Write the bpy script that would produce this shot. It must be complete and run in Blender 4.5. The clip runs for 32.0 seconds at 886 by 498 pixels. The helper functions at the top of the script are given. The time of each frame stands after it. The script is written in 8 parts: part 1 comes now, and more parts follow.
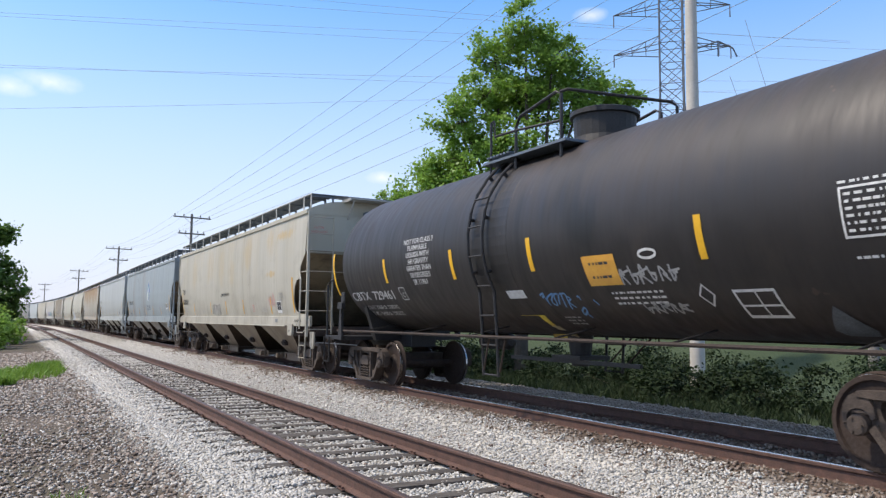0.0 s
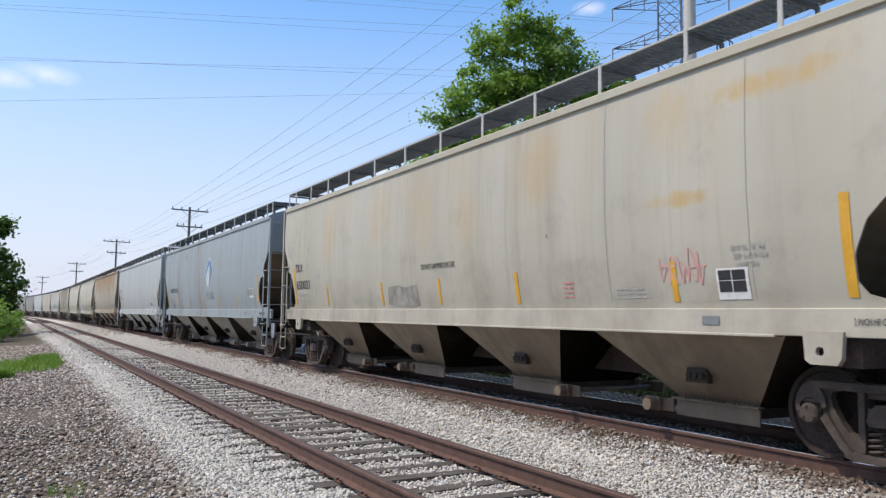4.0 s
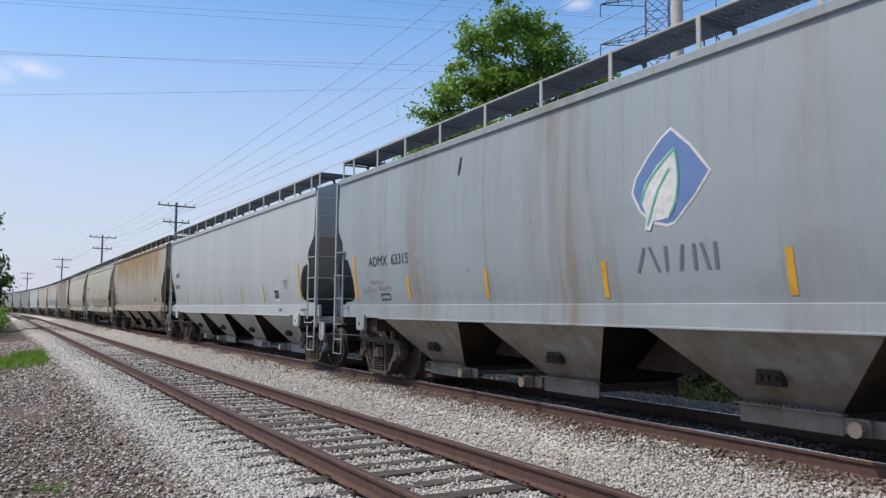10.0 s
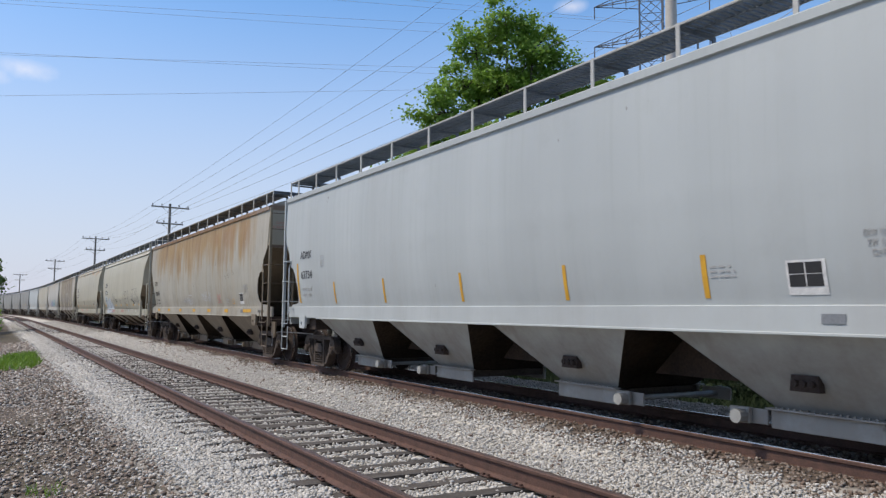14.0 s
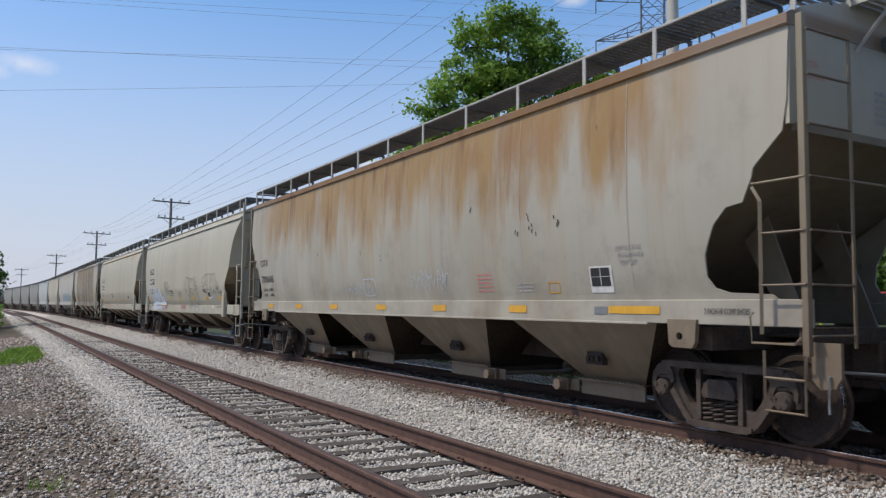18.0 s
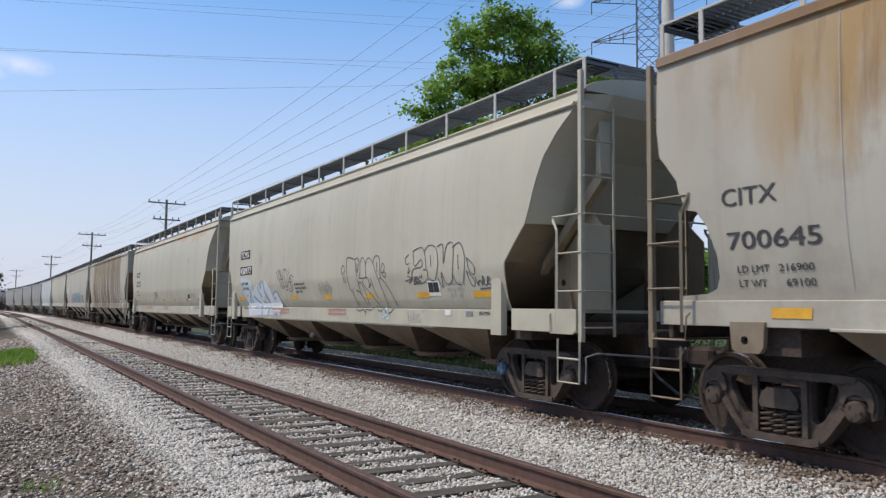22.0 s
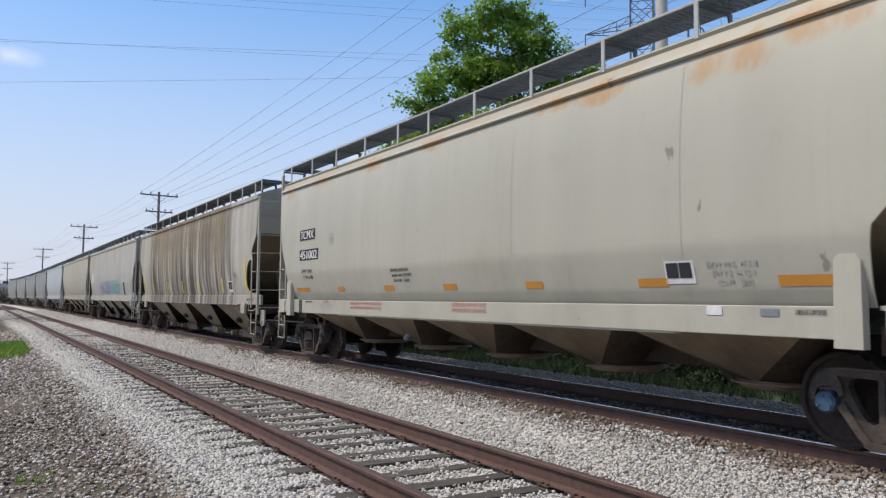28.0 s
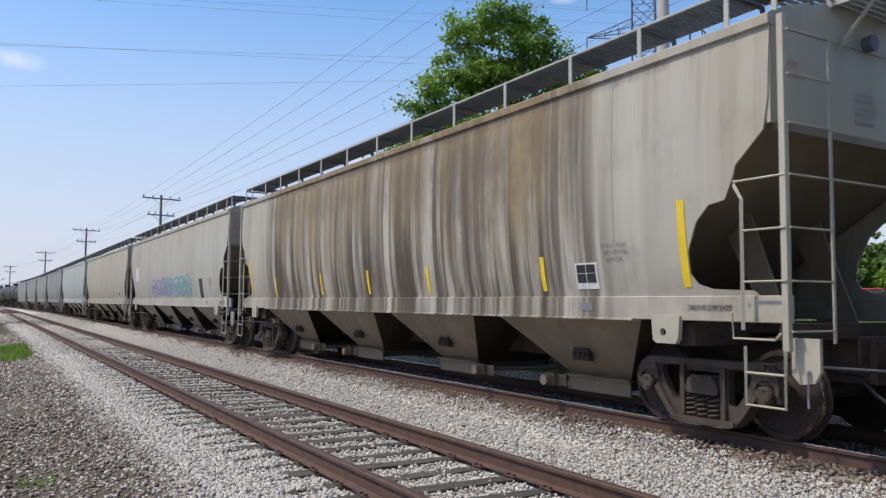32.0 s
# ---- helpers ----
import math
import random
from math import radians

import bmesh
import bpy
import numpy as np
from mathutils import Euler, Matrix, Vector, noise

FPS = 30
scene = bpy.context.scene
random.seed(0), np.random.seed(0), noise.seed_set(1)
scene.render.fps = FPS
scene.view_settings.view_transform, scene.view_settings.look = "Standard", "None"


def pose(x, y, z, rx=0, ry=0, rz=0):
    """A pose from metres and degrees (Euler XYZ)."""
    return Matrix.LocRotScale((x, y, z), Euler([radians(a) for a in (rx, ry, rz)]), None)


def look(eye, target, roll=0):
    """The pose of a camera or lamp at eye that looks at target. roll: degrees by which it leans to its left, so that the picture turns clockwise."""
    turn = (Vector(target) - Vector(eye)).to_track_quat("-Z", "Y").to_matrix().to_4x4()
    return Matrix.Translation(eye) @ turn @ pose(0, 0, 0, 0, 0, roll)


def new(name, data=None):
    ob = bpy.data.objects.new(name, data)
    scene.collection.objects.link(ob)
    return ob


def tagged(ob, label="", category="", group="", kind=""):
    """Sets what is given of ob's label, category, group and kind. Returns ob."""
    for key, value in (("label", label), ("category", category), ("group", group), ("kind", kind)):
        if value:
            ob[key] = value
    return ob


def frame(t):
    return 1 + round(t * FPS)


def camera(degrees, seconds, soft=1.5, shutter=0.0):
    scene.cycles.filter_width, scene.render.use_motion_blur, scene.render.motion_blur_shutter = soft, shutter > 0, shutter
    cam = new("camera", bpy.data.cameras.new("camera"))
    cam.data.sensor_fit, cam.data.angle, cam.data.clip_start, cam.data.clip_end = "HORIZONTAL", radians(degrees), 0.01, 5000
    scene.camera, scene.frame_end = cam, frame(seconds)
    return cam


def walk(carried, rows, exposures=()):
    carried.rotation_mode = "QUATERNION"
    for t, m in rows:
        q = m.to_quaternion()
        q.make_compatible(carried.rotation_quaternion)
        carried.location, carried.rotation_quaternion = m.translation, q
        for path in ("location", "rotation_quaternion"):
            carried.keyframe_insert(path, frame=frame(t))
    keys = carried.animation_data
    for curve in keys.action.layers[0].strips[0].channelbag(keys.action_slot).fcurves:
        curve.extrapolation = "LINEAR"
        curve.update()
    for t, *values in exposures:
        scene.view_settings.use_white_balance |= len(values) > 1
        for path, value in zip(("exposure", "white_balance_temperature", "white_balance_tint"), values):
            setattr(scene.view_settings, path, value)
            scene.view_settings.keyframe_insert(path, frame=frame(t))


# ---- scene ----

EYE = (0.0, 0.0, 1.42)          # over the railhead plane, on the gravel beside the siding
SIDING, MAIN = 3.63, 7.88       # centre lines of the empty track and the train's track
RISE = 0.07                     # the train's track lies this much higher than the siding
GAUGE = 0.753                   # centre of track to centre of railhead
BEND, RADIUS = 105.0, 1300.0      # the tracks bend to the left past this distance


def aim(yaw, tilt, roll):
    """Camera pose: yaw to the right of the tracks' direction, tilt upwards, roll."""
    a, b = radians(yaw), radians(tilt)
    way = Vector((math.sin(a) * math.cos(b), math.cos(a) * math.cos(b), math.sin(b)))
    return look(EYE, Vector(EYE) + way, roll)


cam = camera(59.7, 32.0, soft=1.3, shutter=0.12)
walk(cam, [
    (0, aim(28.83, 5.40, 0.66)),    (0.5, aim(29.06, 5.40, 0.76)),    (1, aim(29.22, 5.29, 0.72)),
    (1.5, aim(29.13, 5.19, 0.61)),    (2, aim(28.99, 5.05, 0.55)),    (2.5, aim(28.88, 4.98, 0.59)),
    (3, aim(28.87, 4.96, 0.65)),    (3.5, aim(28.91, 4.95, 0.72)),    (5.5, aim(29.26, 4.76, 0.66)),
    (6, aim(29.32, 4.76, 0.65)),    (6.5, aim(29.34, 4.77, 0.67)),    (7, aim(29.30, 4.75, 0.72)),
    (7.5, aim(29.36, 4.63, 0.68)),    (8, aim(29.43, 4.58, 0.69)),    (8.5, aim(29.54, 4.49, 0.58)),
    (9, aim(29.64, 4.48, 0.58)),    (9.5, aim(29.79, 4.52, 0.62)),    (10, aim(29.86, 4.59, 0.63)),
    (10.5, aim(30.00, 4.67, 0.68)),    (11, aim(30.13, 4.76, 0.65)),    (11.5, aim(30.19, 4.81, 0.68)),
    (12, aim(30.19, 4.85, 0.65)),    (12.5, aim(30.24, 4.78, 0.63)),    (13, aim(30.29, 4.79, 0.60)),
    (13.5, aim(30.28, 4.78, 0.68)),    (14, aim(30.29, 4.73, 0.66)),    (14.5, aim(30.32, 4.69, 0.66)),
    (16.5, aim(30.21, 4.34, 0.65)),    (17, aim(30.21, 4.32, 0.61)),    (17.5, aim(30.22, 4.30, 0.71)),
    (18, aim(30.21, 4.32, 0.63)),    (18.5, aim(30.21, 4.34, 0.65)),    (19, aim(30.26, 4.38, 0.63)),
    (19.5, aim(30.30, 4.43, 0.65)),    (20, aim(30.37, 4.41, 0.62)),    (20.5, aim(30.43, 4.42, 0.64)),
    (21, aim(30.49, 4.44, 0.57)),    (21.5, aim(30.47, 4.42, 0.57)),    (22, aim(30.51, 4.41, 0.60)),
    (22.5, aim(30.58, 4.38, 0.55)),    (23, aim(30.60, 4.40, 0.61)),    (23.5, aim(30.67, 4.45, 0.69)),
    (24, aim(30.77, 4.41, 0.61)),    (24.5, aim(30.87, 4.38, 0.65)),    (25, aim(30.91, 4.28, 0.60)),
    (25.5, aim(31.01, 4.20, 0.64)),    (27.5, aim(31.13, 3.91, 0.69)),    (28, aim(31.01, 3.86, 0.60)),
    (28.5, aim(30.94, 3.85, 0.58)),    (29, aim(30.93, 3.86, 0.62)),    (29.5, aim(30.96, 3.84, 0.56)),
    (30, aim(30.96, 3.92, 0.59)),    (30.5, aim(30.96, 3.98, 0.58)),    (31, aim(30.95, 4.04, 0.58)),
    (31.5, aim(30.91, 4.10, 0.68)),    (32, aim(30.86, 4.08, 0.54)),
], [(0, 0.78, 7000, 13), (3.2, 0.76, 7000, 13), (5.2, 0.37, 7000, 13), (9, 0.37, 7000, 13), (12.5, 0.43, 7000, 13), (16, 0.30, 7000, 13), (18.1, 0.28, 7000, 13), (19.1, 0.43, 7000, 13), (32, 0.43, 7000, 13)])

# ---- world and sun ----
SUN_ELEV, SUN_FROM = 55.0, (-0.91, 0.41)
world = bpy.data.worlds.new("sky")
scene.world = world
world.use_nodes = True
wn, wl = world.node_tree.nodes, world.node_tree.links
wn.clear()
sky = wn.new("ShaderNodeTexSky")
sky.sky_type, sky.sun_disc = "NISHITA", False
sky.sun_elevation, sky.sun_rotation = radians(SUN_ELEV), math.atan2(SUN_FROM[0], SUN_FROM[1])
sky.air_density, sky.dust_density, sky.ozone_density = 1.0, 0.8, 1.8
bg, wout = wn.new("ShaderNodeBackground"), wn.new("ShaderNodeOutputWorld")
bg.inputs["Strength"].default_value = 0.138
wl.new(bg.outputs[0], wout.inputs[0])


def clouds():
    """A few small fair-weather puffs low in the sky."""
    tc = wn.new("ShaderNodeTexCoord")
    nz = wn.new("ShaderNodeTexNoise")
    nz.inputs["Scale"].default_value, nz.inputs["Detail"].default_value, nz.inputs["Roughness"].default_value = 16.0, 6.0, 0.6
    wl.new(tc.outputs["Generated"], nz.inputs["Vector"])
    total = None
    for (yaw, elev, size) in ((1.2, 15.4, 0.040), (24.2, 10.6, 0.026), (39.8, 22.0, 0.026), (-1.0, 14.8, 0.035)):
        a, b = radians(yaw), radians(elev)
        d = wn.new("ShaderNodeVectorMath")
        d.operation = "DISTANCE"
        flat = wn.new("ShaderNodeMapping")
        flat.inputs["Scale"].default_value = (1, 1, 2.6)
        wl.new(tc.outputs["Generated"], flat.inputs["Vector"])
        wl.new(flat.outputs[0], d.inputs[0])
        d.inputs[1].default_value = (math.sin(a) * math.cos(b), math.cos(a) * math.cos(b), 2.6 * math.sin(b))
        r = wn.new("ShaderNodeMapRange")
        r.inputs["From Min"].default_value, r.inputs["From Max"].default_value = size * 1.5, 0.0
        wl.new(d.outputs["Value"], r.inputs["Value"])
        if total is None:
            total = r.outputs[0]
        else:
            m = wn.new("ShaderNodeMath")
            m.operation = "MAXIMUM"
            wl.new(total, m.inputs[0])
            wl.new(r.outputs[0], m.inputs[1])
            total = m.outputs[0]
    mul = wn.new("ShaderNodeMath")
    mul.operation = "MULTIPLY"
    wl.new(total, mul.inputs[0])
    wl.new(nz.outputs["Fac"], mul.inputs[1])
    rr = wn.new("ShaderNodeMapRange")
    rr.inputs["From Min"].default_value, rr.inputs["From Max"].default_value = 0.20, 0.55
    rr.inputs["To Max"].default_value = 0.45
    wl.new(mul.outputs[0], rr.inputs["Value"])
    sat = wn.new("ShaderNodeHueSaturation")
    sat.inputs["Value"].default_value = 1.20
    wl.new(sky.outputs[0], sat.inputs["Color"])
    up = wn.new("ShaderNodeSeparateXYZ")
    wl.new(tc.outputs["Generated"], up.inputs[0])
    deep = wn.new("ShaderNodeMapRange")
    for k, v in (("From Min", 0.40), ("From Max", 0.90), ("To Min", 1.42), ("To Max", 0.55)):
        deep.inputs[k].default_value = v
    wl.new(up.outputs["Z"], deep.inputs["Value"])
    wl.new(deep.outputs[0], sat.inputs["Saturation"])
    hz = wn.new("ShaderNodeMapRange")
    hz.interpolation_type = "SMOOTHSTEP"
    for k, v in (("From Min", 0.0), ("From Max", 0.53), ("To Min", 0.90), ("To Max", 0.0)):
        hz.inputs[k].default_value = v
    wl.new(up.outputs["Z"], hz.inputs["Value"])
    haze = wn.new("ShaderNodeMix")
    haze.data_type = "RGBA"
    wl.new(hz.outputs[0], haze.inputs["Factor"])
    wl.new(sat.outputs[0], haze.inputs["A"])
    haze.inputs["B"].default_value = (3.05, 3.48, 4.60, 1)
    mix = wn.new("ShaderNodeMix")
    mix.data_type = "RGBA"
    wl.new(rr.outputs[0], mix.inputs["Factor"])
    wl.new(haze.outputs["Result"], mix.inputs["A"])
    mix.inputs["B"].default_value = (6.0, 5.9, 6.0, 1)
    wl.new(mix.outputs["Result"], bg.inputs["Color"])


clouds()
sun = new("sun", bpy.data.lights.new("sun", "SUN"))
sun.data.energy, sun.data.angle, sun.data.color = 2.35, radians(2.0), (1.0, 0.945, 0.84)
c, s = math.cos(radians(SUN_ELEV)), math.sin(radians(SUN_ELEV))
sun.matrix_world = look((SUN_FROM[0] * c * 50, SUN_FROM[1] * c * 50, s * 50), (0, 0, 0))

# ---- materials ----
def node_mat(name):
    m = bpy.data.materials.new(name)
    m.use_nodes = True
    nt = m.node_tree
    return m, nt, nt.nodes["Principled BSDF"]


def noise_node(nt, vec, scale, stretch=(1, 1, 1), shift=(0, 0, 0), detail=5.0, rough=0.55):
    mp, n = nt.nodes.new("ShaderNodeMapping"), nt.nodes.new("ShaderNodeTexNoise")
    mp.inputs["Scale"].default_value, mp.inputs["Location"].default_value = stretch, shift
    nt.links.new(vec, mp.inputs["Vector"])
    nt.links.new(mp.outputs[0], n.inputs["Vector"])
    n.inputs["Scale"].default_value, n.inputs["Detail"].default_value, n.inputs["Roughness"].default_value = scale, detail, rough
    return n.outputs["Fac"]


def ranged(nt, val, a, b, c=0.0, d=1.0):
    r = nt.nodes.new("ShaderNodeMapRange")
    for k, v in (("From Min", a), ("From Max", b), ("To Min", c), ("To Max", d)):
        r.inputs[k].default_value = v
    nt.links.new(val, r.inputs["Value"])
    return r.outputs[0]


def maths(nt, op, a, b):
    m = nt.nodes.new("ShaderNodeMath")
    m.operation = op
    for i, v in enumerate((a, b)):
        if isinstance(v, (int, float)):
            m.inputs[i].default_value = v
        else:
            nt.links.new(v, m.inputs[i])
    return m.outputs[0]


def blend(nt, fac, a, b):
    m = nt.nodes.new("ShaderNodeMix")
    m.data_type = "RGBA"
    for k, v in (("Factor", fac), ("A", a), ("B", b)):
        if isinstance(v, tuple):
            m.inputs[k].default_value = (*v, 1)
        elif isinstance(v, (int, float)):
            m.inputs[k].default_value = v
        else:
            nt.links.new(v, m.inputs[k])
    return m.outputs["Result"]


def bump(nt, bsdf, height, strength, distance=0.01):
    b = nt.nodes.new("ShaderNodeBump")
    b.inputs["Strength"].default_value, b.inputs["Distance"].default_value = strength, distance
    nt.links.new(height, b.inputs["Height"])
    nt.links.new(b.outputs[0], bsdf.inputs["Normal"])


def plain(name, col, col2=None, rough=0.6, metal=0.0, scale=6.0, bumps=0.15, per_piece=0.0):
    """A surface of two close tones, in noise at two scales, with fine relief."""
    m, nt, b = node_mat(name)
    tc = nt.nodes.new("ShaderNodeTexCoord").outputs["Object"]
    n1, n2 = noise_node(nt, tc, scale), noise_node(nt, tc, scale * 9, detail=3)
    f = maths(nt, "ADD", maths(nt, "MULTIPLY", n1, 0.65), maths(nt, "MULTIPLY", n2, 0.35))
    col2 = col2 or tuple(v * 0.7 for v in col)
    c = blend(nt, ranged(nt, f, 0.35, 0.65), col, col2)
    if per_piece:
        oi = nt.nodes.new("ShaderNodeObjectInfo").outputs["Random"]
        c = blend(nt, ranged(nt, oi, 0, 1, 0, per_piece), c, tuple(v * 0.35 for v in col))
    nt.links.new(c, b.inputs["Base Color"])
    nt.links.new(ranged(nt, n2, 0.3, 0.7, max(rough - 0.12, 0.05), min(rough + 0.12, 1)), b.inputs["Roughness"])
    b.inputs["Metallic"].default_value = metal
    if bumps:
        bump(nt, b, n2, bumps)
    return m


def paint(name, base, tone, streaks=0.5, streak_col=(0.2, 0.15, 0.1), rust=0.0, rust_col=(0.3, 0.13, 0.04), seed=0.0, rust_top=3.0, dirt=0.4, heavy=0.0, rusty=0.0, zone=None, core=None, bands=(), patches=(), patch_col=(0.44, 0.29, 0.10)):
    """Weathered car paint: fading in broad bands, painted shading of dented panels, streaks running down, rust washed
    from the eave, road dirt low down.
    """
    m, nt, b = node_mat(name)
    tc = nt.nodes.new("ShaderNodeTexCoord").outputs["Object"]
    base, tone = tuple(v * 0.93 for v in base), tuple(v * 0.93 for v in tone)
    broad = noise_node(nt, tc, 0.5, (1, 1, 0.35), (seed, seed * 2, 0), 4)
    c = blend(nt, ranged(nt, broad, 0.35, 0.7), base, tone)
    # shading of the dented panels, put into the colour as upright bands
    dent_shade = noise_node(nt, tc, 1.0, (0.05, 1.05, 0.03), (seed, seed * 1.7, 0), 2, 0.4)
    c = blend(nt, ranged(nt, dent_shade, 0.38, 0.62, 0, 0.16), c, tuple(v * 0.62 for v in tone))
    run = noise_node(nt, tc, 1.0, (1.5, 2.2, 0.16), (seed * 3, seed, 1), 6, 0.62)
    where = noise_node(nt, tc, 0.22, (0.2, 1, 0.5), (0, seed * 5, 0), 2)
    f = maths(nt, "MULTIPLY", ranged(nt, run, 0.5 - heavy, 0.70 - heavy), ranged(nt, where, 0.4 - heavy, 0.62 - heavy))
    sep = nt.nodes.new("ShaderNodeSeparateXYZ")
    nt.links.new(tc, sep.inputs[0])
    if zone:
        wob = maths(nt, "ADD", sep.outputs["Y"], ranged(nt, noise_node(nt, tc, 0.7, (1, 1, 0.1), (seed, 3, 0), 3), 0.3, 0.7, -0.9, 0.9))
        gate = maths(nt, "MULTIPLY", ranged(nt, wob, zone[0], zone[0] + 1.2), ranged(nt, wob, zone[1], zone[1] - 1.2))
        f = maths(nt, "MULTIPLY", f, ranged(nt, gate, 0, 1, 0.18, 1))
    c = blend(nt, maths(nt, "MULTIPLY", f, streaks), c, streak_col)
    if heavy > 0.06:
        runs = maths(nt, "MULTIPLY", ranged(nt, noise_node(nt, tc, 1.0, (1, 4.2, 0.07), (seed, 5, 2), 5, 0.6), 0.45, 0.57), ranged(nt, gate, 0, 1, 0.08, 0.95))
        c = blend(nt, runs, c, streak_col)
    for by, bw, bs in bands:
        edge = maths(nt, "ADD", sep.outputs["Y"], ranged(nt, noise_node(nt, tc, 1.0, (1, 1.5, 0.25), (seed, by, 0), 4, 0.6), 0.3, 0.7, by * -1 - 0.35, 0.35 - by))
        bf = maths(nt, "MULTIPLY", ranged(nt, maths(nt, "ABSOLUTE", edge, 0.0), bw, bw * 0.25), ranged(nt, noise_node(nt, tc, 1.0, (1, 5, 0.3), (by, seed, 0), 4, 0.6), 0.32, 0.62))
        c = blend(nt, maths(nt, "MULTIPLY", bf, bs), c, streak_col)
    fine = noise_node(nt, tc, 1.0, (3, 9, 0.4), (seed, 0, 0), 4, 0.6)
    c = blend(nt, maths(nt, "MULTIPLY", ranged(nt, fine, 0.56, 0.75), streaks * 0.5), c, tuple(v * 0.55 for v in base))
    if rust:
        rn = noise_node(nt, tc, 1.0, (1, 1.6, 0.30), (seed * 7, seed, 2), 7, 0.62)
        band = ranged(nt, sep.outputs["Z"], rust_top, 4.2)
        rf = ranged(nt, maths(nt, "ADD", maths(nt, "MULTIPLY", rn, 1.0), maths(nt, "MULTIPLY", band, 0.22 + rusty)), 0.60, 0.82)
        rf = maths(nt, "MULTIPLY", rf, ranged(nt, band, 0.0, 0.4))
        if zone:
            rf = maths(nt, "MULTIPLY", rf, ranged(nt, gate, 0, 1, 0.12, 1))
        c = blend(nt, maths(nt, "MULTIPLY", rf, rust), c, rust_col)
        if core:
            cn = noise_node(nt, tc, 1.0, (1, 3.4, 0.42), (seed * 2, seed * 4, 1), 6, 0.6)
            cf = maths(nt, "MULTIPLY", rf, ranged(nt, cn, 0.50, 0.68))
            c = blend(nt, cf, c, core)
            c = blend(nt, maths(nt, "MULTIPLY", ranged(nt, sep.outputs["Z"], 4.06, 4.13, 0, 0.7), ranged(nt, sep.outputs["Z"], 4.30, 4.22)), c, core)
    for py, pz, ry, rz, ps in patches:
        dy = maths(nt, "DIVIDE", maths(nt, "SUBTRACT", sep.outputs["Y"], py), ry)
        dz = maths(nt, "DIVIDE", maths(nt, "SUBTRACT", sep.outputs["Z"], pz), rz)
        far = maths(nt, "ADD", maths(nt, "MULTIPLY", dy, dy), maths(nt, "MULTIPLY", dz, dz))
        rim = noise_node(nt, tc, 1.0, (1, 3.0, 1.6), (py, pz, seed), 6, 0.65)
        pf = ranged(nt, maths(nt, "ADD", far, ranged(nt, rim, 0.3, 0.7, -0.9, 0.9)), 1.15, 0.0)
        c = blend(nt, maths(nt, "MULTIPLY", pf, ps), c, patch_col)
    spots = noise_node(nt, tc, 3.1, (1, 1, 0.7), (seed, seed, seed), 3, 0.5)
    c = blend(nt, ranged(nt, spots, 0.735, 0.76, 0, 0.55), c, (0.09, 0.06, 0.045))
    dn = noise_node(nt, tc, 1.6, (1, 1, 1), (seed, 0, 9), 6, 0.65)
    low = ranged(nt, sep.outputs["Z"], 2.3, 0.4)
    df = ranged(nt, maths(nt, "ADD", dn, maths(nt, "MULTIPLY", low, 0.35)), 0.55, 0.9)
    c = blend(nt, maths(nt, "MULTIPLY", df, dirt), c, (0.12, 0.085, 0.06))
    nt.links.new(c, b.inputs["Base Color"])
    nt.links.new(ranged(nt, fine, 0.3, 0.7, 0.42, 0.62), b.inputs["Roughness"])
    dents = noise_node(nt, tc, 0.9, (1, 1, 0.5), (seed, 0, 0), 2)
    bump(nt, b, dents, 0.35, 0.05)
    return m


def scatter_mat(name, cols, rough=0.9, bumps=0.4, scale=30.0, thin=0.0):
    """Loose pieces joined in one mesh: each island takes its own tone."""
    m, nt, b = node_mat(name)
    rnd = nt.nodes.new("ShaderNodeNewGeometry").outputs["Random Per Island"]
    ramp = nt.nodes.new("ShaderNodeValToRGB")
    els = ramp.color_ramp.elements
    for i, cc in enumerate(cols):
        e = els[i] if i < 2 else els.new(0.5)
        e.position = i / (len(cols) - 1)
        e.color = (*cc, 1)
    nt.links.new(rnd, ramp.inputs[0])
    tc = nt.nodes.new("ShaderNodeTexCoord").outputs["Object"]
    n = noise_node(nt, tc, scale, detail=3)
    c = blend(nt, ranged(nt, n, 0.3, 0.75, 0, 0.5), ramp.outputs[0], tuple(v * 0.6 for v in cols[0]))
    nt.links.new(c, b.inputs["Base Color"])
    b.inputs["Roughness"].default_value = rough
    if bumps:
        bump(nt, b, n, bumps)
    if thin:
        tr, mx = nt.nodes.new("ShaderNodeBsdfTranslucent"), nt.nodes.new("ShaderNodeMixShader")
        nt.links.new(c, tr.inputs["Color"])
        mx.inputs[0].default_value = thin
        nt.links.new(b.outputs[0], mx.inputs[1])
        nt.links.new(tr.outputs[0], mx.inputs[2])
        nt.links.new(mx.outputs[0], nt.nodes["Material Output"].inputs[0])
    return m


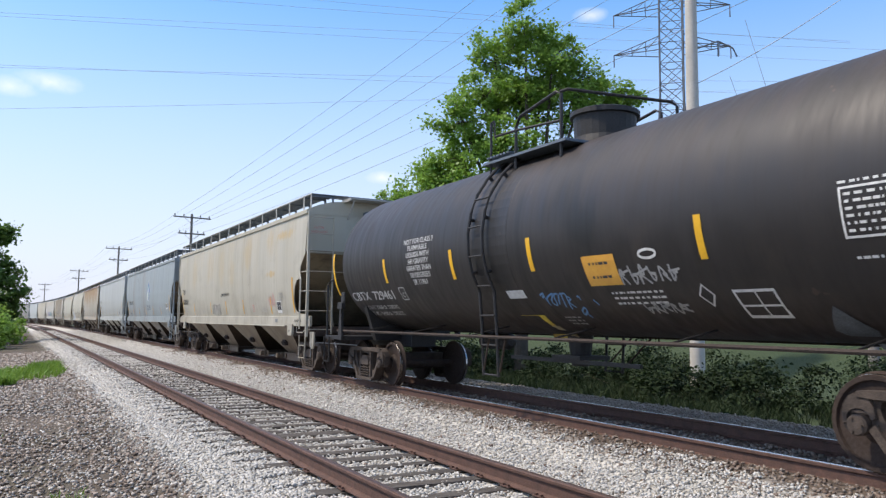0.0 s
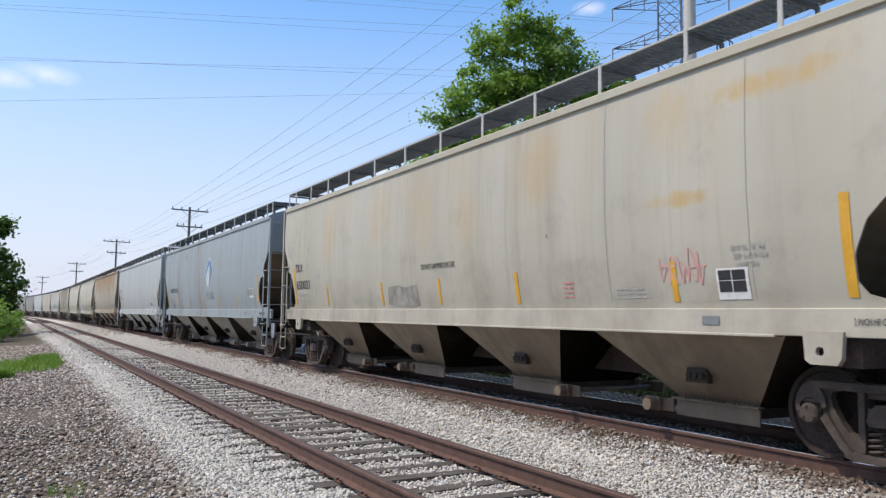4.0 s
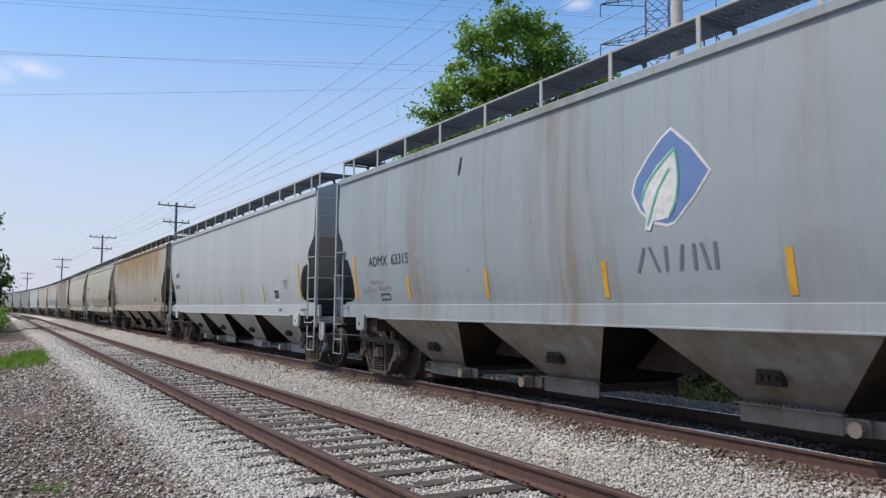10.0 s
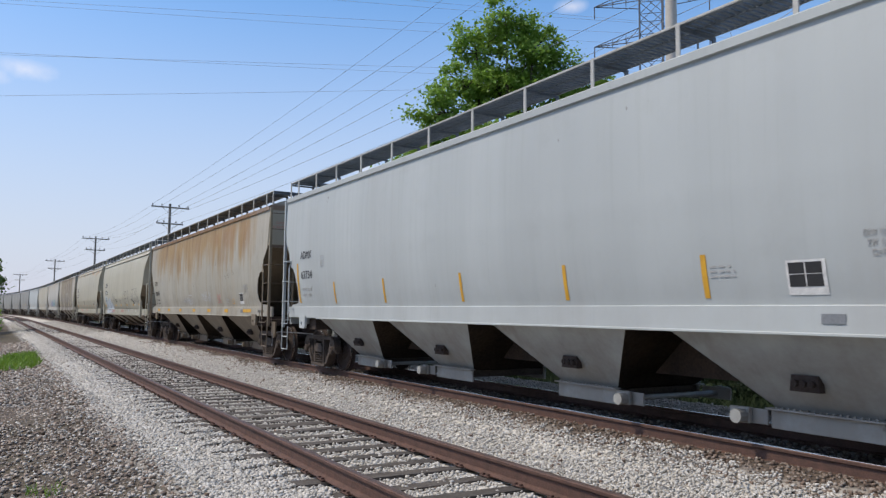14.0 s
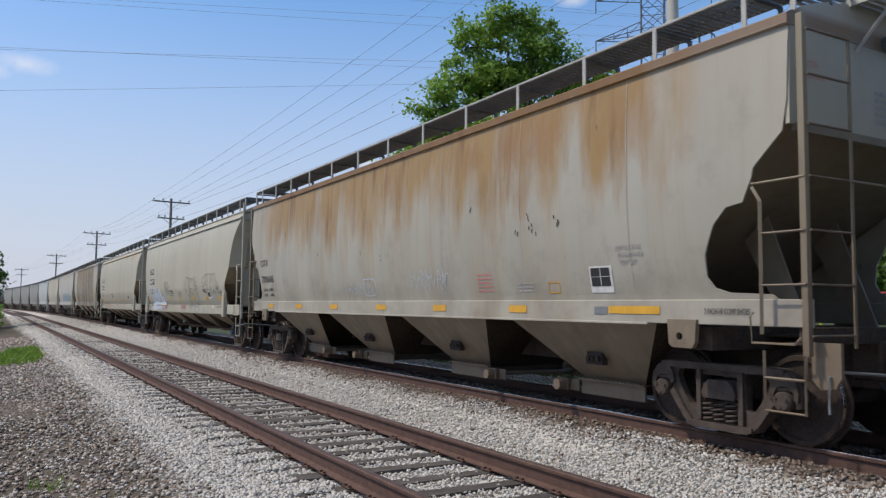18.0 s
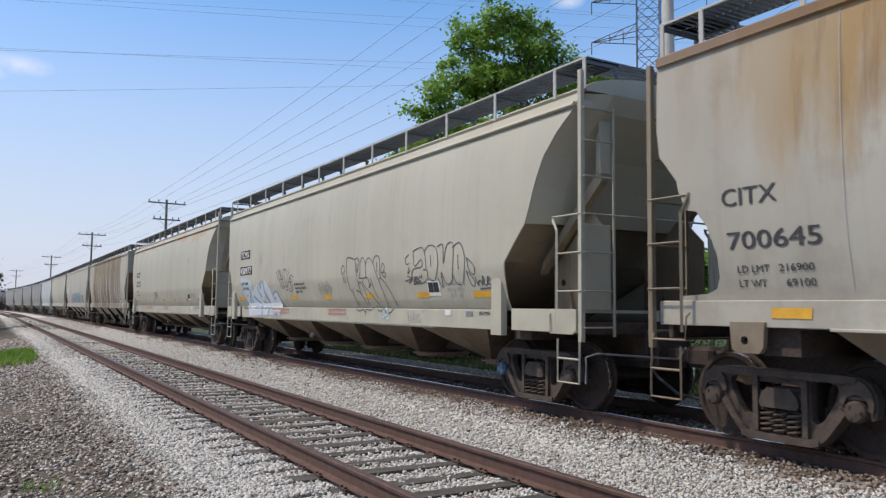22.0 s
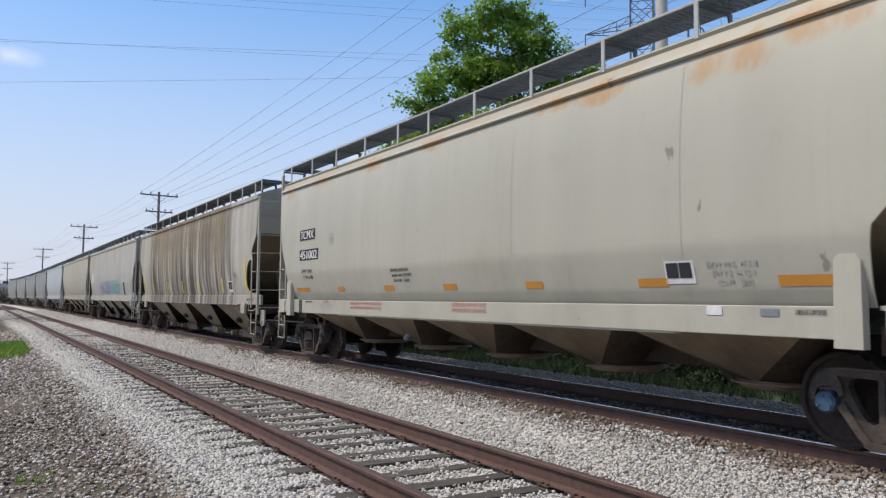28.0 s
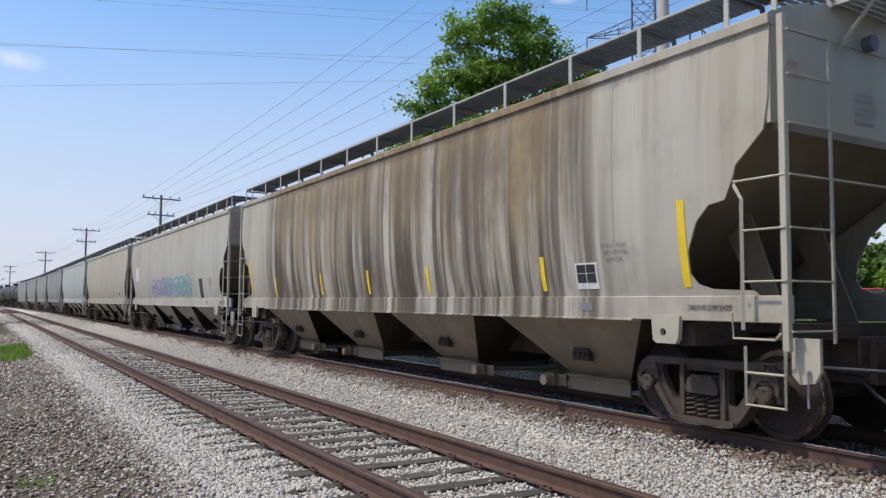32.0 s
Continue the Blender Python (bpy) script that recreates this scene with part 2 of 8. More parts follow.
def ground_mat():
    """Across the line: brown gravel and dirt, white limestone ballast, stained ballast under the train, then grass;
    from the train's rails on, shade is put into the colours.
    """
    m, nt, b = node_mat("ground_cover")
    uv = nt.nodes.new("ShaderNodeUVMap")
    uv.uv_map = "across"
    sep = nt.nodes.new("ShaderNodeSeparateXYZ")
    nt.links.new(uv.outputs[0], sep.inputs[0])
    tc = nt.nodes.new("ShaderNodeTexCoord").outputs["Object"]
    wob = noise_node(nt, tc, 0.9, detail=5)
    x = maths(nt, "ADD", sep.outputs["X"], maths(nt, "MULTIPLY", maths(nt, "SUBTRACT", wob, 0.5), 1.0))
    vor = nt.nodes.new("ShaderNodeTexVoronoi")
    vor.inputs["Scale"].default_value = 17.0
    nt.links.new(tc, vor.inputs["Vector"])
    vs = nt.nodes.new("ShaderNodeSeparateXYZ")
    nt.links.new(vor.outputs["Color"], vs.inputs[0])
    white = blend(nt, vs.outputs[0], (0.57, 0.55, 0.51), (0.42, 0.40, 0.365))
    brown = blend(nt, vs.outputs[1], (0.115, 0.09, 0.068), (0.05, 0.038, 0.028))
    big = noise_node(nt, tc, 0.35, detail=4)
    brown = blend(nt, ranged(nt, big, 0.45, 0.65, 0, 0.6), brown, (0.075, 0.07, 0.04))
    # brown stain by the rails; between them it also carries the train's shade
    stain = blend(nt, vs.outputs[2], (0.12, 0.088, 0.066), (0.055, 0.042, 0.033))
    # far shoulder: white limestone, greyed here to carry the train's shade
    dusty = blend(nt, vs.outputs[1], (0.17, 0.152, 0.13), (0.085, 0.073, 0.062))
    gn = noise_node(nt, tc, 2.2, detail=6)
    # grass colour lowered to carry the shade behind the train
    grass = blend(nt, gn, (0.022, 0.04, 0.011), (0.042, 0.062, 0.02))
    c = blend(nt, ranged(nt, x, 1.4, 1.9), brown, white)
    c = blend(nt, ranged(nt, x, 6.3, 6.75), c, stain)
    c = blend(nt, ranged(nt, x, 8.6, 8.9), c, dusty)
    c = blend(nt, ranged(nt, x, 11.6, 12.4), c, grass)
    far = ranged(nt, x, -5.0, -3.4, 1, 0)
    c = blend(nt, far, c, grass)
    nt.links.new(c, b.inputs["Base Color"])
    b.inputs["Roughness"].default_value = 0.95
    bump(nt, b, vor.outputs["Distance"], 0.8, 0.03)
    return m


M = {}
M["ground"] = ground_mat()
M["stone_white"] = scatter_mat("limestone", ((0.57, 0.55, 0.515), (0.63, 0.615, 0.585), (0.48, 0.46, 0.425), (0.59, 0.57, 0.535), (0.41, 0.39, 0.355)))
M["stone_brown"] = scatter_mat("brown_gravel", ((0.225, 0.172, 0.138), (0.38, 0.315, 0.27), (0.09, 0.067, 0.052), (0.56, 0.52, 0.47), (0.15, 0.11, 0.087), (0.32, 0.255, 0.215), (0.11, 0.08, 0.062)))
M["stone_dark"] = scatter_mat("stained_gravel", ((0.15, 0.105, 0.082), (0.22, 0.165, 0.13), (0.10, 0.07, 0.055), (0.34, 0.30, 0.26)))
# white limestone with the train's shade mixed into its tones
M["stone_grey"] = scatter_mat("shaded_limestone", ((0.21, 0.19, 0.165), (0.31, 0.29, 0.26), (0.14, 0.122, 0.105), (0.25, 0.23, 0.205)))
M["tie"] = plain("weathered_tie", (0.105, 0.092, 0.080), (0.042, 0.035, 0.030), 0.9, 0, 3, 0.6, per_piece=0.6)
M["rail"] = plain("rusty_rail", (0.125, 0.066, 0.049), (0.072, 0.041, 0.032), 0.75, 0.2, 8, 0.3)
M["rail_top"] = plain("worn_railhead", (0.115, 0.075, 0.062), (0.075, 0.05, 0.042), 0.5, 0.4, 8, 0.1)
M["rail_shiny"] = plain("polished_railhead", (0.50, 0.47, 0.45), (0.36, 0.33, 0.31), 0.24, 1.0, 8, 0.03)
M["steel_dark"] = plain("oily_cast_steel", (0.054, 0.037, 0.029), (0.028, 0.020, 0.016), 0.85, 0.1, 6, 0.25)
M["truck_steel"] = plain("dusty_cast_steel", (0.082, 0.061, 0.048), (0.036, 0.027, 0.022), 0.9, 0.0, 7, 0.35)
M["wheel"] = plain("brown_wheel_steel", (0.042, 0.025, 0.018), (0.022, 0.014, 0.011), 0.85, 0.0, 3, 0.1)
M["tread"] = plain("bright_wheel_tread", (0.5, 0.49, 0.48), (0.35, 0.33, 0.32), 0.25, 1.0, 6, 0.02)
# brown dust; its darkness also paints the shade between the bays
M["bay_shade"] = plain("dust_and_bay_shade", (0.060, 0.040, 0.026), (0.028, 0.019, 0.013), 0.9, 0, 2.2, 0.3)
M["rust_dark"] = plain("dark_rusty_steel", (0.075, 0.048, 0.036), (0.032, 0.023, 0.019), 0.9, 0, 3.0, 0.3)
M["rust_lip"] = plain("rubbed_rusty_lip", (0.26, 0.18, 0.13), (0.15, 0.095, 0.065), 0.7, 0.1, 6, 0.2)
M["black"] = plain("flat_black", (0.022, 0.021, 0.022), (0.014, 0.013, 0.013), 0.6, 0, 5, 0.1)
M["grate"] = plain("galvanised_grate", (0.17, 0.20, 0.23), (0.11, 0.13, 0.15), 0.55, 0.5, 6, 0.1)
M["yellow"] = plain("reflective_yellow", (0.68, 0.37, 0.035), (0.52, 0.27, 0.03), 0.45, 0, 5, 0.02)
M["burnt_orange"] = plain("faded_orange_reflective", (0.56, 0.24, 0.035), (0.46, 0.19, 0.03), 0.5, 0, 5, 0.02)
M["board"] = plain("flat_black_board", (0.022, 0.021, 0.020), (0.03, 0.028, 0.027), 0.9, 0, 12, 0.02)
M["bright_yellow"] = plain("fresh_yellow", (0.85, 0.60, 0.02), (0.7, 0.48, 0.02), 0.45, 0, 5, 0.02)
M["old_yellow"] = plain("faded_yellow_paint", (0.60, 0.47, 0.05), (0.30, 0.21, 0.06), 0.6, 0, 3.5, 0.05)
M["worn_yellow"] = plain("worn_through_paint", (0.38, 0.34, 0.24), (0.30, 0.25, 0.13), 0.6, 0, 5, 0.05)
M["amber"] = plain("amber_reflective", (0.80, 0.45, 0.025), (0.66, 0.36, 0.02), 0.45, 0, 5, 0.02)
M["orange"] = plain("orange_placard", (0.72, 0.38, 0.06), (0.62, 0.30, 0.05), 0.5, 0, 5, 0.02)
M["white_mark"] = plain("white_stencil", (0.72, 0.72, 0.70), (0.5, 0.5, 0.49), 0.6, 0, 12, 0.02)
M["panel_black"] = plain("black_panel_field", (0.02, 0.02, 0.022), (0.03, 0.03, 0.032), 0.5, 0, 12, 0.02)
M["dark_mark"] = plain("black_stencil", (0.03, 0.03, 0.034), (0.06, 0.06, 0.065), 0.6, 0, 12, 0.02)
M["grey_mark"] = plain("faded_stencil", (0.30, 0.30, 0.30), (0.42, 0.42, 0.41), 0.6, 0, 12, 0.02)
M["red_mark"] = plain("red_stencil", (0.52, 0.12, 0.11), (0.56, 0.25, 0.23), 0.6, 0, 12, 0.02)
M["red_stencil"] = plain("fresh_red_stencil", (0.50, 0.045, 0.08), (0.52, 0.07, 0.10), 0.6, 0, 12, 0.02)
M["blue_mark"] = plain("blue_emblem", (0.10, 0.18, 0.38), (0.13, 0.21, 0.40), 0.5, 0, 8, 0.02)
M["green_mark"] = plain("green_emblem", (0.08, 0.40, 0.25), (0.10, 0.42, 0.28), 0.5, 0, 8, 0.02)
M["blue_cap"] = plain("blue_bearing_cap", (0.06, 0.125, 0.20), (0.03, 0.06, 0.10), 0.5, 0.1, 12, 0.1)
M["blue_spray"] = plain("blue_spray_paint", (0.09, 0.22, 0.42), (0.14, 0.30, 0.5), 0.6, 0, 8, 0)
M["white_spray"] = plain("white_spray_paint", (0.52, 0.54, 0.56), (0.40, 0.46, 0.53), 0.6, 0, 3, 0)
M["pale_blue"] = plain("thin_blue_overspray", (0.36, 0.44, 0.50), (0.42, 0.47, 0.50), 0.6, 0, 3, 0)
M["pale_cyan"] = plain("pale_cyan_spray", (0.46, 0.58, 0.66), (0.44, 0.53, 0.60), 0.6, 0, 5, 0)
M["slate_spray"] = plain("slate_blue_spray", (0.16, 0.24, 0.34), (0.28, 0.36, 0.44), 0.6, 0, 4, 0)
M["red_spray"] = plain("faded_red_spray", (0.55, 0.26, 0.23), (0.55, 0.35, 0.32), 0.6, 0, 8, 0)
M["pink_spray"] = plain("pink_spray_paint", (0.45, 0.25, 0.30), (0.4, 0.28, 0.34), 0.6, 0, 8, 0)
M["violet_spray"] = plain("violet_spray_paint", (0.19, 0.20, 0.33), (0.30, 0.28, 0.38), 0.6, 0, 6, 0)
M["teal_spray"] = plain("teal_spray_paint", (0.12, 0.30, 0.33), (0.2, 0.36, 0.4), 0.6, 0, 8, 0)
M["spray_black"] = plain("black_spray_paint", (0.06, 0.06, 0.06), (0.11, 0.11, 0.11), 0.6, 0, 8, 0)
M["smudge"] = plain("grey_paint_smudge", (0.17, 0.16, 0.14), (0.36, 0.345, 0.30), 0.7, 0, 5, 0)
M["seam"] = plain("rusty_weld_seam", (0.415, 0.40, 0.35), (0.44, 0.43, 0.38), 0.6, 0, 3, 0)
M["dark_blue"] = plain("slate_lettering", (0.10, 0.12, 0.16), (0.14, 0.16, 0.2), 0.6, 0, 8, 0)
# weathered wood, lightened further to put distance haze into the colour
M["wood"] = plain("weathered_hazed_wood", (0.26, 0.24, 0.22), (0.16, 0.145, 0.13), 0.85, 0, 3, 0.4)
M["concrete"] = plain("pale_pole", (0.52, 0.49, 0.44), (0.42, 0.39, 0.35), 0.7, 0, 2, 0.2)
M["galv"] = plain("galvanised_steel", (0.26, 0.27, 0.28), (0.19, 0.2, 0.21), 0.5, 0.4, 4, 0.1)
# wire grey paled and blued so that the colour carries distance haze
M["wire"] = plain("hazed_aluminium_wire", (0.34, 0.37, 0.42), (0.27, 0.30, 0.34), 0.5, 0.0, 4, 0)
M["tower_steel"] = plain("dull_tower_steel", (0.13, 0.14, 0.16), (0.09, 0.10, 0.115), 0.6, 0.2, 4, 0.1)
M["bark"] = plain("grey_brown_bark", (0.10, 0.08, 0.06), (0.05, 0.04, 0.03), 0.9, 0, 6, 0.6)
M["leaf"] = scatter_mat("maple_leaves", ((0.18, 0.315, 0.055), (0.27, 0.45, 0.08), (0.115, 0.225, 0.04), (0.215, 0.375, 0.066)), 0.5, 0, 3, 0.45)
M["leaf_dark"] = scatter_mat("shrub_leaves", ((0.08, 0.155, 0.03), (0.13, 0.23, 0.045), (0.055, 0.11, 0.022)), 0.6, 0, 3, 0.35)
M["grass"] = scatter_mat("grass_blades", ((0.14, 0.27, 0.03), (0.21, 0.36, 0.05), (0.16, 0.27, 0.04)), 0.6, 0, 3, 0.35)
# these leaf and blade colours hold the shade behind the train
M["leaf_shade"] = scatter_mat("shaded_brush_leaves", ((0.014, 0.030, 0.008), (0.022, 0.043, 0.011), (0.011, 0.022, 0.006)), 0.95, 0, 3, 0.2)
M["grass_dark"] = scatter_mat("shaded_grass", ((0.013, 0.027, 0.007), (0.022, 0.040, 0.010), (0.016, 0.030, 0.008)), 0.95, 0, 3, 0.25)
M["post_grey"] = plain("pale_grey_post_paint", (0.44, 0.44, 0.42), (0.36, 0.355, 0.33), 0.55, 0.1, 6, 0.05)
M["seam_grey"] = plain("faint_panel_seam", (0.36, 0.36, 0.34), (0.42, 0.42, 0.40), 0.6, 0, 3, 0)
M["pvc"] = plain("yellow_guard", (0.75, 0.66, 0.05), None, 0.5, 0, 4, 0.02)
M["red_car"] = plain("red_car_paint", (0.45, 0.03, 0.03), None, 0.3, 0, 3, 0.0)
M["glass_dark"] = plain("dark_glass", (0.02, 0.025, 0.03), None, 0.1, 0, 3, 0.0)

# ---- mesh helpers ----
MESHES = {}


def shape(key, build, smooth=False):
    """A mesh built once under a key and then shared."""
    if key not in MESHES:
        bm = bmesh.new()
        build(bm)
        bmesh.ops.recalc_face_normals(bm, faces=bm.faces)
        me = bpy.data.meshes.new(key)
        bm.to_mesh(me)
        bm.free()
        me.materials.append(None)
        if smooth:
            for p in me.polygons:
                p.use_smooth = True
            me.set_sharp_from_angle(angle=radians(32))
        MESHES[key] = me
    return MESHES[key]


def put(name, me, material, parent=None, m=None, label=""):
    """A mesh object of its own, under a thing or a part, with its own material."""
    ob = new(name, me)
    ob.parent = parent
    if m is not None:
        ob.matrix_basis = m
    ob.material_slots[0].link = "OBJECT"
    ob.material_slots[0].material = material
    if label:
        ob["label"] = label
    return ob


def box(bm, x0, x1, y0, y1, z0, z1, bevel=0.0):
    vs = [bm.verts.new((x, y, z)) for x in (x0, x1) for y in (y0, y1) for z in (z0, z1)]
    fs = [bm.faces.new([vs[i] for i in q]) for q in ((0, 1, 3, 2), (4, 6, 7, 5), (0, 4, 5, 1), (2, 3, 7, 6), (0, 2, 6, 4), (1, 5, 7, 3))]
    if bevel:
        es = list({e for f in fs for e in f.edges})
        bmesh.ops.bevel(bm, geom=es, offset=bevel, segments=1, affect="EDGES")


def tube(bm, pts, r, seg=6, r1=None):
    """A round bar along points, tapering to r1."""
    pts = [Vector(p) for p in pts]
    rings = []
    for i, p in enumerate(pts):
        d = (pts[min(i + 1, len(pts) - 1)] - pts[max(i - 1, 0)]).normalized()
        side = d.cross(Vector((0, 0, 1)) if abs(d.z) < 0.9 else Vector((1, 0, 0))).normalized()
        up = side.cross(d)
        rr = r if r1 is None else r + (r1 - r) * i / (len(pts) - 1)
        rings.append([bm.verts.new(p + (side * math.cos(a) + up * math.sin(a)) * rr) for a in (math.tau * k / seg for k in range(seg))])
    for a, b in zip(rings, rings[1:]):
        for k in range(seg):
            bm.faces.new((a[k], a[(k + 1) % seg], b[(k + 1) % seg], b[k]))
    bm.faces.new(rings[0][::-1])
    bm.faces.new(rings[-1])


def prism(bm, outline, axis, a, b, holes=()):
    """A plate: an outline with holes in the plane across an axis, from a to b along it."""
    def at(p, w):
        return {"x": (w, p[0], p[1]), "y": (p[0], w, p[1]), "z": (p[0], p[1], w)}[axis]
    for w in (a, b):
        es = []
        for loop in (outline, *holes):
            vs = [bm.verts.new(at(p, w)) for p in loop]
            es += [bm.edges.new((vs[i], vs[(i + 1) % len(vs)])) for i in range(len(vs))]
        bmesh.ops.triangle_fill(bm, edges=es, use_beauty=True)
    for loop in (outline, *holes):
        va, vb = [bm.verts.new(at(p, a)) for p in loop], [bm.verts.new(at(p, b)) for p in loop]
        for i in range(len(loop)):
            j = (i + 1) % len(loop)
            bm.faces.new((va[i], va[j], vb[j], vb[i]))
    bmesh.ops.remove_doubles(bm, verts=bm.verts, dist=0.0004)


def lathe(bm, profile, seg=24, axis="x", centre=(0, 0, 0), caps=True):
    """Turn a profile of (along, radius) about an axis."""
    rings = []
    for w, r in profile:
        ring = []
        for k in range(seg):
            a = math.tau * k / seg
            u, v = r * math.cos(a), r * math.sin(a)
            p = {"x": (w, u, v), "y": (u, w, v), "z": (u, v, w)}[axis]
            ring.append(bm.verts.new(Vector(p) + Vector(centre)))
        rings.append(ring)
    for a, b in zip(rings, rings[1:]):
        for k in range(seg):
            bm.faces.new((a[k], a[(k + 1) % seg], b[(k + 1) % seg], b[k]))
    if caps:
        bm.faces.new(rings[0])
        bm.faces.new(rings[-1][::-1])


def skin(bm, rows, t):
    """A sheet of rows of points, given thickness t along +x or -x."""
    g = [[bm.verts.new(p) for p in row] for row in rows]
    h = [[bm.verts.new((p[0] + t, p[1], p[2])) for p in row] for row in rows]
    nr, nc = len(g), len(g[0])
    for i in range(nr - 1):
        for j in range(nc - 1):
            bm.faces.new((g[i][j], g[i][j + 1], g[i + 1][j + 1], g[i + 1][j]))
            bm.faces.new((h[i][j], h[i + 1][j], h[i + 1][j + 1], h[i][j + 1]))
    for i in range(nr - 1):
        for j in (0, nc - 1):
            bm.faces.new((g[i][j], g[i + 1][j], h[i + 1][j], h[i][j]))
    for j in range(nc - 1):
        for i in (0, nr - 1):
            bm.faces.new((g[i][j], g[i][j + 1], h[i][j + 1], h[i][j]))


def lerp_table(tab, v):
    for (a, x), (b, y) in zip(tab, tab[1:]):
        if v <= b:
            return x + (y - x) * max(0.0, (v - a) / (b - a))
    return tab[-1][1]


def thing(name, label, category, m=None, group=""):
    ob = new(name)
    ob.empty_display_size = 0.2
    if m is not None:
        ob.matrix_basis = m
    return tagged(ob, label, category, group)


def along(a, off=0.0):
    """A point at distance a along the line, off metres to its right, and the heading there."""
    if a <= BEND:
        return off, a, 0.0
    t = (a - BEND) / RADIUS
    return -RADIUS + (RADIUS + off) * math.cos(t), BEND + (RADIUS + off) * math.sin(t), t


# ---- ground, ballast and tracks ----
PROFILE = ((-400, -1.0), (-30, -0.7), (-4, -0.55), (-1, -0.47), (0.3, -0.43), (1.2, -0.38), (2.1, -0.235), (2.5, -0.217), (4.8, -0.217),
           (5.3, -0.235), (6.0, -0.22), (6.45, -0.135), (6.72, -0.085), (6.98, -0.07), (7.12, -0.085), (7.3, -0.115), (9.2, -0.11), (11.0, -0.15), (12.2, -0.42), (13.2, -0.62), (14.0, -0.75), (26.5, -0.7), (31.0, 0.85), (60, 0.9), (400, 0.8))


def ground_height(x):
    return lerp_table(PROFILE, x)


def build_ground():
    xs = sorted({p[0] for p in PROFILE} | {-12, 0.0, 0.7, 1.6, 1.85, 3.0, 3.6, 4.2, 5.0, 5.6, 6.3, 7, 7.6, 8.2, 8.8, 9.4, 10.2, 12, 20, 30, -2, -3, 140, -120})
    ys = [-60, -20, -8] + [k * 1.0 for k in range(-4, 30)] + [30 + 4 * k for k in range(1, 40)] + [230, 300, 420, 600, 900, 1500, 2500]
    verts, uvs = [], []
    for a in ys:
        for x in xs:
            wx, wy, _ = along(min(a, 600), x)
            if a > 600:
                tx, ty, h = along(600, x)
                wx, wy = tx - math.sin(h) * (a - 600), ty + math.cos(h) * (a - 600)
            lump = 0.05 * noise.noise((x * 0.6, a * 0.35, 0)) if x < 0.8 or x > 10 else (0.008 if 2.3 < x < 5.0 else 0.018) * noise.noise((x * 1.1, a * 0.9, 3))
            verts.append((wx, wy, ground_height(x) + lump))
            uvs.append((x, a))
    n = len(xs)
    faces = [(i * n + j, i * n + j + 1, (i + 1) * n + j + 1, (i + 1) * n + j) for i in range(len(ys) - 1) for j in range(n - 1)]
    me = bpy.data.meshes.new("ground")
    me.from_pydata(verts, [], faces)
    lay = me.uv_layers.new(name="across")
    for lp in me.loops:
        lay.data[lp.index].uv = uvs[lp.vertex_index]
    for p in me.polygons:
        p.use_smooth = True
    me.materials.append(M["ground"])
    tagged(new("ground", me), "gravel and limestone ballast beside grass along two tracks", "ground", kind="structure")


build_ground()


def rail_mesh(off, a0, a1, z0=-0.172, key="rail"):
    prof = ((-0.07, 0), (0.07, 0), (0.07, 0.012), (0.012, 0.03), (0.01, 0.125), (0.035, 0.138), (0.036, 0.163), (0.028, 0.171), (-0.028, 0.171), (-0.036, 0.163), (-0.035, 0.138), (-0.01, 0.125), (-0.012, 0.03), (-0.07, 0.012))
    def build(bm):
        rings, a = [], a0
        while a <= a1 + 0.01:
            ring = []
            for u, v in prof:
                x, y, _ = along(a, off + u)
                ring.append(bm.verts.new((x, y, z0 + v)))
            rings.append(ring)
            a += 8.0
        for p, q in zip(rings, rings[1:]):
            for k in range(len(prof)):
                bm.faces.new((p[k], p[(k + 1) % len(prof)], q[(k + 1) % len(prof)], q[k]))
        bm.faces.new(rings[0])
        bm.faces.new(rings[-1])
    return shape(key, build)


def head_mesh(off, a0, a1, key, z0=0.0):
    def build(bm):
        prev, a = None, a0
        while a <= a1 + 0.01:
            row = [bm.verts.new((*along(a, off + u)[:2], z0 + z)) for u, z in ((-0.024, 0.0), (-0.022, 0.004), (0.022, 0.004), (0.024, 0.0))]
            if prev:
                for k in range(3):
                    bm.faces.new((prev[k], prev[k + 1], row[k + 1], row[k]))
            prev, a = row, a + 8.0
    return shape(key, build)


def tie_mesh(key, seed, length=2.6):
    rnd = random.Random(seed)
    def build(bm):
        box(bm, -length / 2, length / 2, -0.105, 0.105, -0.19, 0.0, 0.015)
        for v in bm.verts:
            v.co.z += rnd.uniform(-0.014, 0.008)
            v.co.y += rnd.uniform(-0.016, 0.016)
            v.co.x += rnd.uniform(-0.04, 0.04)
    return shape(key, build)


def spike_mesh():
    def build(bm):
        box(bm, -0.10, 0.10, -0.08, 0.08, 0.0, 0.016, 0.004)
        for x, y in ((-0.085, 0.03), (0.085, -0.03), (-0.085, -0.05), (0.085, 0.05)):
            box(bm, x - 0.014, x + 0.014, y - 0.014, y + 0.014, 0.014, 0.034)
    return shape("tie_plate", build)


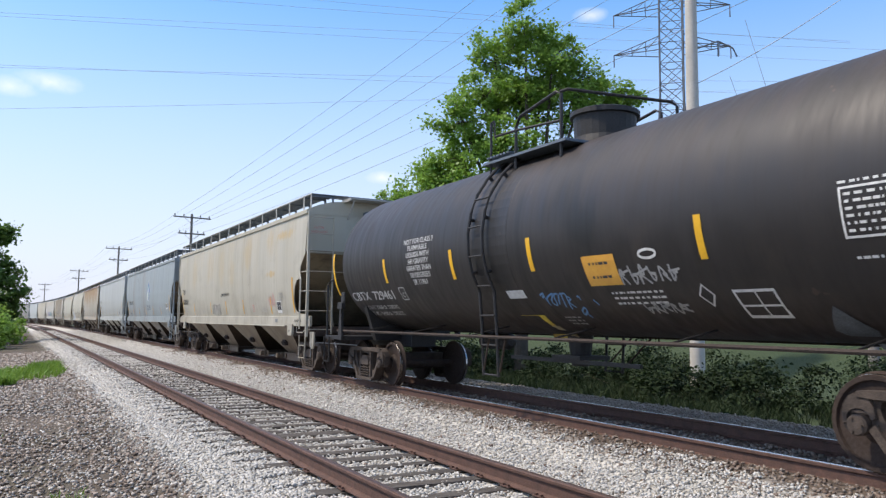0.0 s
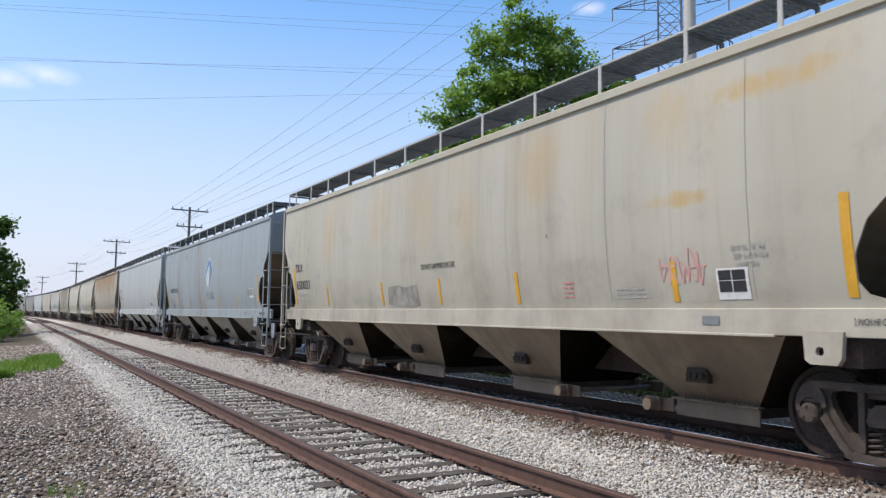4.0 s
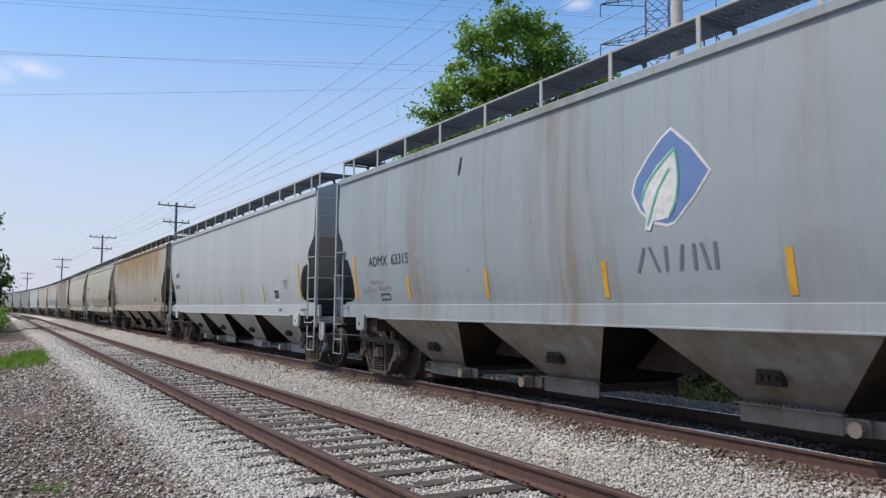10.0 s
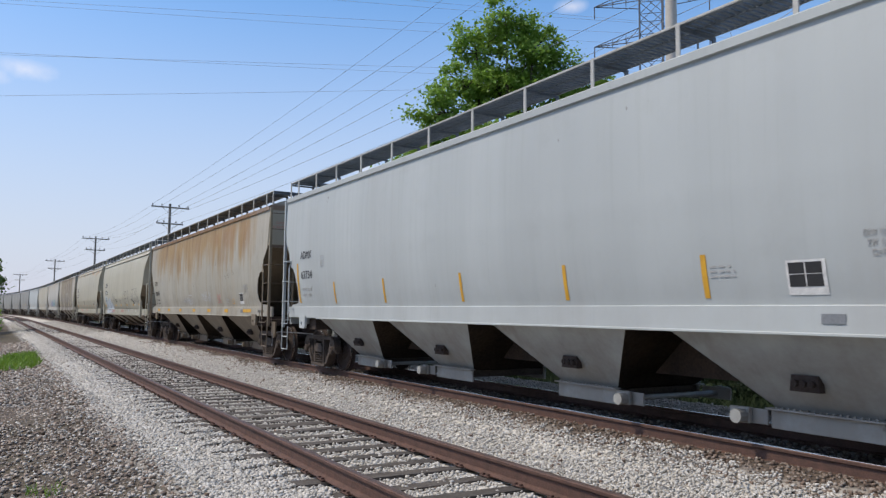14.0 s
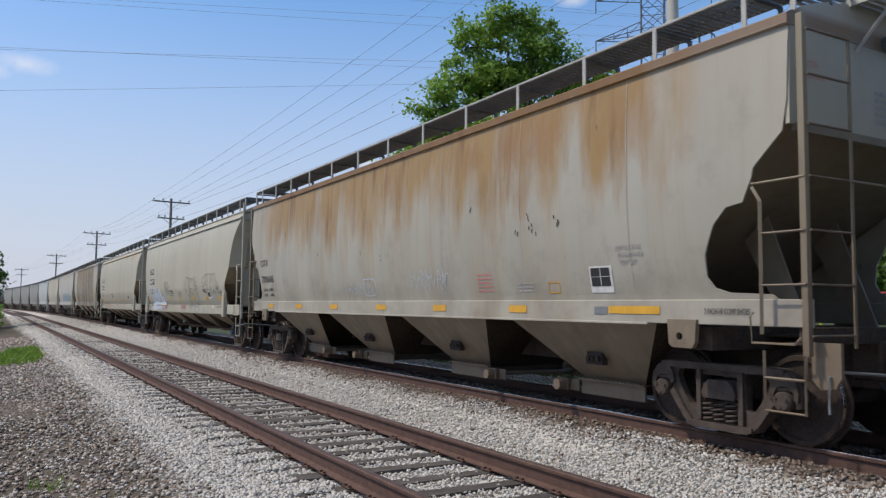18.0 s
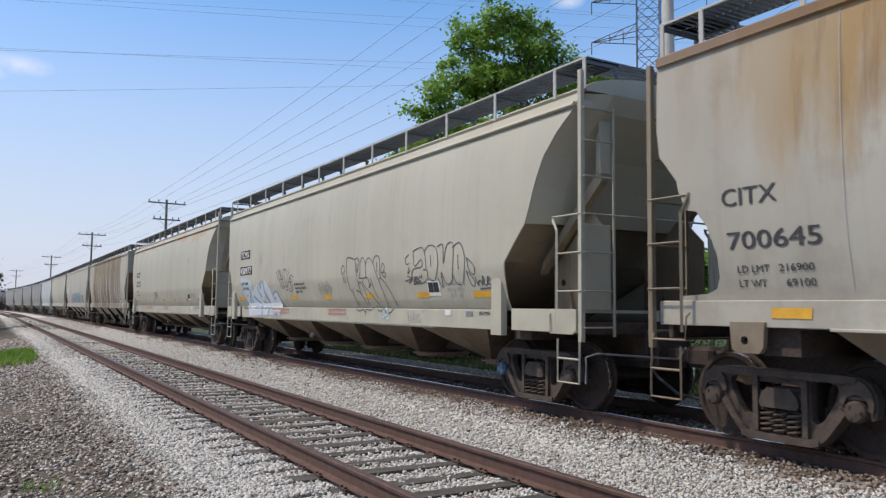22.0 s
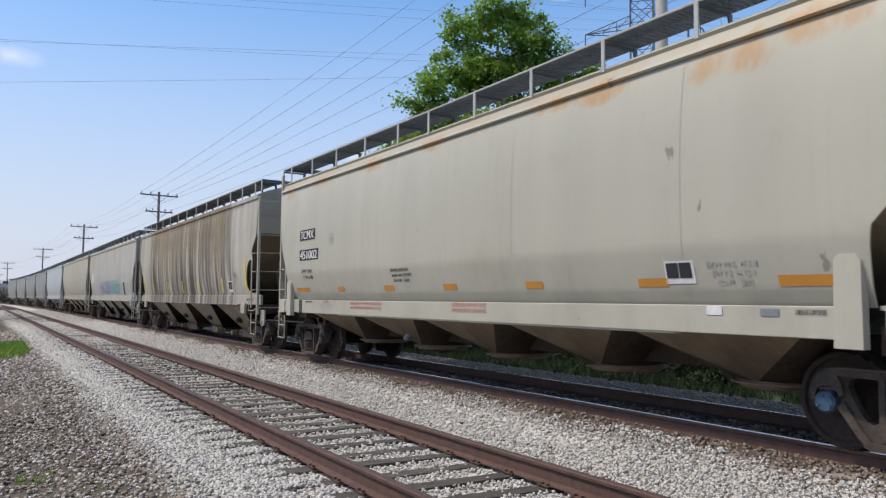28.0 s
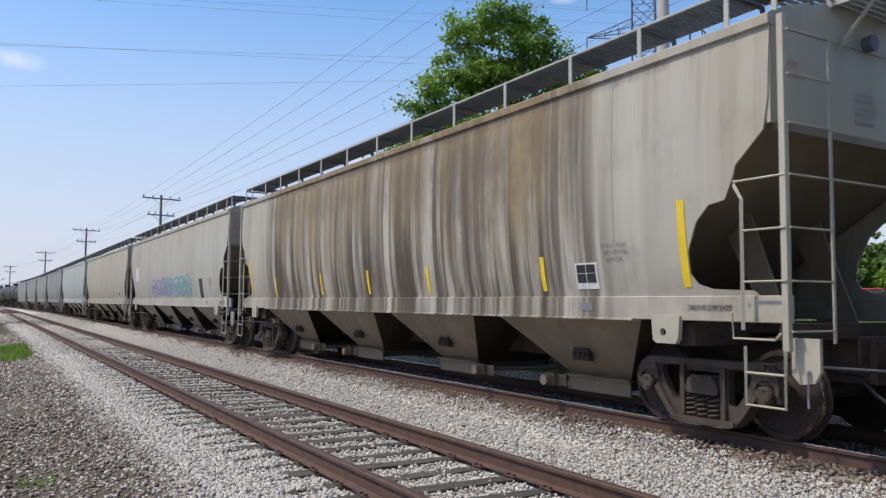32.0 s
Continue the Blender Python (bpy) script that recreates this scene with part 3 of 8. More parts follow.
def build_track(name, centre, a0, a1, ties, top_mat, label, rise=0.0):
    track = thing(name, label, "railway track")
    track["kind"] = "structure"
    for k, sd in enumerate((-1, 1)):
        r = put("rail", rail_mesh(centre + sd * GAUGE, a0, a1, rise - 0.172, f"{name}_rail_{k}"), M["rail"], track)
        put("railhead", head_mesh(centre + sd * GAUGE, a0, a1, f"{name}_head_{k}", rise), top_mat, r)
    rnd = random.Random(5 if name == "siding_track" else 9)
    kinds = [tie_mesh(f"tie_{k}", k) for k in range(8)]
    for i in range(ties):
        a = -6 + 0.52 * i + rnd.uniform(-0.03, 0.03)
        x, y, h = along(a, centre)
        t = put("tie", rnd.choice(kinds), M["tie"], track, Matrix.Translation((x, y, rise - 0.178 + rnd.uniform(-0.012, 0.004))) @ Matrix.Rotation(h + rnd.uniform(-0.05, 0.05), 4, "Z"))
        if a < 22:
            for sd in (-1, 1):
                put("tie_plate", spike_mesh(), M["rail"], t, Matrix.Translation((sd * GAUGE, 0, 0.001)))
    return track


build_track("siding_track", SIDING, -30, 274, 290, M["rail_top"], "rusty empty rails on weathered wooden ties in white ballast")
build_track("main_track", MAIN, -30, 274, 200, M["rail_shiny"], "rails under the train with dark stained ties and worn bright tops", RISE)


def stones(name, label, n, pick, material, size, seed):
    """Loose crushed stone lying on the bed."""
    rng = np.random.default_rng(seed)
    block = np.array([(a, b, c) for c in (-1, 1) for b in (-1, 1) for a in (-1, 1)]) * 0.62
    tri = np.array([(0, 2, 3), (0, 3, 1), (4, 5, 7), (4, 7, 6), (0, 1, 5), (0, 5, 4), (2, 6, 7), (2, 7, 3), (0, 4, 6), (0, 6, 2), (1, 3, 7), (1, 7, 5)])
    pts = np.array(pick(rng, n))
    k = len(pts)
    s = rng.uniform(size[0], size[1], (k, 1)) * (1 + np.clip((pts[:, 1:2] - 12) / 30, 0, 1.2))
    v = block[None] * (1 + rng.uniform(-0.62, 0.45, (k, 8, 3)))
    v = v * (s * rng.uniform([0.7, 0.7, 0.5], [1.3, 1.0, 0.85], (k, 3)))[:, None]
    ang = rng.uniform(0, math.tau, k)
    cs, sn = np.cos(ang)[:, None], np.sin(ang)[:, None]
    vx, vy = v[:, :, 0] * cs - v[:, :, 1] * sn, v[:, :, 0] * sn + v[:, :, 1] * cs
    tl = rng.uniform(-0.7, 0.7, k)
    ct, st = np.cos(tl)[:, None], np.sin(tl)[:, None]
    v = np.stack([vx, vy * ct - v[:, :, 2] * st, vy * st + v[:, :, 2] * ct], 2) + pts[:, None]
    f = tri[None] + (np.arange(k) * 8)[:, None, None]
    me = bpy.data.meshes.new(name)
    me.vertices.add(k * 8)
    me.vertices.foreach_set("co", v.reshape(-1))
    me.loops.add(k * 36)
    me.loops.foreach_set("vertex_index", f.reshape(-1).astype(np.int32))
    me.polygons.add(k * 12)
    me.polygons.foreach_set("loop_start", np.arange(0, k * 36, 3, dtype=np.int32))
    me.update(calc_edges=True)
    me.materials.append(material)
    tagged(new(name, me), label, "gravel", kind="stuff")


def bed_points(x_lo, x_hi, lift, far, edge=0.0, ragged=0.0):
    """Spots on the bed, thinned out over ties, clear of the rails, with a ragged far edge that follows the ties."""
    def pick(rng, n):
        y = 2.5 + (far - 2.5) * rng.random(n) ** 2.1
        x = rng.uniform(x_lo, x_hi, n)
        if edge:
            x = np.where(x < x_lo + edge, x + rng.random(n) ** 2 * 1.2, x)
        out = []
        for px, py in zip(x, y):
            if px > 2.1 * py + 1.5 or px < -0.16 * py - 0.8 or py > BEND:
                continue
            if min(abs(abs(px - SIDING) - GAUGE), abs(abs(px - MAIN) - GAUGE)) < 0.10:
                continue
            q = (py + 6) / 0.52
            from_tie = abs(q - round(q)) * 0.52
            off = abs(px - SIDING)
            bury = 0.0
            if off < 1.35 and from_tie < 0.11:
                if off < 1.06 + 0.10 * math.sin(round(q) * 2.3):
                    if rng.random() < 0.93:
                        continue
                else:
                    bury = 0.028
            if abs(px - MAIN) < 0.7 and from_tie < 0.10 and rng.random() < 0.75:
                continue
            if ragged and px > x_hi - ragged * (0.35 + 0.65 * min(1.0, from_tie / 0.2)) * (0.6 + 0.4 * math.sin(py * 1.7)):
                continue
            out.append((px, py, ground_height(px) + bury + lift * rng.random()))
        return out
    return pick


stones("ballast_stones", "crushed white limestone ballast round the tracks", 116000, bed_points(1.55, 6.86, 0.03, 55, 0.3, 0.45), M["stone_white"], (0.012, 0.027), 1)
stones("shoulder_stones", "clean white limestone spread along the edge of the ballast", 26000, bed_points(1.65, 2.75, 0.03, 26, 0.2), M["stone_white"], (0.012, 0.030), 8)
stones("distant_stones", "white ballast farther along the tracks", 9000, lambda rng, n: [(x, y, ground_height(x) + 0.02) for x, y in zip(rng.uniform(1.7, 6.8, n), rng.uniform(48, BEND, n)) if min(abs(abs(x - SIDING) - GAUGE), 9) > 0.16], M["stone_white"], (0.018, 0.030), 9)
stones("gravel_stones", "brown and grey gravel on the verge", 40000, bed_points(-3.5, 1.72, 0.025, 45), M["stone_brown"], (0.012, 0.038), 2)
stones("stray_stones", "white limestone pieces strayed into the brown gravel", 6500, lambda rng, n: [(x, y, ground_height(x) + 0.02 * rng.random()) for x, y in zip(1.75 - 2.8 * rng.random(n) ** 1.5, 2.5 + 30 * rng.random(n) ** 1.9)], M["stone_white"], (0.010, 0.030), 5)
# rust stain near the rails, shade put into the colour between them
stones("stained_stones", "rust-stained ballast round the rails, darkened for the train's shade", 13000, bed_points(6.3, 8.6, 0.02, 40), M["stone_dark"], (0.016, 0.034), 3)
stones("shaded_stones", "limestone greyed for shade on the far shoulder of the train's track", 15000, bed_points(8.75, 11.8, 0.03, 36), M["stone_grey"], (0.018, 0.036), 4)
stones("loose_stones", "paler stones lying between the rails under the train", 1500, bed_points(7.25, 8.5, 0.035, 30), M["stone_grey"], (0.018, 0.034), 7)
stones("dark_stones", "dark stones scattered in the white ballast", 2200, bed_points(1.0, 6.6, 0.03, 30), M["stone_dark"], (0.014, 0.034), 6)

# ---- railway cars: shared parts ----
AXLE, WHEEL_R = 0.79, 0.457


def sideframe_mesh():
    """A cast side frame: arched top member, open windows, spring opening, diagonal tension members, pedestals over the bearings."""
    right = [(0.0, 0.762), (0.52, 0.762), (0.66, 0.775), (0.80, 0.765), (0.91, 0.71), (0.965, 0.61), (0.97, 0.48), (0.955, 0.405), (0.90, 0.385), (0.895, 0.50), (0.86, 0.575),
             (0.79, 0.60), (0.72, 0.575), (0.685, 0.50), (0.68, 0.40), (0.62, 0.33), (0.50, 0.17), (0.43, 0.095), (0.36, 0.075), (0.0, 0.075)]
    outline = tuple(right + [(-a, b) for a, b in right[-2:0:-1]])
    win = ((0.315, 0.665), (0.345, 0.69), (0.50, 0.695), (0.585, 0.675), (0.605, 0.62), (0.575, 0.53), (0.50, 0.40), (0.435, 0.315), (0.375, 0.29), (0.325, 0.32))
    holes = (win, tuple((-a, b) for a, b in win[::-1]), ((-0.245, 0.645), (0.245, 0.645), (0.245, 0.15), (-0.245, 0.15)))
    def build(bm):
        prism(bm, outline, "x", -0.045, 0.045, holes)
        # flanges that stand out round the openings
        prism(bm, ((-0.64, 0.70), (0.64, 0.70), (0.80, 0.715), (0.80, 0.765), (0.66, 0.775), (-0.66, 0.775), (-0.80, 0.765), (-0.80, 0.715)), "x", -0.10, 0.10)
        prism(bm, ((-0.36, 0.075), (0.36, 0.075), (0.43, 0.10), (0.43, 0.145), (-0.43, 0.145), (-0.43, 0.10)), "x", -0.115, 0.115)
        for y in (-1, 1):
            prism(bm, ((y * 0.40, 0.085), (y * 0.50, 0.17), (y * 0.69, 0.42), (y * 0.63, 0.475), (y * 0.46, 0.235), (y * 0.38, 0.15)), "x", -0.09, 0.09)
            prism(bm, ((y * 0.245, 0.15), (y * 0.305, 0.15), (y * 0.305, 0.70), (y * 0.245, 0.70)), "x", -0.085, 0.085)
            arch = [(y * (0.79 + 0.165 * math.cos(radians(a))), 0.53 + 0.215 * math.sin(radians(a))) for a in range(-20, 181, 25)]
            inner = [(y * (0.79 + 0.115 * math.cos(radians(a))), 0.51 + 0.10 * math.sin(radians(a))) for a in range(180, -21, -25)]
            prism(bm, tuple(arch + inner), "x", -0.085, 0.085)
            box(bm, -0.07, 0.07, min(y * 0.70, y * 0.88), max(y * 0.70, y * 0.88), 0.555, 0.60, 0.01)
    return shape("side_frame", build)


def spring_mesh():
    def build(bm):
        for y in (-0.15, 0.0, 0.15):
            for x in (-0.06, 0.06):
                pts = [(x + 0.052 * math.cos(k), y + 0.064 * math.sin(k), 0.155 + 0.0083 * k) for k in [j * math.pi / 4 for j in range(int(8 * 4.4))]]
                tube(bm, pts, 0.0155, 4)
    return shape("spring", build)


def bolster_mesh():
    """The cross beam; its flared ends show in the side frames' openings, with friction wedges at both sides."""
    def build(bm):
        box(bm, -0.98, 0.98, -0.17, 0.17, 0.45, 0.60, 0.02)
        box(bm, -0.75, 0.75, -0.22, 0.22, 0.40, 0.66, 0.02)
        for sx in (-1, 1):
            prism(bm, ((-0.20, 0.40), (0.20, 0.40), (0.225, 0.45), (0.20, 0.52), (0.13, 0.60), (-0.13, 0.60), (-0.20, 0.52), (-0.225, 0.45)), "x", sx * 1.075 - 0.025, sx * 1.075 + 0.015)
            for y in (-1, 1):
                prism(bm, ((y * 0.16, 0.41), (y * 0.24, 0.41), (y * 0.24, 0.56), (y * 0.20, 0.56)), "x", sx * 1.0 - 0.05, sx * 1.0 + 0.05)
        for y in (-0.33, 0.33):
            box(bm, -0.78, 0.78, y - 0.045, y + 0.045, 0.32, 0.43, 0.01)
    return shape("bolster", build)


def wheelset_mesh():
    def build(bm):
        for sd in (-1, 1):
            prof = [(0.62, 0.09), (0.645, 0.12), (0.67, 0.36), (0.683, 0.40), (0.683, 0.455), (0.690, 0.483), (0.706, 0.482), (0.722, 0.462), (0.815, 0.449), (0.822, 0.444), (0.822, 0.40), (0.79, 0.385), (0.765, 0.20), (0.80, 0.15), (0.83, 0.12), (0.83, 0.09)]
            lathe(bm, [(sd * a, b) for a, b in prof], 28)
        lathe(bm, [(-1.06, 0.075), (1.06, 0.075)], 12)
    return shape("wheelset", build, smooth=False)


def tread_mesh():
    def build(bm):
        lathe(bm, [(0.768, 0.4565), (0.770, 0.4585), (0.805, 0.4525), (0.807, 0.4505)], 28, caps=False)
    return shape("wheel_tread", build, smooth=False)


def cap_mesh():
    def build(bm):
        lathe(bm, [(-0.055, 0.10), (0.01, 0.10), (0.022, 0.088), (0.03, 0.084), (0.034, 0.045), (0.036, 0.03)], 16)
        for k in range(3):
            a = math.tau * k / 3
            lathe(bm, [(0.02, 0.016), (0.05, 0.014)], 6, centre=(0, 0.060 * math.cos(a), 0.066 * math.sin(a)))
    return shape("bearing_cap", build)


WHEELSETS = []


def truck(car, y, blue_caps=(), spin=True):
    for sd in (-1, 1):
        f = put("side_frame", sideframe_mesh(), M["truck_steel"], car, Matrix.Translation((sd * 1.0, y, RISE)))
        put("spring", spring_mesh(), M["truck_steel"], f)
    put("bolster", bolster_mesh(), M["truck_steel"], car, Matrix.Translation((0, y, RISE)))
    for k in (-AXLE, AXLE):
        blue = any(abs(y + k - b) < 0.5 for b in blue_caps)
        w = put("wheelset", wheelset_mesh(), M["wheel"], car, Matrix.Translation((0, y + k, WHEEL_R + RISE)))
        for sd in (-1, 1):
            put("wheel_tread", tread_mesh(), M["tread"], w, Matrix.Rotation(0 if sd > 0 else math.pi, 4, "Z"))
            put("bearing_cap", cap_mesh(), M["blue_cap"] if blue else M["truck_steel"], w, Matrix.Translation((sd * 1.10, 0, 0)) @ Matrix.Rotation(0 if sd > 0 else math.pi, 4, "Z"))
        if spin:
            WHEELSETS.append((w, y + k))


def coupler_mesh():
    def build(bm):
        box(bm, -0.09, 0.09, 0.0, 0.62, 0.76, 0.93, 0.02)
        box(bm, -0.17, 0.17, 0.52, 0.80, 0.71, 0.98, 0.05)
    return shape("coupler", build)


def hose_mesh():
    def build(bm):
        pts = [(0.28, 0.0, 0.72), (0.30, 0.2, 0.55), (0.22, 0.45, 0.36), (0.05, 0.75, 0.31)]
        tube(bm, pts, 0.022, 6)
    return shape("brake_hose", build)


def ends_gear(car, half, sill_mat):
    for sd in (-1, 1):
        m = Matrix.Rotation(0 if sd > 0 else math.pi, 4, "Z") @ Matrix.Translation((0, half - 0.72, 0))
        put("coupler", coupler_mesh(), M["steel_dark"], car, m)
        put("brake_hose", hose_mesh(), M["black"], car, m)


# ---- markings on the flank that faces the siding ----
def flank(prof, y, z, out=0.006):
    return (-(lerp_table(prof, z) + out), y, z)


def decal(name, car, prof, y0, y1, z0, z1, material, label="", lean=0.0):
    """A thin painted or stuck-on patch that follows the flank."""
    bm = bmesh.new()
    n = max(2, int((z1 - z0) / 0.08) + 1)
    rows = []
    for i in range(n + 1):
        z = z0 + (z1 - z0) * i / n
        sh = lean * (i / n - 0.5)
        rows.append([bm.verts.new(flank(prof, y + sh, z)) for y in (y0, (y0 + y1) / 2, y1)])
    for a, b in zip(rows, rows[1:]):
        for k in range(2):
            bm.faces.new((a[k], a[k + 1], b[k + 1], b[k]))
    me = bpy.data.meshes.new(name)
    bm.to_mesh(me)
    bm.free()
    me.materials.append(None)
    return put(name, me, material, car, None, label)


def lettering(name, car, place, text, height, material, width=None, label="", bold=0.0, spacing=1.0):
    """Stencilled words; place(u, v) gives the point for u metres along the words and v up."""
    cu = bpy.data.curves.new(name, "FONT")
    cu.body, cu.size, cu.align_x, cu.resolution_u, cu.space_character = text, 1.0, "LEFT", 3, spacing
    tmp = bpy.data.objects.new(name, cu)
    me = bpy.data.meshes.new_from_object(tmp)
    bpy.data.objects.remove(tmp)
    bpy.data.curves.remove(cu)
    us = [v.co.x for v in me.vertices]
    u0, u1 = min(us), max(us)
    k = height / 0.69
    ks = k if width is None else width / (u1 - u0)
    if bold:
        # heavier strokes: the letters again, a little to each side and a hair further out
        pts, faces = [tuple(v.co) for v in me.vertices], [tuple(p.vertices) for p in me.polygons]
        n = len(pts)
        me = bpy.data.meshes.new(name)
        me.from_pydata([(p[0] + d * bold, p[1], i) for i, d in enumerate((0, -1, 1)) for p in pts], [], [tuple(q + i * n for q in f) for i in range(3) for f in faces])
    for v in me.vertices:
        layer = v.co.z if bold else 0.0
        v.co = Vector(place((v.co.x - u0) * ks, v.co.y * k)) - Vector((0.0012 * layer, 0, 0))
    me.materials.clear()
    me.materials.append(None)
    return put(name, me, material, car, None, label)


def words(car, prof, text, y, z, height, material, width=None, bold=0.0, name="lettering", spacing=1.0):
    ob = lettering(name, car, lambda u, v: flank(prof, y - u, z + v), text, height, material, width, "", bold, spacing)
    return tagged(ob, kind="stuff")


def lines_of_bars(car, prof, y, z, width, rows, gap, material, name="stencil_lines", seed=1):
    """Small print that cannot be read: rows of short bars."""
    rnd = random.Random(seed)
    bm = bmesh.new()
    for r in range(rows):
        u, zz = 0.0, z - r * gap
        while u < width - 0.02:
            w = min(rnd.uniform(0.02, 0.09), width - u)
            q = [bm.verts.new(flank(prof, y - a, b)) for a, b in ((u, zz), (u + w, zz), (u + w, zz + gap * 0.40), (u, zz + gap * 0.40))]
            bm.faces.new(q)
            u += w + rnd.uniform(0.012, 0.045)
    me = bpy.data.meshes.new(name)
    bm.to_mesh(me)
    bm.free()
    me.materials.append(None)
    return tagged(put(name, me, material, car), kind="stuff")


def data_panel(car, prof, y, z, w, h, border, inner, cells=2, seed=3):
    p = decal("data_panel", car, prof, y - w, y, z, z + h, border)
    rnd = random.Random(seed)
    cw = (w - 0.05) / cells
    for k in range(cells):
        a = y - 0.025 - k * cw
        bm = bmesh.new()
        q = [bm.verts.new(flank(prof, b, c, 0.010)) for b, c in ((a, z + h * 0.24), (a - cw + 0.012, z + h * 0.24), (a - cw + 0.012, z + h - 0.022), (a, z + h - 0.022))]
        bm.faces.new(q)
        me = bpy.data.meshes.new("panel_field")
        bm.to_mesh(me)
        bm.free()
        me.materials.append(None)
        put("panel_field", me, inner, p)
    return p


def scrawl(name, car, prof, strokes, material, r=0.012, label=""):
    """Spray-can lines: smooth strokes through points (y, z)."""
    bm = bmesh.new()
    for st in strokes:
        pts = []
        n = len(st)
        for i in range(n - 1):
            p0, p1, p2, p3 = st[max(i - 1, 0)], st[i], st[i + 1], st[min(i + 2, n - 1)]
            for k in range(6):
                t = k / 6
                pts.append(tuple(0.5 * (2 * p1[d] + (p2[d] - p0[d]) * t + (2 * p0[d] - 5 * p1[d] + 4 * p2[d] - p3[d]) * t * t + (3 * p1[d] - p0[d] - 3 * p2[d] + p3[d]) * t ** 3) for d in (0, 1)))
        pts.append(st[-1])
        prev = None
        for i, p in enumerate(pts):
            a, b = pts[max(i - 1, 0)], pts[min(i + 1, len(pts) - 1)]
            dx, dz = b[0] - a[0], b[1] - a[1]
            ln = math.hypot(dx, dz) or 1.0
            nx, nz = -dz / ln * r, dx / ln * r
            cur = (bm.verts.new(flank(prof, p[0] + nx, p[1] + nz, 0.007)), bm.verts.new(flank(prof, p[0] - nx, p[1] - nz, 0.007)))
            if prev:
                bm.faces.new((prev[0], prev[1], cur[1], cur[0]))
            prev = cur
    me = bpy.data.meshes.new(name)
    bm.to_mesh(me)
    bm.free()
    me.materials.append(None)
    return put(name, me, material, car, None, label)


# ---- covered hopper with straight flanks and notched ends ----
HALF_A = 9.25
PROF_A = ((1.20, 1.40), (1.30, 1.42), (1.55, 1.455), (1.8, 1.51), (2.2, 1.565), (2.7, 1.595), (3.3, 1.60), (3.8, 1.585), (4.20, 1.56))
NOTCH = ((1.50, 0.30), (1.58, 0.42), (1.60, 0.90), (1.65, 1.07), (1.76, 1.15), (1.99, 1.15), (2.29, 1.01), (2.45, 0.84), (2.48, 0.64), (2.71, 0.52), (2.80, 0.50), (3.10, 0.17), (3.2, 0.12), (4.3, 0.10))
END_A = 8.62


def side_sheet_mesh(sd):
    def build(bm):
        zs = (1.50, 1.58, 1.60, 1.65, 1.76, 1.88, 1.99, 2.14, 2.29, 2.45, 2.48, 2.6, 2.71, 2.80, 2.95, 3.10, 3.4, 3.7, 4.0, 4.12)
        rows = []
        for z in zs:
            cut = lerp_table(NOTCH, z)
            ys = [cut - END_A] + [-7.2 + 14.4 * k / 12 for k in range(13)] + [END_A - 0.72 * cut]
            rows.append([(sd * lerp_table(PROF_A, z), y, z) for y in ys])
        skin(bm, rows, -sd * 0.02)
    return shape(f"side_sheet_{sd}", build, smooth=True)


def roof_mesh(half):
    def build(bm):
        arc = [(1.575, 4.10), (1.605, 4.11), (1.607, 4.20), (1.56, 4.23), (1.3, 4.34), (0.95, 4.44), (0.6, 4.48), (0.33, 4.50)]
        arc += [(-x, z) for x, z in arc[::-1]]
        ya, yb = -half, half
        a, b = [bm.verts.new((x, ya, z)) for x, z in arc], [bm.verts.new((x, yb, z)) for x, z in arc]
        for i in range(len(arc) - 1):
            bm.faces.new((a[i], a[i + 1], b[i + 1], b[i]))
        bm.faces.new((a[0], b[0], b[-1], a[-1]))
        bm.faces.new(a)
        bm.faces.new(b[::-1])
    return shape(f"roof_{half}", build)


def end_panel_mesh():
    """Upper end wall and the slope sheet under it."""
    def build(bm):
        pts = [(x, z) for z, x in ((3.16, 1.58), (3.4, 1.58), (3.8, 1.565), (4.13, 1.54), (4.32, 1.3), (4.44, 0.9), (4.48, 0.4))]
        prism(bm, tuple(pts + [(-x, z) for x, z in pts[::-1]]), "y", END_A - 0.14, END_A - 0.10)
    return shape("end_panel", build)


def slope_mesh(run=2.9):
    def build(bm):
        y0, y1 = END_A - 0.12, END_A - 0.12 - run
        for w, z in ((0.0, 0.0),):
            a = [(-1.57, y0, 3.17), (1.57, y0, 3.17), (1.42, y1, 1.25), (-1.42, y1, 1.25)]
            v = [bm.verts.new(p) for p in a] + [bm.verts.new((p[0], p[1] - 0.02, p[2] + 0.04)) for p in a]
            for q in ((0, 1, 2, 3), (7, 6, 5, 4), (0, 4, 5, 1), (1, 5, 6, 2), (2, 6, 7, 3), (3, 7, 4, 0)):
                bm.faces.new([v[i] for i in q])
        for x in (-0.62, 0.62):
            prism(bm, ((y0 - 0.5, 1.25), (y0 - 0.75, 1.25), (y0 - 1.25, 2.2), (y0 - 0.95, 2.45)), "x", x - 0.012, x + 0.012)
        box(bm, -1.5, 1.5, y0 - 0.02, y0 + 0.03, 3.10, 3.18)
    return shape("slope_sheet", build)


def side_sill_mesh(sd, key="a", top=1.53, low=1.25, half=END_A, x=1.47):
    def build(bm):
        ins, lip = sorted((sd * (x - 0.05), sd * (x + 0.015))), sorted((sd * (x - 0.10), sd * (x + (0.04 if key == "a" else 0.0))))
        box(bm, ins[0], ins[1], -half, half, low + 0.02, top, 0.008)
        box(bm, lip[0], lip[1], -half + 2.0, half - 2.0, low, low + 0.03, 0.006)
    return shape(f"side_sill_{key}_{sd}", build)


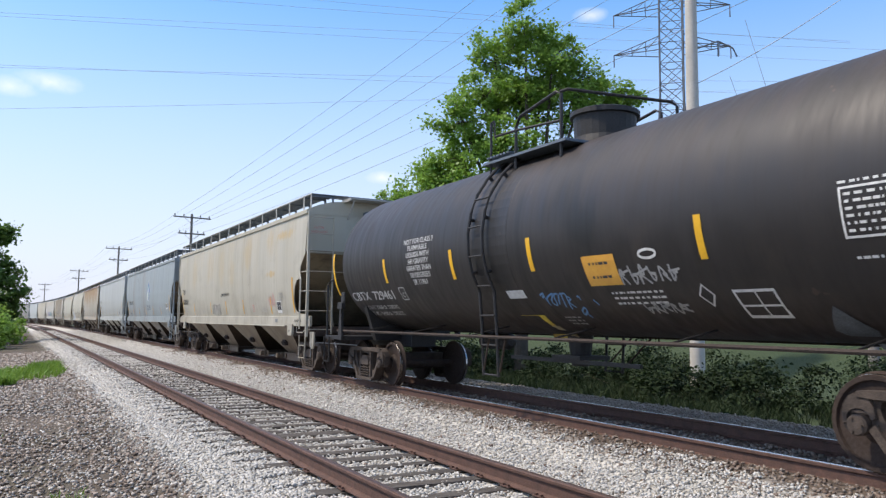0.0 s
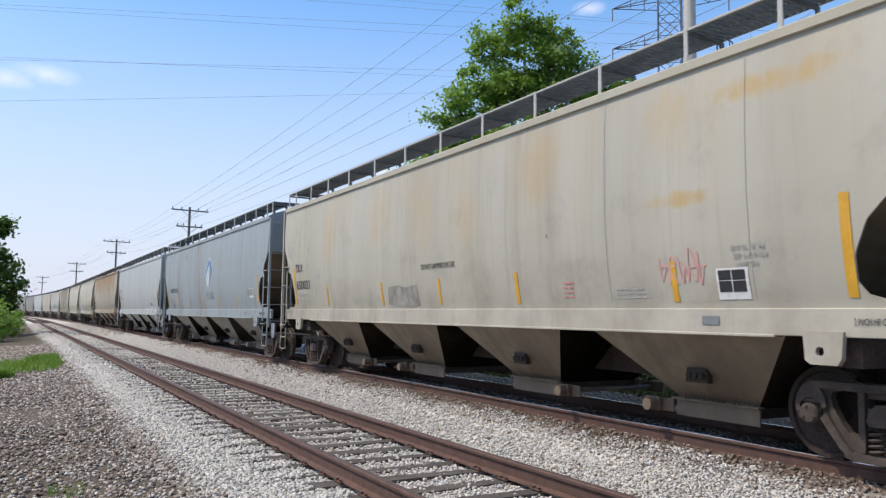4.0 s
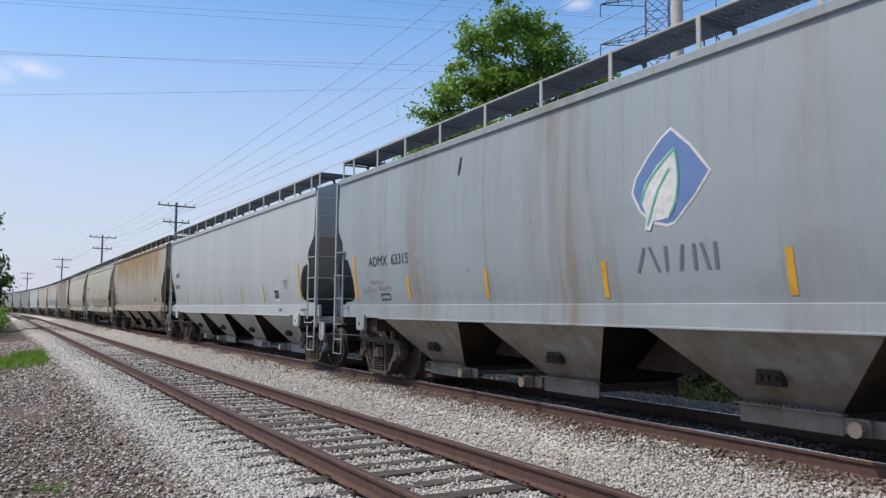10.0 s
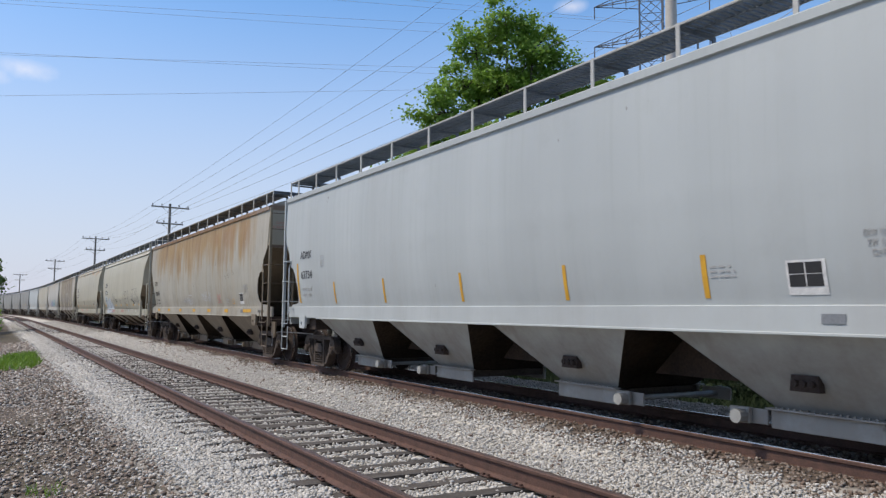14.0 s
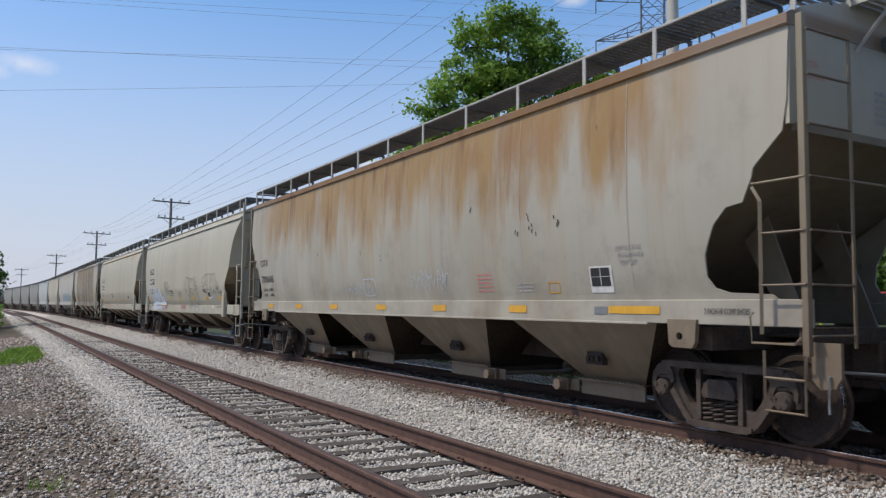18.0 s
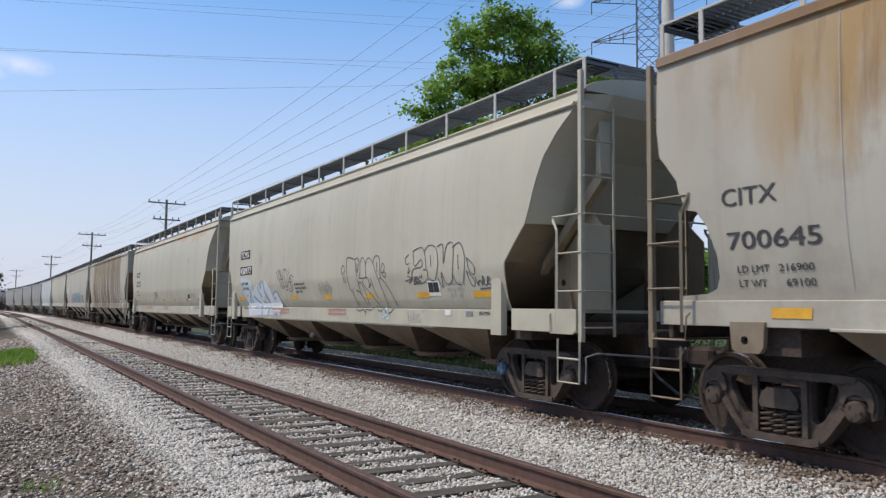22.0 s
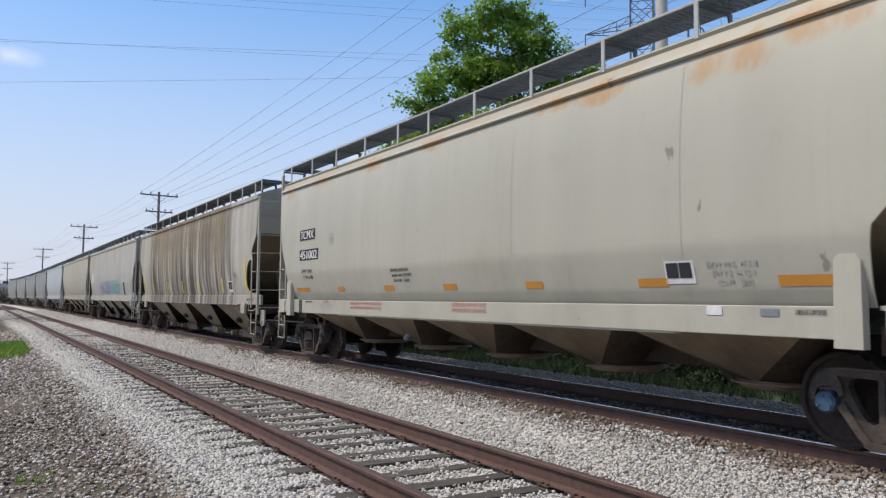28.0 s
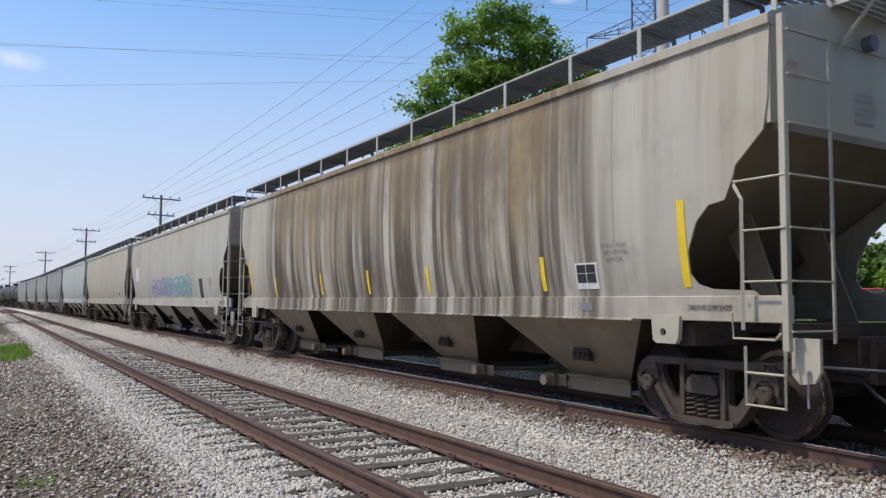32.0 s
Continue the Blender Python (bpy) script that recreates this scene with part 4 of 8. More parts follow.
def jack_pad_mesh():
    def build(bm):
        prism(bm, ((-0.20, 1.32), (0.20, 1.32), (0.18, 1.06), (0.13, 1.02), (-0.14, 1.02), (-0.18, 1.08)), "x", -0.03, 0.03,
              (tuple((0.03 + 0.045 * math.cos(k), 1.14 + 0.045 * math.sin(k)) for k in [j * math.tau / 8 for j in range(8)]),))
    return shape("jack_pad", build)


def underframe(car, half, mat):
    """Centre sill, bolster bars, end sills and draft gear pockets."""
    put("centre_sill", flat_mesh(f"centre_sill_{half}", -0.26, 0.26, -half + 0.55, half - 0.55, 0.66, 1.10), M["rust_dark"], car)
    for rz in (0, 180):
        m = pose(0, 0, 0, 0, 0, rz)
        put("end_sill", shape(f"end_sill_{half}", lambda bm: (box(bm, -1.45, 1.45, half - 0.78, half - 0.72, 1.13, 1.27, 0.006), box(bm, -1.45, 1.45, half - 0.90, half - 0.72, 1.11, 1.13))), mat, car, m)
        put("body_bolster", flat_mesh(f"body_bolster_{half}", -1.36, 1.36, half - 2.25, half - 1.85, 1.0, 1.25), M["rust_dark"], car, m)
        put("striker", shape(f"striker_{half}", lambda bm: (box(bm, -0.30, 0.30, half - 1.0, half - 0.62, 0.74, 1.12, 0.02), box(bm, -0.42, 0.42, half - 0.66, half - 0.62, 0.84, 1.14, 0.02))), mat, car, m)
        put("end_deck", flat_mesh(f"end_deck_{half}", -0.5, 0.5, half - 2.3, half - 0.82, 1.14, 1.17), M["rust_dark"], car, m)


BAYS_A = (-5.25, -1.75, 1.75, 5.25)


def bay_mesh(key="a", top=1.31, bot=0.46, wide=1.56, xt=1.44, xb=0.72, wb=0.55):
    def build(bm):
        a = [(-xt, -wide, top), (xt, -wide, top), (xt, wide, top), (-xt, wide, top)]
        b = [(-xb, -wb, bot), (xb, -wb, bot), (xb, wb, bot), (-xb, wb, bot)]
        va, vb = [bm.verts.new(p) for p in a], [bm.verts.new(p) for p in b]
        for i in (1, 3):
            bm.faces.new((va[i], va[(i + 1) % 4], vb[(i + 1) % 4], vb[i]))
        bm.faces.new(va[::-1])
        bm.faces.new(vb)
    return shape(f"hopper_bay_{key}", build)


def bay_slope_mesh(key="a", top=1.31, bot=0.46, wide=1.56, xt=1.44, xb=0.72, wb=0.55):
    """The slope sheets of a bay that face along the track; the shade between bays is put into their dark colour."""
    def build(bm):
        for sy in (-1, 1):
            lo, hi = Vector((0, sy * wb, bot)), Vector((0, sy * wide, top))
            skin(bm, [[tuple(lo.lerp(hi, f) + Vector((x * (xb + (xt - xb) * f), 0, 0))) for x in (-1, 0, 1)] for f in (0, 0.5, 1)], -sy * 0.01)
            box(bm, -0.2, 0.2, min(sy * wb, sy * (wb + 0.5)), max(sy * wb, sy * (wb + 0.5)), bot + 0.30, bot + 0.34)
    return shape(f"bay_slope_{key}", build)


def gate_mesh(sx):
    def build(bm):
        if sx:
            box(bm, sx * 0.765 - 0.015, sx * 0.765 + 0.015, -0.60, 0.60, 0.26, 0.46, 0.005)
            box(bm, sx * 0.79 - 0.05, sx * 0.79 + 0.05, -0.63, 0.63, 0.455, 0.475, 0.004)
            for k in range(16):
                box(bm, sx * 0.82 - 0.012, sx * 0.82 + 0.012, -0.56 + 0.07 * k, -0.54 + 0.07 * k, 0.475, 0.495)

    return shape(f"outlet_gate_{sx}", build)


def gate_shaft_mesh():
    def build(bm):
        tube(bm, [(-0.95, 0.0, 0.37), (0.95, 0.0, 0.37)], 0.035, 8)
        for sx in (-1, 1):
            lathe(bm, [(sx * 0.90, 0.075), (sx * 1.02, 0.075)], 10, centre=(0, 0, 0.37))
            box(bm, sx * 0.80 - 0.012, sx * 0.80 + 0.012, -0.24, 0.24, 0.29, 0.45, 0.005)
            box(bm, sx * 0.86 - 0.03, sx * 0.86 + 0.03, -0.07, 0.07, 0.29, 0.46, 0.01)
    return shape("gate_shaft", build)


def vibrator_mesh():
    def build(bm):
        prism(bm, ((-0.16, 0.70), (0.16, 0.70), (0.14, 0.86), (-0.14, 0.86)), "x", -0.06, 0.03)
        for k in range(3):
            lathe(bm, [(-0.10, 0.035), (0.02, 0.035)], 8, centre=(0, -0.09 + 0.09 * k, 0.78))
    return shape("vibrator_pocket", build)


def bar_mesh(key, pts, r=0.012, seg=6):
    return shape(key, lambda bm: tube(bm, pts, r, seg))


def flat_mesh(key, *dims):
    return shape(key, lambda bm: box(bm, *dims, 0.004))


def walkway(car, half, rail_mat, spots, x_out=1.50, x_in=0.90, z=4.62):
    """Roof running boards on posts: a perforated deck of cross bars, posts and edge rails."""
    L = half
    def deck(bm):
        for k in range(int(2 * L / 0.085)):
            y = -L + 0.085 * k
            box(bm, -(x_out - 0.03), -(x_in + 0.02), y, y + 0.058, z - 0.022, z - 0.004)
        for xx in (x_in, (x_in + x_out) / 2, x_out - 0.05):
            box(bm, -xx - 0.03, -xx, -L, L, z - 0.028, z - 0.002)
    me = shape(f"deck_{half}_{x_out}", deck)
    for rz in (0, 180):
        tagged(put("running_board", me, M["grate"], car, pose(0, 0, 0, 0, 0, rz)), kind="stuff")
    post = flat_mesh(f"post_{x_out}", -x_out - 0.010, -x_out + 0.010, -0.03, 0.03, 4.24, z + 0.008)
    edge = flat_mesh(f"edge_{half}_{x_out}", -x_out - 0.006, -x_out + 0.006, -L, L, z - 0.022, z + 0.006)
    brace = shape(f"brace_{x_out}", lambda bm: prism(bm, ((-x_out, z - 0.04), (-x_in, z - 0.04), (-x_in, 4.42), (-x_in - 0.03, 4.42), (-x_in - 0.06, z - 0.075), (-x_out, z - 0.075)), "y", -0.012, 0.012))
    for rz in (0, 180):
        put("walkway_edge", edge, rail_mat, car, pose(0, 0, 0, 0, 0, rz))
        for y in spots:
            y = y if rz == 0 else -y
            put("walkway_post", post, rail_mat, car, pose(0, 0, 0, 0, 0, rz) @ Matrix.Translation((0, y, 0)))
            put("walkway_brace", brace, M["grate"], car, pose(0, 0, 0, 0, 0, rz) @ Matrix.Translation((0, y, 0)))
    cross = shape(f"crosswalk_{x_out}", lambda bm: [box(bm, -x_out, x_out, y, y + 0.045, z - 0.022, z) for y in (0.0, 0.09, 0.18, 0.27, 0.36, 0.45)] + [box(bm, s0 - 0.02, s0 + 0.02, 0, 0.5, z - 0.05, z - 0.022) for s0 in (-x_in, 0, x_in)])
    for sd in (-1, 1):
        tagged(put("crosswalk", cross, M["grate"], car, pose(0, 0, 0, 0, 0, 0 if sd > 0 else 180) @ Matrix.Translation((0, L - 0.5, 0))), kind="stuff")


POSTS_A = (-8.53, -7.98, -6.77, -5.56, -4.12, -2.72, -1.30, 0.08, 1.48, 2.9, 4.3, 5.6, 6.8, 7.98, 8.53)
POSTS_B = (-8.22, -7.62, -6.2, -4.78, -3.34, -1.9, -0.47, 0.95, 2.07, 3.47, 4.9, 6.29, 7.65, 8.22)


def hatch_cover_mesh(half):
    def build(bm):
        n = int(2 * half / 1.6)
        for k in range(n):
            y = -half + 1.6 * k
            prism(bm, ((-0.36, 4.50), (0.36, 4.50), (0.33, 4.58), (0.15, 4.62), (-0.15, 4.62), (-0.33, 4.58)), "y", y + 0.02, y + 1.57)
    return shape(f"hatch_{half}", build)


def ladders(car, paint_mat, end, zroof=4.16, key="a"):
    """Corner posts, side ladders and end ladders at the four corners, with steps."""
    for rz in (0, 180):
        for mir in (1, -1):
            def P(pts):
                return [(-x if mir > 0 else x, y, z) for x, y, z in pts]
            b = pose(0, 0, 0, 0, 0, rz)
            s0 = -1 if mir > 0 else 1
            k = f"{key}_{mir}"
            x = 1.60 if key == "a" else 1.47
            post = flat_mesh(f"corner_post_{k}", min(s0 * (x - 0.06), s0 * (x + 0.005)), max(s0 * (x - 0.06), s0 * (x + 0.005)), -end - 0.01, -end + 0.055, 1.02, zroof)
            put("corner_post", post, paint_mat, car, b)
            inner = bar_mesh(f"ladder_rail_{k}", P([(x - 0.01, -end + 0.57, 2.66), (x + 0.0, -end + 0.56, 2.60), (x + 0.01, -end + 0.47, 2.46), (x + 0.01, -end + 0.47, 1.20)]), 0.022, 4)
            put("ladder_rail", inner, paint_mat, car, b)
            for z in (1.66, 2.15):
                put("rung", bar_mesh(f"rung_{k}", P([(x + 0.012, -end + 0.0, 0), (x + 0.012, -end + 0.47, 0)]), 0.012), paint_mat, car, b @ Matrix.Translation((0, 0, z)))
            put("rung", bar_mesh(f"top_rung_{k}", P([(x + 0.005, -end + 0.0, 2.64), (x - 0.005, -end + 0.57, 2.64)]), 0.012), paint_mat, car, b)
            step = bar_mesh(f"stirrup_{k}", P([(x, -end + 0.03, 1.02), (x + 0.01, -end + 0.03, 0.50), (x + 0.01, -end + 0.45, 0.50), (x + 0.01, -end + 0.45, 1.05)]), 0.018, 4)
            put("sill_step", step, paint_mat, car, b)
            put("step_bar", bar_mesh(f"step_bar_{k}", P([(x + 0.01, -end + 0.03, 0), (x + 0.01, -end + 0.45, 0)]), 0.014, 4), paint_mat, car, b @ Matrix.Translation((0, 0, 0.80)))
            put("grab_iron", bar_mesh(f"grab_{k}", P([(x, -end + 0.07, 1.18), (x + 0.05, -end + 0.10, 1.12), (x + 0.05, -end + 0.55, 1.12), (x + 0.05, -end + 0.57, 1.36), (x, -end + 0.57, 1.40)]), 0.012, 5), paint_mat, car, b)
            rail2 = flat_mesh(f"end_ladder_rail_{k}", min(s0 * 0.93, s0 * 0.97), max(s0 * 0.93, s0 * 0.97), -end - 0.05, -end - 0.03, 1.08, zroof - 0.12)
            put("end_ladder_rail", rail2, paint_mat, car, b)
            for z in (1.20, 1.66, 2.15, 2.64, 3.12, 3.58, 4.0):
                put("rung", bar_mesh(f"end_rung_{k}", P([(x - 0.02, -end - 0.035, 0), (0.95, -end - 0.045, 0)]), 0.012), paint_mat, car, b @ Matrix.Translation((0, 0, z)))
        put("grab_bar", bar_mesh(f"end_grab_{key}", [(-1.00, -end - 0.05, 2.64), (1.00, -end - 0.05, 2.64)], 0.014), paint_mat, car, pose(0, 0, 0, 0, 0, rz))
        put("uncoupling_lever", bar_mesh(f"cut_lever_{key}", [(-1.50, -end - 0.12, 0.52), (-1.50, -end - 0.12, 0.84), (-1.30, -end - 0.10, 0.88), (-0.15, -end - 0.35, 0.80), (-0.05, -end - 0.4, 0.95)], 0.014, 5), M["galv"], car, pose(0, 0, 0, 0, 0, rz))
        if key == "a":
            put("end_bracket", shape(f"end_bracket_{key}", lambda bm: prism(bm, ((-end - 0.22, 1.14), (-end + 0.06, 1.14), (-end + 0.06, 0.80), (-end - 0.02, 0.72), (-end - 0.16, 0.74), (-end - 0.22, 0.84)), "x", -1.47, -1.43)), paint_mat, car, pose(0, 0, 0, 0, 0, rz))


def roof_end(car, end):
    """The small crossover platform at the roof's end, on two brackets, with a round vent under it."""
    for rz in (0, 180):
        m = pose(0, 0, 0, 0, 0, rz)
        plat = put("crossover", shape("crossover", lambda bm: [box(bm, -0.62, 0.62, -end - 0.36 + 0.085 * k, -end - 0.30 + 0.085 * k, 4.50, 4.53) for k in range(7)] + [box(bm, s0 * 0.6 - 0.02, s0 * 0.6 + 0.02, -end - 0.37, -end + 0.24, 4.46, 4.50) for s0 in (-1, 1)]), M["post_grey"], car, m)
        tagged(plat, kind="stuff")
        for sx in (-0.5, 0.5):
            put("crossover_bracket", bar_mesh("crossover_bracket", [(0, -end - 0.33, 4.47), (0, -end + 0.11, 4.02)], 0.022, 4), M["post_grey"], plat, Matrix.Translation((sx, 0, 0)))
        put("end_vent", shape("end_vent", lambda bm: lathe(bm, [(-end - 0.02, 0.04), (-end - 0.01, 0.085), (-end + 0.11, 0.085)], 14, "y", (0, 0, 4.18))), M["grate"], car, m)


def brake_wheel(car, end, rz):
    """Hand brake: a dished spoked wheel on its gear housing, with a chain and post."""
    def build(bm):
        for k in range(28):
            a, b = math.tau * k / 28, math.tau * (k + 1) / 28
            tube(bm, [(0.28 * math.cos(a), 0, 0.28 * math.sin(a)), (0.28 * math.cos(b), 0, 0.28 * math.sin(b))], 0.016, 5)
        for k in range(8):
            a = math.tau * k / 8
            tube(bm, [(0.14 * math.cos(a), 0.06, 0.14 * math.sin(a)), (0.28 * math.cos(a), 0, 0.28 * math.sin(a))], 0.017, 4)
        lathe(bm, [(0.04, 0.03), (0.05, 0.16), (0.08, 0.17), (0.10, 0.05)], 18, "y")
    m = pose(0, 0, 0, 0, 0, rz)
    w = put("brake_wheel", shape("brake_wheel", build), M["galv"], car, m @ Matrix.Translation((-0.42, -end - 0.16, 2.12)))
    put("brake_housing", shape("brake_housing", lambda bm: (box(bm, -0.16, 0.16, 0.08, 0.24, -0.26, 0.20, 0.04), tube(bm, [(-0.14, 0.06, -0.05), (-0.17, 0.02, -0.36)], 0.018, 5))), M["post_grey"], w, Matrix.Translation((-0.12, 0.02, 0)))
    put("brake_post", flat_mesh("brake_post", -0.04, 0.04, 0.10, 0.16, -1.0, 0.95), M["post_grey"], w, Matrix.Translation((0.05, 0.02, 0)))


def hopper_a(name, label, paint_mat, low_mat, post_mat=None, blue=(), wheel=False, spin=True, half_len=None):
    car = thing(name, label, "freight car", group="train")
    pm = post_mat or paint_mat
    for sd in (-1, 1):
        put("side_sheet", side_sheet_mesh(sd), paint_mat, car)
        put("side_sill", side_sill_mesh(sd), paint_mat, car)
    put("roof", roof_mesh(END_A - 0.09), PAINT["beige"] if paint_mat is PAINT["cream"] else paint_mat, car)
    put("hatch_cover", hatch_cover_mesh(8.0), paint_mat, car)
    for rz in (0, 180):
        m = pose(0, 0, 0, 0, 0, rz)
        put("end_panel", end_panel_mesh(), PAINT["beige"] if paint_mat in (PAINT["rusty"], PAINT["cream"]) else pm, car, m)
        # most cars get the darker copy, which paints the end cavity's shade
        put("slope_sheet", slope_mesh(), low_mat if paint_mat in (PAINT["light_grey"], PAINT["cream"]) else LOW["dark"], car, m)
    underframe(car, HALF_A, low_mat if paint_mat is PAINT["light_grey"] else M["rust_dark"])
    for y in BAYS_A:
        bay = put("hopper_bay", bay_mesh(wide=1.46), low_mat, car, Matrix.Translation((0, y, 0)))
        put("bay_slope", bay_slope_mesh(wide=1.46), M["bay_shade"], bay)
        for sx in (-1, 1):
            put("gate_frame", gate_mesh(sx), low_mat, bay)
        # the plate takes the same painted-in shade as the bay slopes
        put("gate_plate", flat_mesh("gate_plate", -0.74, 0.74, -0.56, 0.56, 0.34, 0.45), M["bay_shade"], bay)
        put("gate_shaft", gate_shaft_mesh(), low_mat, bay, Matrix.Translation((0, 0.86 if y in (-5.25, 1.75) else -0.86, 0)))
        for rz in (0, 180):
            put("vibrator_pocket", vibrator_mesh(), M["wheel"], bay, pose(0, 0, 0, 0, 0, rz) @ Matrix.Translation((-1.02, 0, 0)))
    for sd in (-1, 1):
        for ye in (-1, 1):
            put("jack_pad", jack_pad_mesh(), pm, car, Matrix.Translation((sd * 1.49, 7.47 if ye > 0 else -7.13, 0)))
    walkway(car, END_A - 0.05, M["post_grey"], POSTS_A)
    ladders(car, pm, END_A + 0.05)
    roof_end(car, END_A)
    for y in (() if paint_mat in (PAINT["light_grey"], PAINT["blue_grey"]) else (-6.4, -4.3, -2.1, 0.05, 2.2, 4.3, 6.4)):
        decal("panel_seam", car, PROF_A, y - 0.004, y + 0.004, 1.62, 4.08, M["seam_grey"])
    for y in (-7.24 if half_len is None else -7.47, 7.45):
        truck(car, y, blue, spin)
    ends_gear(car, HALF_A, low_mat)
    if wheel:
        brake_wheel(car, END_A, 0 if wheel == "front" else 180)
    return car

# ---- covered hopper with rounded flanks and cut-back ends ----
HALF_B, END_B = 8.88, 8.25
PROF_B = ((1.20, 1.32), (1.40, 1.405), (1.54, 1.474), (1.57, 1.487), (1.7, 1.522), (1.85, 1.557), (1.95, 1.579), (2.03, 1.593), (2.12, 1.598), (2.4, 1.603), (2.9, 1.605), (3.4, 1.585), (3.8, 1.535), (4.05, 1.48), (4.25, 1.40))
CUT_B = ((1.40, 1.62), (1.9, 1.58), (2.09, 1.55), (2.35, 1.30), (2.59, 1.06), (2.8, 0.96), (3.08, 0.86), (3.3, 0.76), (3.46, 0.68), (3.75, 0.44), (3.97, 0.20), (4.25, 0.05))


REAR_B = 0.56                   # the far end is cut back less than the near one


def side_sheet_b_mesh(sd):
    def build(bm):
        rows = []
        for z in (1.40, 1.47, 1.54, 1.57, 1.62, 1.7, 1.78, 1.85, 1.90, 1.95, 2.0, 2.05, 2.09, 2.22, 2.35, 2.47, 2.59, 2.7, 2.8, 2.94, 3.08, 3.3, 3.46, 3.6, 3.75, 3.86, 3.97, 4.1, 4.22):
            cut = lerp_table(CUT_B, z)
            ys = [cut - END_B] + [-6.4 + 12.8 * k / 10 for k in range(11)] + [END_B - REAR_B * cut]
            rows.append([(sd * lerp_table(PROF_B, z), y, z) for y in ys])
        skin(bm, rows, -sd * 0.02)
    return shape(f"side_sheet_b_{sd}", build, smooth=True)


def roof_b_mesh():
    def build(bm):
        arc = [(1.40, 4.22), (1.43, 4.26), (1.25, 4.36), (0.95, 4.43), (0.6, 4.48), (0.33, 4.50)]
        arc += [(-x, z) for x, z in arc[::-1]]
        a, b = [bm.verts.new((x, -END_B, z)) for x, z in arc], [bm.verts.new((x, END_B, z)) for x, z in arc]
        for i in range(len(arc) - 1):
            bm.faces.new((a[i], a[i + 1], b[i + 1], b[i]))
        bm.faces.new((a[0], b[0], b[-1], a[-1]))
        bm.faces.new(a)
        bm.faces.new(b[::-1])
    return shape("roof_b", build)


BAY_B = (1.34, 1.15, 1.14, 0.50, 0.58)          # half width, half length, top, outlet radius, outlet height


def round_bay_mesh():
    """The two flat side sheets of a bay, each a triangle from the sill down to the round outlet, under a closed top."""
    x, y, zt, r, zb = BAY_B
    def build(bm):
        for sx in (-1, 1):
            skin(bm, [[(sx * x, -y, zt), (sx * x, y, zt)], [(sx * r, -0.03, zb), (sx * r, 0.03, zb)]], -sx * 0.012)
        box(bm, -x, x, -y, y, zt - 0.01, zt)
    return shape("round_bay", build)


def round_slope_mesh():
    """The end sheets and coned corners of a bay, browned with brake dust and coloured darker for the shade there."""
    x, y, zt, r, zb = BAY_B
    def build(bm):
        for sy in (-1, 1):
            a, b = bm.verts.new((-x, sy * y, zt)), bm.verts.new((x, sy * y, zt))
            arc = [bm.verts.new((-r * math.cos(radians(10 * k)), sy * r * math.sin(radians(10 * k)), zb)) for k in range(19)]
            for k in range(9):
                bm.faces.new((a, arc[k], arc[k + 1]))
                bm.faces.new((b, arc[k + 9], arc[k + 10]))
            bm.faces.new((a, arc[9], b))
    return shape("round_slope", build, smooth=True)


def end_sheet_b_mesh(k=1.0):
    """The upper end wall, turned in from the cut-back flanks."""
    def build(bm):
        prev = None
        for z in (2.59, 2.8, 3.08, 3.46, 3.75, 3.97, 4.2):
            y = END_B - k * lerp_table(CUT_B, z) - 0.01
            x = lerp_table(PROF_B, z) - 0.012
            cur = [bm.verts.new(p) for p in ((-x, y, z), (-x * 0.80, y + 0.12, z), (-x * 0.72, y + 0.16, z), (x * 0.72, y + 0.16, z), (x * 0.80, y + 0.12, z), (x, y, z))]
            if prev:
                for j in range(5):
                    bm.faces.new((prev[j], prev[j + 1], cur[j + 1], cur[j]))
            prev = cur
    return shape(f"end_sheet_b_{k}", build)


def slope_b_mesh(k=1.0):
    """The slope sheet under the end wall, running down to the first bay."""
    def build(bm):
        rows = []
        for z, y in ((2.60, END_B - k * 1.06), (2.35, END_B - k * 1.30), (2.09, END_B - k * 1.55), (1.60, END_B - 2.5), (1.16, END_B - 3.35)):
            x = max(lerp_table(PROF_B, z) - 0.015, 1.28)
            rows.append([(-x, y - 0.01, z), (0, y - 0.01, z), (x, y - 0.01, z)])
        for a, b in zip(rows, rows[1:]):
            for j in range(2):
                bm.faces.new([bm.verts.new(p) for p in (a[j], a[j + 1], b[j + 1], b[j])])
        bmesh.ops.remove_doubles(bm, verts=bm.verts, dist=0.001)
    return shape(f"slope_b_{k}", build)


def end_post_b_mesh():
    """Flanged posts, cross beam and deck plate that carry the roof end over the platform."""
    def build(bm):
        for sx in (-1, 1):
            box(bm, sx * 0.98 - 0.09, sx * 0.98 + 0.09, END_B - 0.16, END_B - 0.13, 3.2, 4.35, 0.004)
            box(bm, sx * 0.98 - 0.012, sx * 0.98 + 0.012, END_B - 0.30, END_B - 0.16, 3.2, 4.35)
        box(bm, -1.45, 1.45, END_B - 0.16, END_B - 0.06, 4.02, 4.12, 0.01)
        box(bm, -1.40, 1.40, END_B - 1.6, END_B - 0.12, 1.38, 1.42)
    return shape("end_post_b", build)


